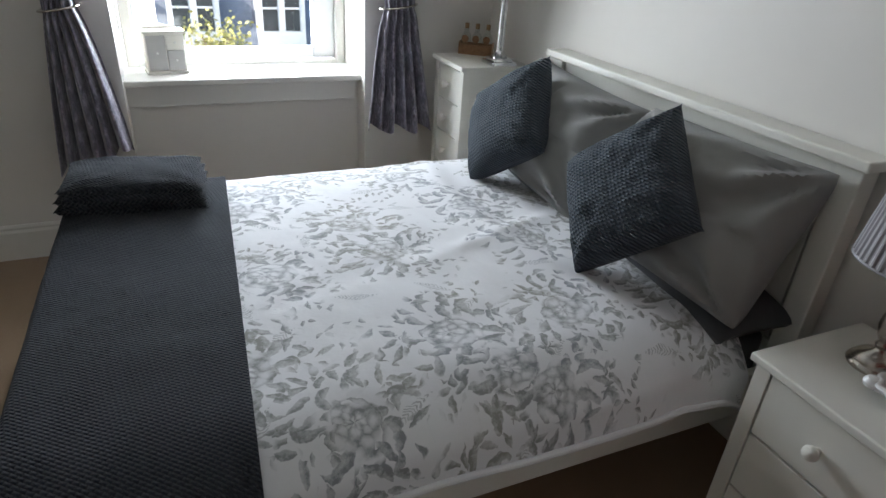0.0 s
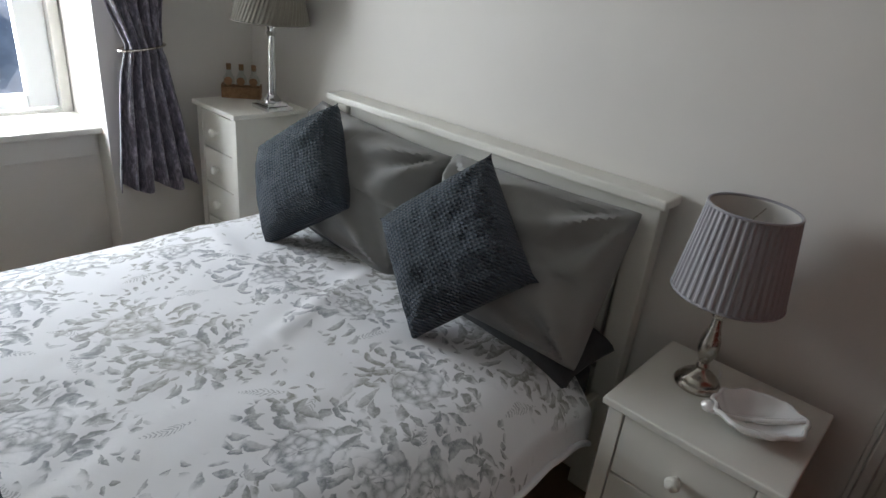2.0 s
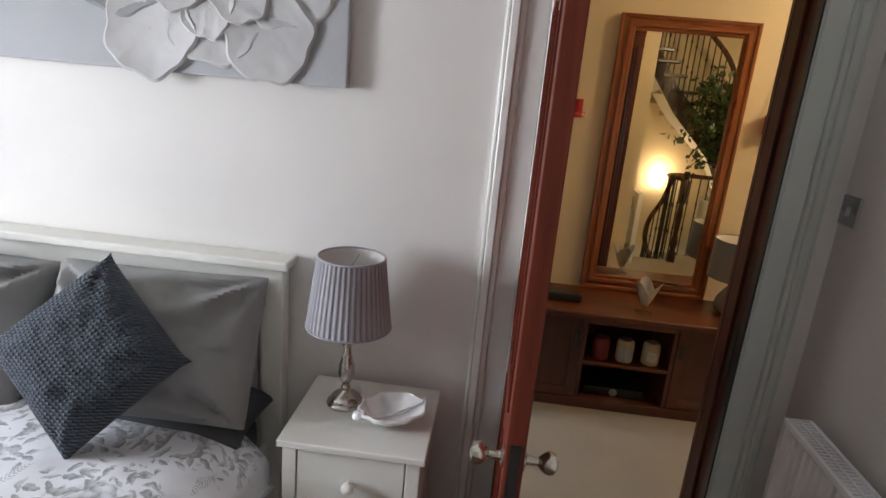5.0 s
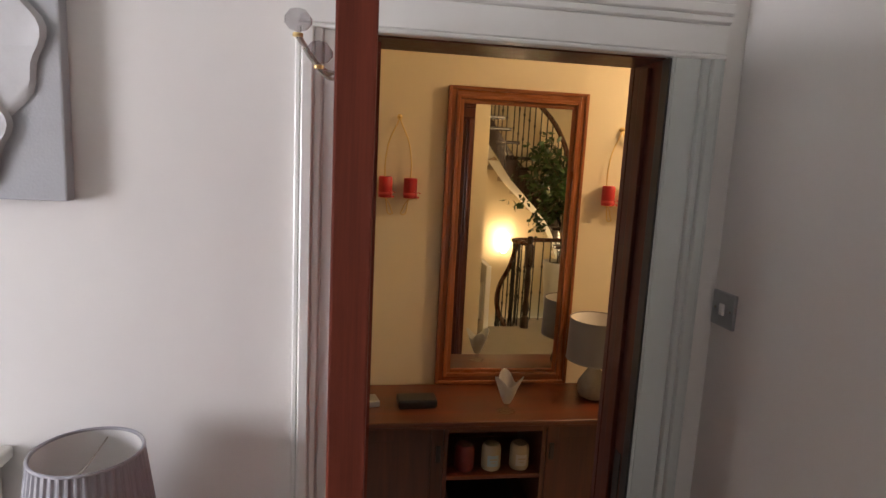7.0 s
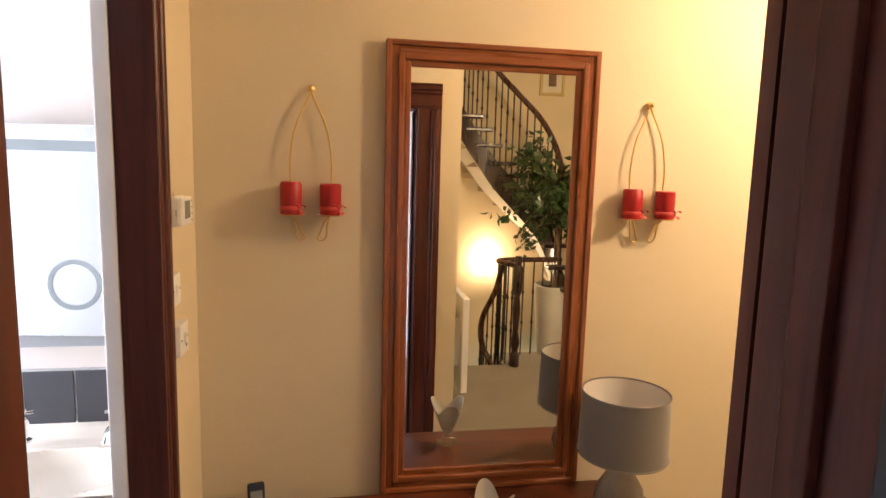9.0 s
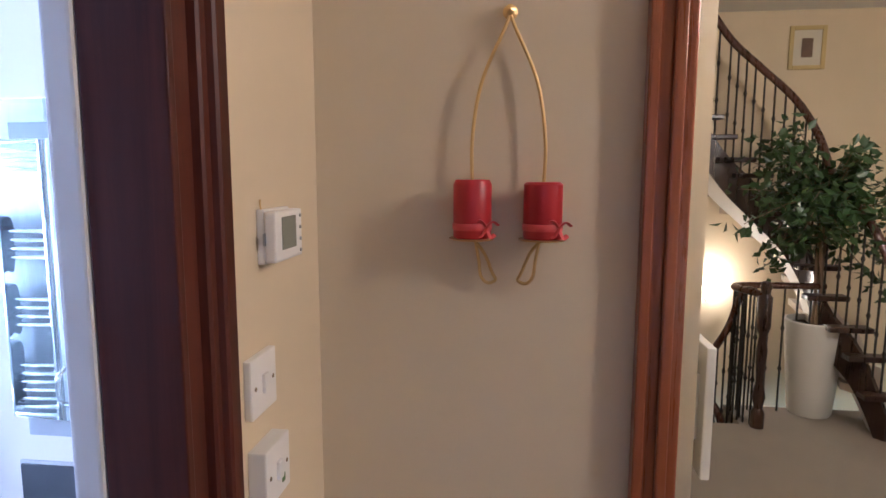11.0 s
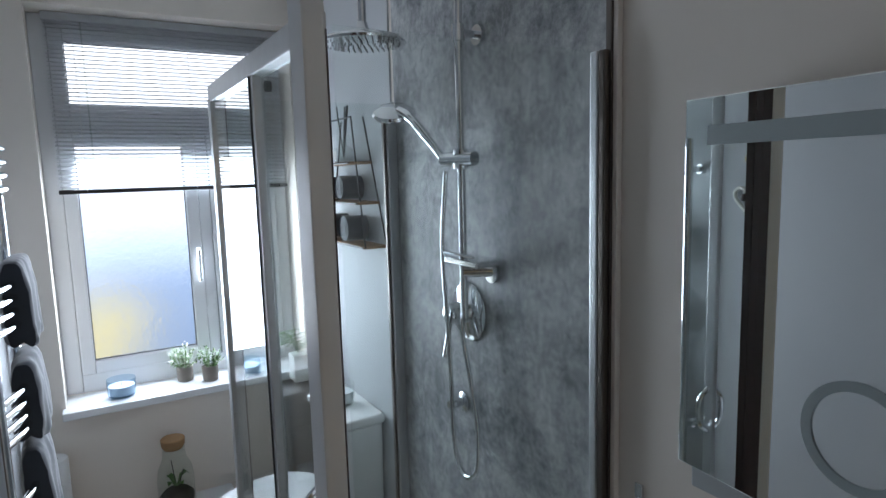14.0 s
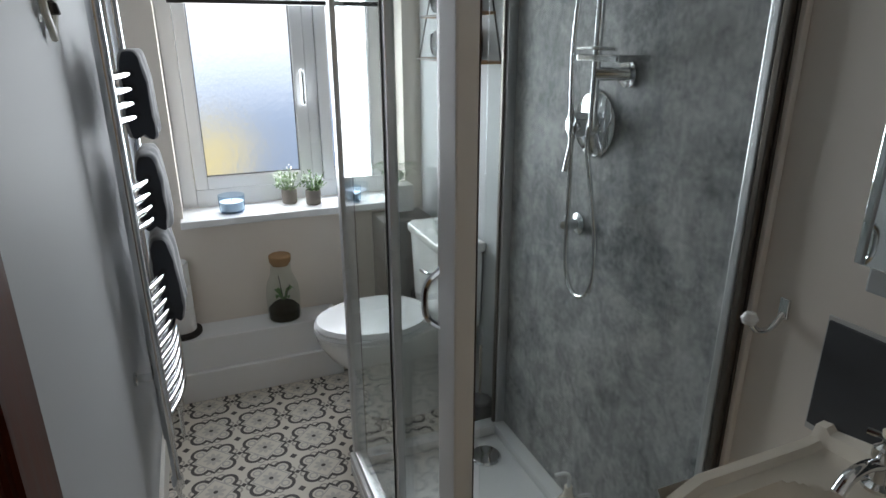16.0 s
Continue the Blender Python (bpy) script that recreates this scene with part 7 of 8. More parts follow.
part("glass_side", rbox(TX0 + 0.05, 3.165, TY1 - 0.030, TY1 - 0.024, 0.09, RZ), SHOWERGLASS, enc, "clear glass side panel")
part("glass_side", rbox(TX0 + 0.031, 3.168, 1.489, 1.495, 0.09, RZ), SHOWERGLASS, enc, "clear glass side panel")
d1 = part("glass_fixed", rbox(TX0 + 0.018, TX0 + 0.023, 1.93, TY1 - 0.03, 0.112, RZ - 0.01), SHOWERGLASS, enc, "fixed glass panel")
part("panel_stile", rbox(TX0 + 0.012, TX0 + 0.030, 1.93, 1.958, 0.112, RZ - 0.01, 0.003), ALU, d1)
part("panel_seal", rbox(TX0 + 0.009, TX0 + 0.013, 1.950, 1.958, 0.112, RZ - 0.01), RUBBER, d1)
d2 = part("sliding_door", rbox(TX0 + 0.034, TX0 + 0.039, 1.66, 1.98, 0.118, RZ - 0.012), SHOWERGLASS, enc, "sliding glass door")
part("door_stile", rbox(TX0 + 0.030, TX0 + 0.044, 1.66, 1.69, 0.112, RZ - 0.01, 0.003), ALU, d2)
part("door_stile", rbox(TX0 + 0.030, TX0 + 0.044, 1.962, 1.982, 0.112, RZ - 0.01, 0.003), ALU, d2)
for y in (1.69, 1.95):
    part("roller", lathe([(0.012, 0), (0.012, 0.012)], 14, m=Matrix.Translation((TX0 + 0.044, y, RZ - 0.03)) @ pose(0, 0, 0, 0, 90, 0)), DRAWERBLACK, d2)
for s in (-1, 1):
    part("handle", tube(bend([(TX0 + 0.037 + s * 0.006, 1.675, 0.94), (TX0 + 0.037 + s * 0.034, 1.675, 0.965), (TX0 + 0.037 + s * 0.040, 1.675, 1.0), (TX0 + 0.037 + s * 0.034, 1.675, 1.035), (TX0 + 0.037 + s * 0.006, 1.675, 1.06)]), 0.007, 8), CHROME, d2, "curved chrome door handle")
for ob in enc.children_recursive:
    if ob.data.materials[0] is SHOWERGLASS:
        ob.visible_shadow = False

sh = thing("shower_set", "chrome shower riser with overhead rose, handset and hose", "shower", (0, 0, 0))
RX, RY = 3.130, 1.925
part("riser", tube(bend([(RX, RY, 1.27), (RX, RY, 1.6), (RX, RY, 2.0), (RX, RY, 2.12), (RX - 0.02, RY + 0.01, 2.19), (RX - 0.08, RY + 0.05, 2.215), (RX - 0.16, RY + 0.10, 2.20), (RX - 0.20, RY + 0.125, 2.13), (RX - 0.205, RY + 0.128, 2.035)], 6), 0.0105, 14), CHROME, sh)
part("wall_bracket", tube([(3.196, RY, 2.005), (RX, RY, 2.005)], 0.010, 12), CHROME, sh)
part("wall_bracket", tube([(3.196, RY, 2.005), (3.184, RY, 2.005)], 0.026, 24), CHROME, sh)
part("bracket_collar", tube([(RX, RY, 1.985), (RX, RY, 2.025)], 0.017, 16), CHROME, sh)
rose = part("overhead_rose", lathe([(0.012, 0.055), (0.016, 0.040), (0.022, 0.030), (0.100, 0.014), (0.108, 0.006), (0.106, 0.0), (0.0, -0.001)], 48, (RX - 0.205, RY + 0.128, 1.985)), CHROME, sh, "round overhead shower rose")
nz = bmesh.new()
for ring in range(1, 7):
    for i in range(ring * 6):
        a = 2 * math.pi * i / (ring * 6)
        lathe([(0.0019, 0), (0.0013, -0.0025)], 6, (RX - 0.205 + 0.0155 * ring * math.cos(a), RY + 0.128 + 0.0155 * ring * math.sin(a), 1.984), nz)
part("nozzles", nz, RUBBER, rose, "", False)
part("slider", tube([(RX, RY, 1.665), (RX, RY, 1.715)], 0.021, 18), CHROME, sh)
part("slider_knob", tube([(RX + 0.01, RY - 0.050, 1.69), (RX - 0.02, RY + 0.055, 1.69)], 0.019, 18), CHROME, sh)
hx, hy, hz = RX - 0.045, RY + 0.29, 1.83
part("handset", tube(bend([(RX - 0.02, RY + 0.045, 1.685), (RX - 0.035, RY + 0.12, 1.755), (RX - 0.042, RY + 0.20, 1.815), (hx, RY + 0.25, 1.835)], 6), [0.011] * 6 + [0.013] * 6 + [0.016] * 7, 14), CHROME, sh, "chrome hand shower")
hm = Matrix.Translation((hx, hy, hz)) @ pose(0, 0, 0, 22, -14, 0)
part("handset_head", lathe([(0.0, 0.026), (0.036, 0.024), (0.062, 0.009), (0.065, 0.0), (0.060, -0.006), (0.0, -0.007)], 36, m=hm), CHROME, sh)
part("soap_shelf", rbox(RX - 0.055, RX + 0.035, RY - 0.145, RY + 0.005, 1.425, 1.440, 0.006, 3), CHROME, sh, "small chrome soap shelf")
part("shelf_lip", tube(bend([(RX - 0.055, RY - 0.14, 1.452), (RX - 0.06, RY - 0.07, 1.454), (RX - 0.055, RY, 1.452)]), 0.004, 8), CHROME, sh)
part("valve_bracket", tube([(3.196, RY - 0.04, 1.395), (RX, RY, 1.395)], 0.016, 16), CHROME, sh)
part("valve_bracket", tube([(3.196, RY - 0.04, 1.395), (3.188, RY - 0.04, 1.395)], 0.032, 24), CHROME, sh)
vm = Matrix.Translation((3.196, RY + 0.075, 1.265)) @ pose(0, 0, 0, 0, -90, 0)
part("valve_plate", lathe([(0.085, 0), (0.085, 0.006), (0.078, 0.012), (0.0, 0.014)], 40, m=vm), CHROME, sh, "round chrome mixer plate")
part("valve_knob", lathe([(0.030, 0.012), (0.032, 0.05), (0.026, 0.075), (0.0, 0.078)], 28, m=vm), CHROME, sh)
part("valve_lever", tube([(3.13, RY + 0.075, 1.25), (3.10, RY + 0.06, 1.15)], 0.007, 10), CHROME, sh)
em = Matrix.Translation((3.196, RY + 0.115, 0.985)) @ pose(0, 0, 0, 0, -90, 0)
part("hose_elbow", lathe([(0.030, 0), (0.030, 0.006), (0.014, 0.012), (0.014, 0.05), (0.010, 0.055)], 24, m=em), CHROME, sh)
hose = bend([(RX - 0.02, RY + 0.045, 1.66), (RX - 0.03, RY + 0.055, 1.45), (RX - 0.01, RY + 0.065, 1.15), (RX, RY + 0.075, 0.93), (RX - 0.005, RY + 0.045, 0.845), (RX - 0.01, RY - 0.01, 0.825), (RX - 0.008, RY - 0.055, 0.865), (RX, RY - 0.05, 0.98), (RX + 0.01, RY - 0.005, 1.10), (RX + 0.005, RY + 0.02, 1.22), (RX, RY + 0.01, 1.28)], 14)
part("hose", tube(hose, [0.0072 if i % 2 else 0.0060 for i in range(len(hose))], 10), CHROME, sh, "ribbed metal shower hose")

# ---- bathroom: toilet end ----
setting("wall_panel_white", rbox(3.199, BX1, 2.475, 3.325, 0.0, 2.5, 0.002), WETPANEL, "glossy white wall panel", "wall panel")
wc = thing("toilet", "white close-coupled toilet with the lid down", "toilet", (0, 0, 0))
WY = 2.815


def bowl_ring(cx, rx, ry, z, n=36, back=0.6):
    out = []
    for i in range(n):
        a = 2 * math.pi * i / n
        c = math.cos(a)
        x = cx + (rx * c if c < 0 else rx * back * c)
        out.append(Vector((x, WY + ry * math.sin(a), z)))
    return out


def loft(rings):
    bm = bmesh.new()
    vs = [[bm.verts.new(p) for p in r] for r in rings]
    n = len(vs[0])
    for a, b in zip(vs, vs[1:]):
        for i in range(n):
            bm.faces.new((a[i], a[(i + 1) % n], b[(i + 1) % n], b[i]))
    bm.faces.new(vs[0][::-1])
    bm.faces.new(vs[-1])
    return bm


part("pedestal", loft([bowl_ring(2.92, 0.17, 0.11, 0.0, 36, 1.3), bowl_ring(2.92, 0.155, 0.10, 0.05, 36, 1.3), bowl_ring(2.90, 0.15, 0.10, 0.17, 36, 1.3), bowl_ring(2.84, 0.22, 0.15, 0.28, 36, 1.2), bowl_ring(2.83, 0.255, 0.178, 0.35, 36, 1.0), bowl_ring(2.83, 0.262, 0.182, 0.385, 36, 0.95), bowl_ring(2.83, 0.255, 0.175, 0.395, 36, 0.95)]), CERAMIC, wc)
part("seat", loft([bowl_ring(2.83, 0.262, 0.184, 0.397, 36, 0.75), bowl_ring(2.83, 0.268, 0.190, 0.403, 36, 0.75), bowl_ring(2.83, 0.266, 0.188, 0.414, 36, 0.75)]), UPVC, wc)
part("lid", loft([bowl_ring(2.83, 0.262, 0.184, 0.416, 36, 0.75), bowl_ring(2.83, 0.266, 0.188, 0.422, 36, 0.75), bowl_ring(2.83, 0.255, 0.178, 0.438, 36, 0.75), bowl_ring(2.83, 0.18, 0.12, 0.443, 36, 0.75)]), UPVC, wc)
part("neck", rbox(2.98, 3.10, WY - 0.11, WY + 0.11, 0.30, 0.40, 0.03, 4), CERAMIC, wc)
bm = bmesh.new()
prof = [(3.19, 0.19), (3.045, 0.19), (3.02, 0.165), (3.02, -0.165), (3.045, -0.19), (3.19, -0.19)]
lo = [bm.verts.new((x + 0.012 * (x < 3.1), WY + y * 0.93, 0.39)) for x, y in prof]
hi = [bm.verts.new((x, WY + y, 0.712)) for x, y in prof]
for i in range(6):
    bm.faces.new((lo[i], lo[(i + 1) % 6], hi[(i + 1) % 6], hi[i]))
bm.faces.new(lo[::-1])
bm.faces.new(hi)
soften(bm, 0.012, 3)
part("cistern", bm, CERAMIC, wc)
bm = prism([(3.196, WY + 0.20), (3.04, WY + 0.20), (3.008, WY + 0.17), (3.008, WY - 0.17), (3.04, WY - 0.20), (3.196, WY - 0.20)], 2, 0.713, 0.750)
soften(bm, 0.010, 3)
part("cistern_lid", bm, CERAMIC, wc)
part("flush_lever", tube(bend([(3.018, WY - 0.11, 0.62), (2.995, WY - 0.11, 0.62), (2.990, WY - 0.08, 0.618), (2.990, WY - 0.04, 0.612)]), 0.007, 10), CHROME, wc, "chrome flush lever")
jar_candle(3.10, 2.80, 0.7505, JARGLASS, 0.045, 0.085)
bk = thing("storage_basket", "grey woven basket tower with a fern on top", "basket", (3.07, 3.222, 0.0))
part("basket_body", rbox(-0.12, 0.11, -0.10, 0.10, 0.0, 0.70, 0.01), WICKER, bk)
for k in range(4):
    part("weave_band", rbox(-0.124, 0.112, -0.104, 0.104, 0.03 + k * 0.175, 0.19 + k * 0.175, 0.012, 2), WICKER, bk)
fp = thing("potted_fern", "small fern in a grey square pot on the basket", "potted plant", (3.06, 3.215, 0.742))
part("pot", rbox(-0.045, 0.045, -0.045, 0.045, 0.0, 0.12, 0.005), POTWHITE, fp)
bm = bmesh.new()
rnd = random.Random(11)
for k in range(16):
    a = k * 0.39 + rnd.uniform(-0.1, 0.1)
    L = rnd.uniform(0.08, 0.13)
    pts = bend([(0, 0, 0.11), (0.4 * L * math.cos(a), 0.4 * L * math.sin(a), 0.11 + 0.8 * L), (L * math.cos(a), L * math.sin(a), 0.11 + 0.75 * L)], 6)
    for p in pts[2:]:
        for s in (-1, 1):
            d = Vector((-math.sin(a), math.cos(a), -0.2)) * s
            u = Vector((math.cos(a), math.sin(a), 0))
            v = [bm.verts.new(q) for q in (p, p + d * 0.012 + u * 0.006, p + d * 0.024, p + d * 0.012 - u * 0.004)]
            bm.faces.new(v)
part("fronds", bm, HERB, fp)
br = thing("toilet_brush", "toilet brush in a dark grey holder", "toilet brush", (3.15, 2.55, 0.0))
part("holder", lathe([(0.0, 0), (0.046, 0), (0.050, 0.006), (0.050, 0.115), (0.044, 0.122), (0.012, 0.124)], 32), SLATE, br)
part("stem", tube([(0, 0, 0.12), (0, 0, 0.36)], 0.006, 10), STEEL, br)


def ladder_shelf():
    """Tapered wire shelf with three boards."""
    s = thing("wall_shelf", "tapered black wire wall shelf with three wooden boards", "shelf", (3.199, 2.82, 0.0))
    for x in (-0.002, -0.085):
        for d in (-1, 1):
            part("upright", tube([(x, d * 0.28, 1.395), (x if x > -0.01 else -0.05, d * 0.11, 1.87)], 0.0032, 8), IRON, s)
    part("top_bar", tube([(-0.05, -0.11, 1.87), (-0.05, 0.11, 1.87)], 0.0032, 8), IRON, s)
    for z, w in ((1.40, 0.28), (1.555, 0.235), (1.70, 0.18)):
        part("board", rbox(-0.092, -0.002, -w, w, z - 0.005, z + 0.005, 0.002), CRATEWOOD, s)
        part("shelf_bar", tube([(-0.094, -w, z), (-0.094, w, z)], 0.0032, 8), IRON, s)


ladder_shelf()


def rolled_towel(y, z, r, seed):
    t = thing("rolled_towel", "rolled dark grey face towel on the wall shelf", "towel", (3.15, y, z), "rolled towels")
    pts = []
    for i in range(60):
        a = i * 0.33
        rr = r * (0.15 + 0.85 * i / 59)
        pts.append((rr * math.cos(a), rr * math.sin(a)))
    bm = bmesh.new()
    rows = [[bm.verts.new((x, p, q + r)) for p, q in pts] for x in (-0.045, -0.03, 0.0, 0.03, 0.04)]
    for a, b in zip(rows, rows[1:]):
        for i in range(59):
            bm.faces.new((a[i], a[i + 1], b[i + 1], b[i]))
    part("roll", bm, TOWELCLOTH, t)
    part("core", tube([(-0.043, 0, r), (0.04, 0, r)], r * 0.82, 18), TOWELCLOTH, t)


for y, z, r in ((2.72, 1.4055, 0.055), (2.90, 1.4055, 0.055), (2.75, 1.5605, 0.052), (2.90, 1.5605, 0.050)):
    rolled_towel(y, z, r, y)
df = thing("reed_diffuser", "clear reed diffuser bottle with dark reeds", "diffuser", (3.15, 2.80, 1.7055))
part("bottle", lathe([(0.0, 0), (0.034, 0), (0.036, 0.006), (0.036, 0.05), (0.014, 0.064), (0.014, 0.085), (0.011, 0.085)], 24), JARGLASS, df)
part("label", rbox(-0.0372, -0.0360, -0.018, 0.018, 0.012, 0.042, 0.0003), LABELWHITE, df)
for k in range(5):
    part("reed", tube([(0, 0, 0.02), (0.012 * math.cos(k * 1.7), 0.05 * math.sin(k * 1.35), 0.21)], 0.0022, 6), REED, df)

# ---- bathroom: basin corner ----
hk = thing("robe_hook", "chrome robe hook with a white ceramic knob", "hook", (BX1, 1.39, 1.0))
part("plate", rbox(-0.006, 0.0, -0.010, 0.010, -0.020, 0.020, 0.004, 3), CHROME, hk)
part("arm", tube(bend([(-0.004, 0, -0.01), (-0.03, 0.0, -0.035), (-0.055, 0.006, -0.038), (-0.07, 0.010, -0.022)]), 0.006, 10), CHROME, hk)
part("knob", lathe([(0.0, -0.012), (0.012, -0.008), (0.016, 0.002), (0.010, 0.012), (0, 0.014)], 20, (-0.073, 0.012, -0.014)), CERAMIC, hk, "white ceramic knob")

mc = thing("mirror_cabinet", "frameless mirror cabinet with a frosted light strip", "mirror cabinet", (0, 0, 0))
part("body", rbox(3.142, BX1, 0.765, 1.225, 1.11, 1.755, 0.004), paint("grey_cabinet_side", (0.42, 0.44, 0.45), 0.4, 0.03), mc)
AJAR = pose(3.110, 1.0, 1.45, 0, 0, -5)


def on_door(bm):
    """Place a mesh on the cabinet's door, which stands a little ajar."""
    bm.transform(AJAR)
    return bm


mdoor = part("mirror_door", on_door(rbox(0.0, 0.007, -0.247, 0.245, -0.298, 0.312, 0.002)), MIRROR, mc, "mirrored door standing slightly ajar")
FROSTSTRIP = paint("frosted_strip", (0.30, 0.345, 0.35), 0.5, 0.03)
part("light_strip", on_door(rbox(-0.0022, -0.0006, -0.20, 0.200, 0.238, 0.268, 0.0005)), FROSTSTRIP, mdoor, "frosted light strip")
part("magnifier_ring", on_door(lathe([(0.061, 0.0), (0.075, 0.0), (0.075, 0.0016), (0.061, 0.0016), (0.061, 0.0)], 56, m=Matrix.Translation((-0.0006, -0.045, -0.145)) @ pose(0, 0, 0, 0, -90, 0), capped=False)), FROSTSTRIP, mdoor, "frosted ring round the magnifying part")

bs = thing("wash_basin", "cream white ceramic wash basin with a shaped upstand", "basin", (0, 0, 0))


def basin_top(u, v):
    """Outline from the wall outwards with a raised back and a sunk bowl."""
    x = BX1 - 0.004 - v * 0.39
    w = 0.27 * (1 - 0.10 * max(0, v - 0.75) / 0.25)
    y = 1.00 + (u - 0.5) * 2 * w
    e = abs(u - 0.5) * 2
    z = 0.80
    if v < 0.14:
        z += 0.035 * (1 - v / 0.14) * (1 - 0.8 * max(0, e - 0.55) / 0.45) + (0.02 if v < 0.08 else 0.0)
    z += 0.010 * (e > 0.93 or v > 0.95)
    d = ((e / 0.80) ** 2.6 + (abs(v - 0.58) / 0.36) ** 2.6)
    if d < 1:
        z -= 0.12 * (1 - d) ** 0.45
    return (x, y, z)


part("bowl", sheet(60, 48, basin_top), BASINCREAM, bs)
bm = loft([[Vector((3.20, 1.00 + 0.08 * math.sin(a), 0)) + Vector((-0.10 + 0.09 * math.cos(a), 0, z)) for a in [2 * math.pi * i / 24 for i in range(24)]] for z in (0.0, 0.02, 0.60)])
part("pedestal", bm, BASINCREAM, bs)
sk = bmesh.new()
edge = [(BX1 - 0.004, 0.73), (2.83, 0.73), (2.806, 0.775), (2.806, 1.225), (2.83, 1.27), (BX1 - 0.004, 1.27)]
lo = [sk.verts.new((3.10 + (x - 3.10) * 0.35, 1.0 + (y - 1.0) * 0.35, 0.58)) for x, y in edge]
mid = [sk.verts.new((x + 0.02 * (x < 3.1), 1.0 + (y - 1.0) * 0.96, 0.75)) for x, y in edge]
hi = [sk.verts.new((x + 0.002, y, 0.806)) for x, y in edge]
for a, b in ((lo, mid), (mid, hi)):
    for i in range(6):
        sk.faces.new((a[i], a[(i + 1) % 6], b[(i + 1) % 6], b[i]))
part("apron", sk, BASINCREAM, bs)
for y in (1.13, 0.87):
    tp = part("tap", lathe([(0.024, 0), (0.024, 0.006), (0.014, 0.012), (0.014, 0.045), (0.019, 0.052), (0.019, 0.07), (0.010, 0.078), (0.010, 0.095)], 24, (3.13, y, 0.825)), CHROME, bs, "chrome cross-head tap")
    part("spout", tube(bend([(3.13, y, 0.865), (3.09, y, 0.875), (3.055, y, 0.868), (3.035, y, 0.845)]), 0.010, 12), CHROME, tp)
    for a in (0.4, 0.4 + math.pi / 2):
        part("cross_handle", tube([(3.13 - 0.030 * math.cos(a), y - 0.030 * math.sin(a), 0.912), (3.13 + 0.030 * math.cos(a), y + 0.030 * math.sin(a), 0.912)], 0.0055, 8), CHROME, tp)
    part("cap", lathe([(0.012, 0), (0.013, 0.008), (0, 0.012)], 16, (3.13, y, 0.914)), BASINCREAM, tp, "white ceramic cap")
tl = thing("splashback", "dark grey splashback tiles with pale grout", "splashback", (0, 0, 0), "", "structure")
part("grout_bed", rbox(3.2005, BX1, 0.735, 1.305, 0.80, 1.025, 0.001), GROUT, tl)
for i in range(4):
    y1 = 1.300 - i * 0.148
    part("tile", rbox(3.195, 3.2008, max(0.738, y1 - 0.142), y1, 0.815, 1.018, 0.0015), SLATE, tl)
for i, (x, y, h) in enumerate(((3.10, 1.86, 0.17), (3.14, 1.80, 0.13))):
    sb = thing("pump_bottle", "white pump dispenser bottle in the shower corner", "bottle", (x, y, 0.0855), "pump bottles")
    part("bottle", lathe([(0.0, 0), (0.028, 0), (0.030, 0.006), (0.030, h * 0.7), (0.014, h * 0.86), (0.012, h)], 24), BASINCREAM, sb)
    part("pump", tube(bend([(0, 0, h), (0, 0, h + 0.035), (-0.012, 0.008, h + 0.042), (-0.035, 0.02, h + 0.034)]), 0.006, 8), UPVC, sb)

door2 = panelled_leaf("door_2", "open dark reddish wooden bathroom door against the wall", 0.62, 1.99, DARKWOOD, (2.012, 0.775, 0.012), 0)
door2.matrix_world = pose(2.008, 0.772, 0.012, 0, 0, -90.5)

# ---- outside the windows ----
def glowing_backdrop():
    """Glowing card outside the bathroom window: pale sky over blurred roofs, a yellowing tree."""
    n = Nodes("glowing_backdrop")
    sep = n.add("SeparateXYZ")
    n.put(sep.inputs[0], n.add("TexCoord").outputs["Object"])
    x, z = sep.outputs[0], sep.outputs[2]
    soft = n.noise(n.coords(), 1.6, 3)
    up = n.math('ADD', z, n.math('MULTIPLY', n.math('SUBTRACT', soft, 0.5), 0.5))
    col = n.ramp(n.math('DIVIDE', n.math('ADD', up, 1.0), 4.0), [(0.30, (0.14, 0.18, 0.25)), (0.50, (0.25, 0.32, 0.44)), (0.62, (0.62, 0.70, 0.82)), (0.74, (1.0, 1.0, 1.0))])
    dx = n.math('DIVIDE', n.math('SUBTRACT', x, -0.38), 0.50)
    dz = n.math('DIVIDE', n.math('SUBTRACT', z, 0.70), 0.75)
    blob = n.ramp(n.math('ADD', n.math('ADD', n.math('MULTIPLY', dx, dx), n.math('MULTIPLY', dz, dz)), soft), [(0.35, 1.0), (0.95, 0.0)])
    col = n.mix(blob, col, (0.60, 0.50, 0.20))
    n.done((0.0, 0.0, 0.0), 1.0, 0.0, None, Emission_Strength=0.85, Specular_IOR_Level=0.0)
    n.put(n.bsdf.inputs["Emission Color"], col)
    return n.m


# added card, a metre out, whose glow brightens the frosted panes
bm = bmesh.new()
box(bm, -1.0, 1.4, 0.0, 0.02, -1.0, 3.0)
far = setting("backdrop", bm, glowing_backdrop(), "glowing card coloured as pale misty sky over distant roofs", "backdrop", False)
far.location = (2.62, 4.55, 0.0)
setting("ground", rbox(-600, 600, 4.6, 900, -7.2, -7.0, 0.01), GRASS, "grassy ground outside", "ground")


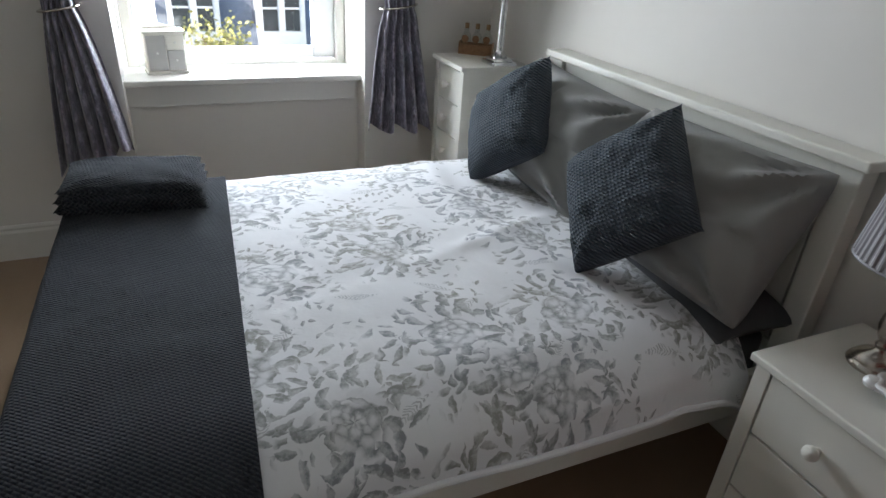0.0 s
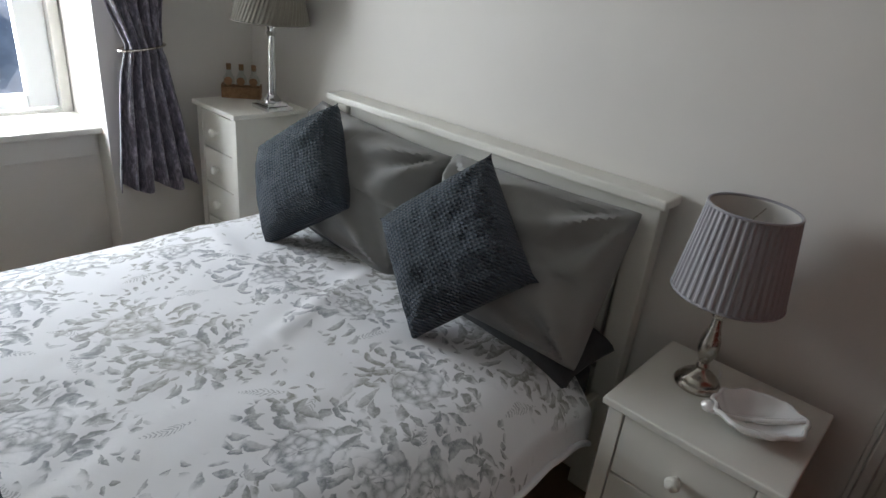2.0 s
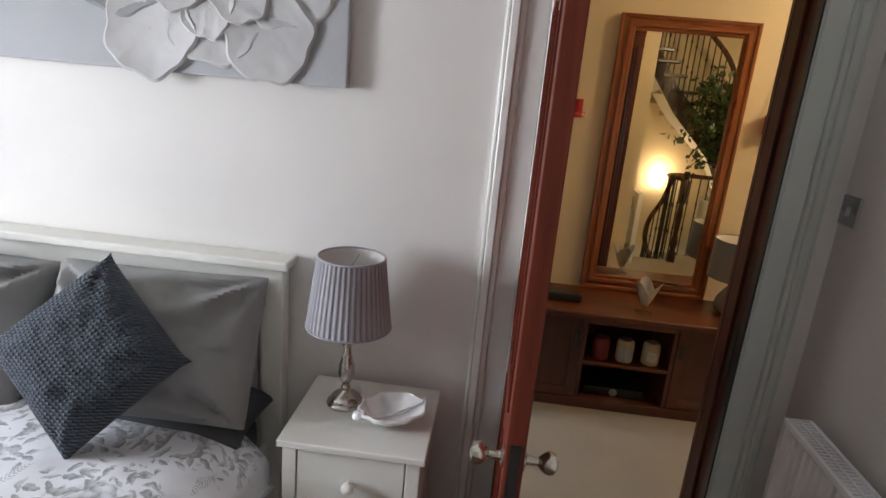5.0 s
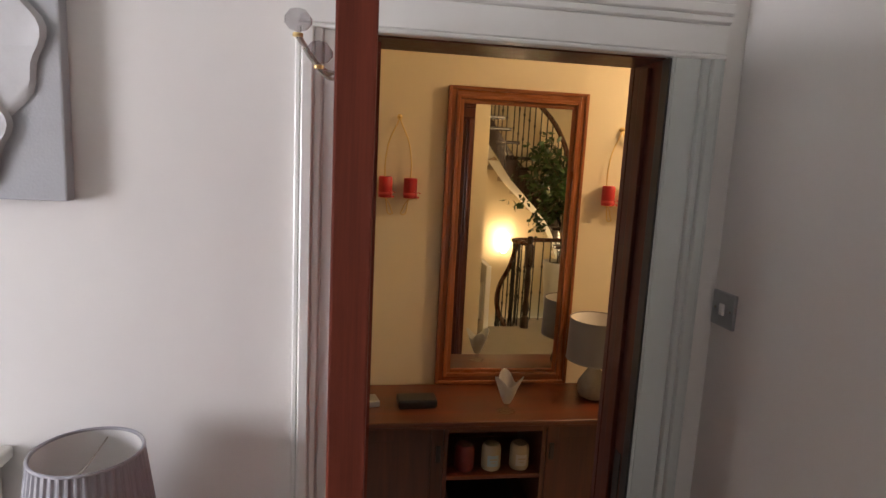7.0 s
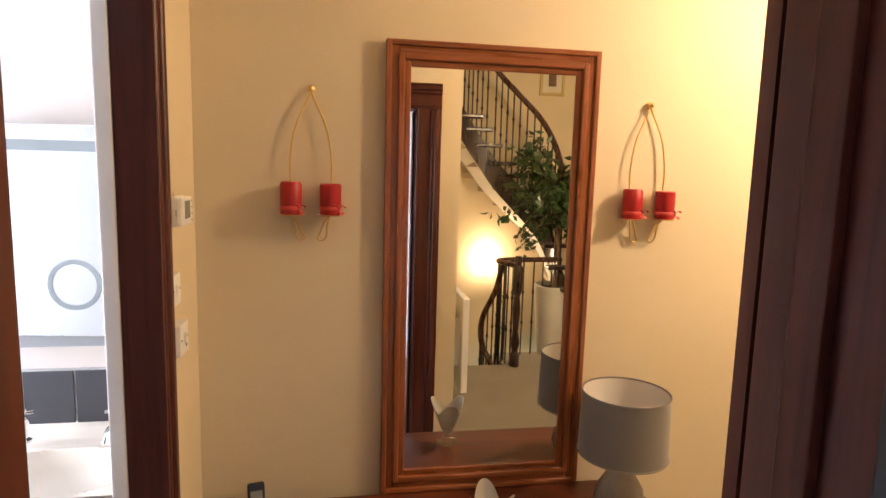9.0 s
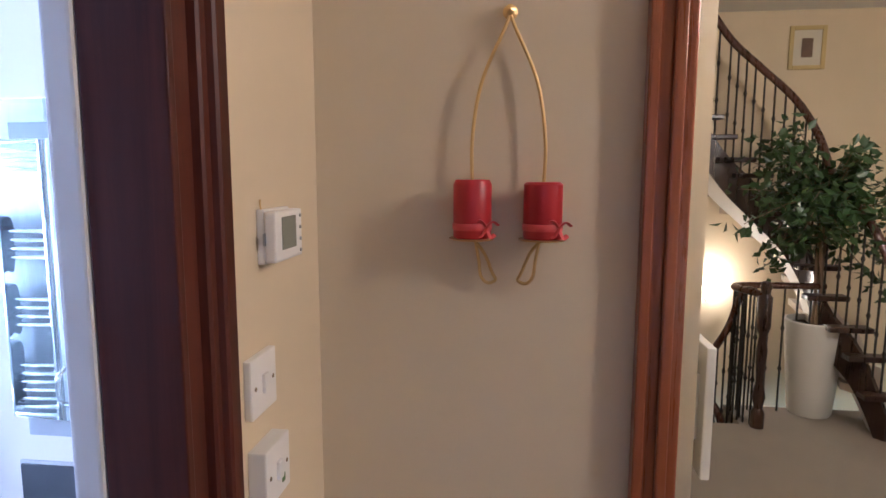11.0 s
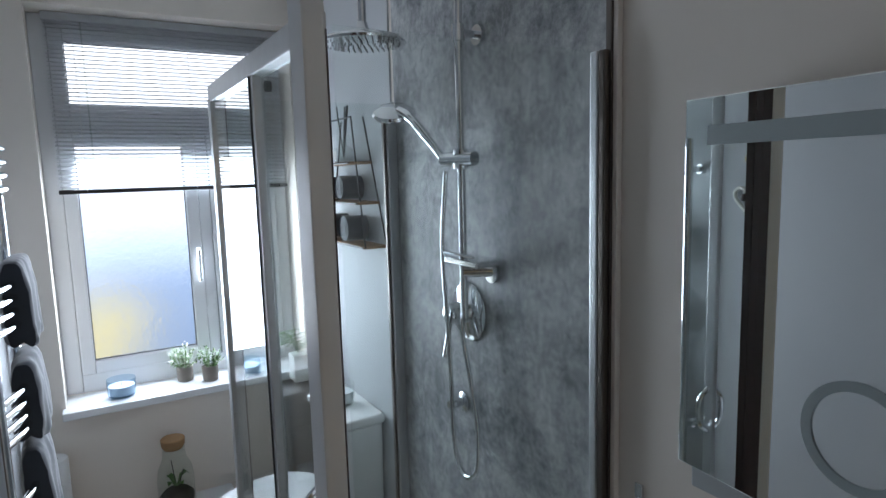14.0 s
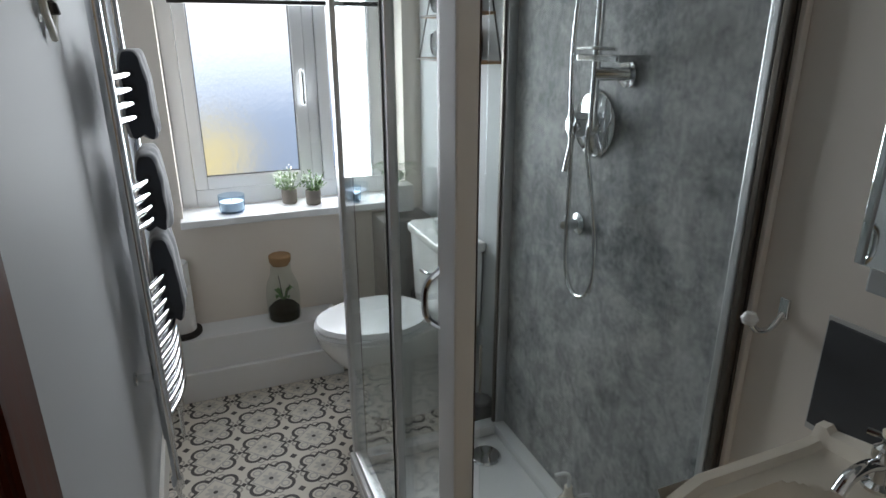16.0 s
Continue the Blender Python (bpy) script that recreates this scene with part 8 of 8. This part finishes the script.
def terrace_house(x0, x1, y, eaves, ridge, bays):
    h = thing("terrace_house", "slate roofed terraced house with white dormer windows", "house", (0, 0, 0), "houses across the way")
    part("wall", rbox(x0, x1, y, y + 8, -7.0, eaves - 2.2, 0.02), SANDSTONE, h)
    part("roof", prism([(y - 0.6, eaves - 2.2), (y - 0.1, eaves - 0.9), (y + 1.1, eaves + 1.9), (y + 4, ridge), (y + 8.4, eaves - 2.2)], 0, x0 - 0.2, x1 + 0.2), ROOFSLATE, h)
    for x in bays:
        z0 = eaves - 0.9
        d = part("dormer", rbox(x - 0.95, x + 0.95, y - 0.35, y + 2.6, z0, eaves + 1.75, 0.03), DORMERWHITE, h, "white boxed dormer")
        part("dormer_roof", prism([(x - 1.15, eaves + 1.75), (x, eaves + 2.5), (x + 1.15, eaves + 1.75)], 1, y - 0.5, y + 3.4), ROOFSLATE, d)
        for k in (-0.45, 0.42):
            part("pane", rbox(x + k - 0.29, x + k + 0.29, y - 0.37, y - 0.33, z0 + 0.9, eaves + 1.45), DARKPANE, d)
            part("frame", rbox(x + k - 0.29, x + k + 0.29, y - 0.40, y - 0.36, z0 + 1.72, z0 + 1.80), DORMERWHITE, d)
    part("chimney", rbox((x0 + x1) / 2 - 0.6, (x0 + x1) / 2 + 0.6, y + 3.5, y + 4.5, ridge - 0.6, ridge + 1.5, 0.03), SANDSTONE, h)
    part("gutter", tube([(x0 - 0.2, y - 0.68, eaves - 2.2), (x1 + 0.2, y - 0.68, eaves - 2.2)], 0.08, 8), IRON, h)
    part("drainpipe", tube([(x0 + 0.55 * (x1 - x0), y - 0.1, -7), (x0 + 0.55 * (x1 - x0), y - 0.1, eaves - 2.2)], 0.06, 8), UPVC, h)


terrace_house(-6.0, 6.4, 27.0, -2.6, 2.6, (-2.4, 1.0, 4.3))
terrace_house(6.8, 17.0, 27.0, -2.6, 2.6, (9.4, 14.0))
terrace_house(-17.0, -6.4, 28.0, -2.6, 2.6, (-13.0, -9.0))


def tree(x, y, z, height, spread, seed):
    t = thing("tree", "yellow-green leafy tree in the garden outside", "tree", (x, y, z), "garden trees")
    rnd = random.Random(seed)
    bm, lf = bmesh.new(), bmesh.new()
    tube(bend([(0, 0, 0), (0.06, 0, height * 0.3), (0.0, 0.1, height * 0.55)], 5), [0.17 - 0.008 * i for i in range(11)], 10, bm)
    for k in range(26):
        a, e = rnd.uniform(0, 6.28), rnd.uniform(0.0, 1.4)
        s = Vector((0, 0, height * rnd.uniform(0.3, 0.6)))
        L = spread * rnd.uniform(0.6, 1.0)
        q = s + Vector((L * math.cos(a) * math.cos(e), L * math.sin(a) * math.cos(e), L * 1.1 * math.sin(e)))
        tube([s, (s + q) / 2 + Vector((0, 0, 0.15)), q], [0.05, 0.03, 0.012], 6, bm)
        for j in range(260):
            p = s.lerp(q, rnd.uniform(0.4, 1.1)) + Vector((rnd.gauss(0, 0.22), rnd.gauss(0, 0.22), rnd.gauss(0, 0.22)))
            d = Vector((rnd.gauss(0, 1), rnd.gauss(0, 1), rnd.gauss(0, 1))).normalized()
            sd = d.cross(Vector((rnd.gauss(0, 1), 1, rnd.gauss(0, 1)))).normalized()
            l, w = rnd.uniform(0.07, 0.13), rnd.uniform(0.025, 0.05)
            v = [lf.verts.new(u) for u in (p, p + d * l * 0.5 + sd * w, p + d * l, p + d * l * 0.5 - sd * w)]
            lf.faces.new(v)
    part("trunk", bm, BARK, t)
    part("crown", lf, TREELEAF, t, "dense yellow-green leaves")


tree(0.95, 14.5, -7.0, 9.0, 1.25, 21)
tree(-1.6, 15.5, -7.0, 8.4, 1.3, 22)
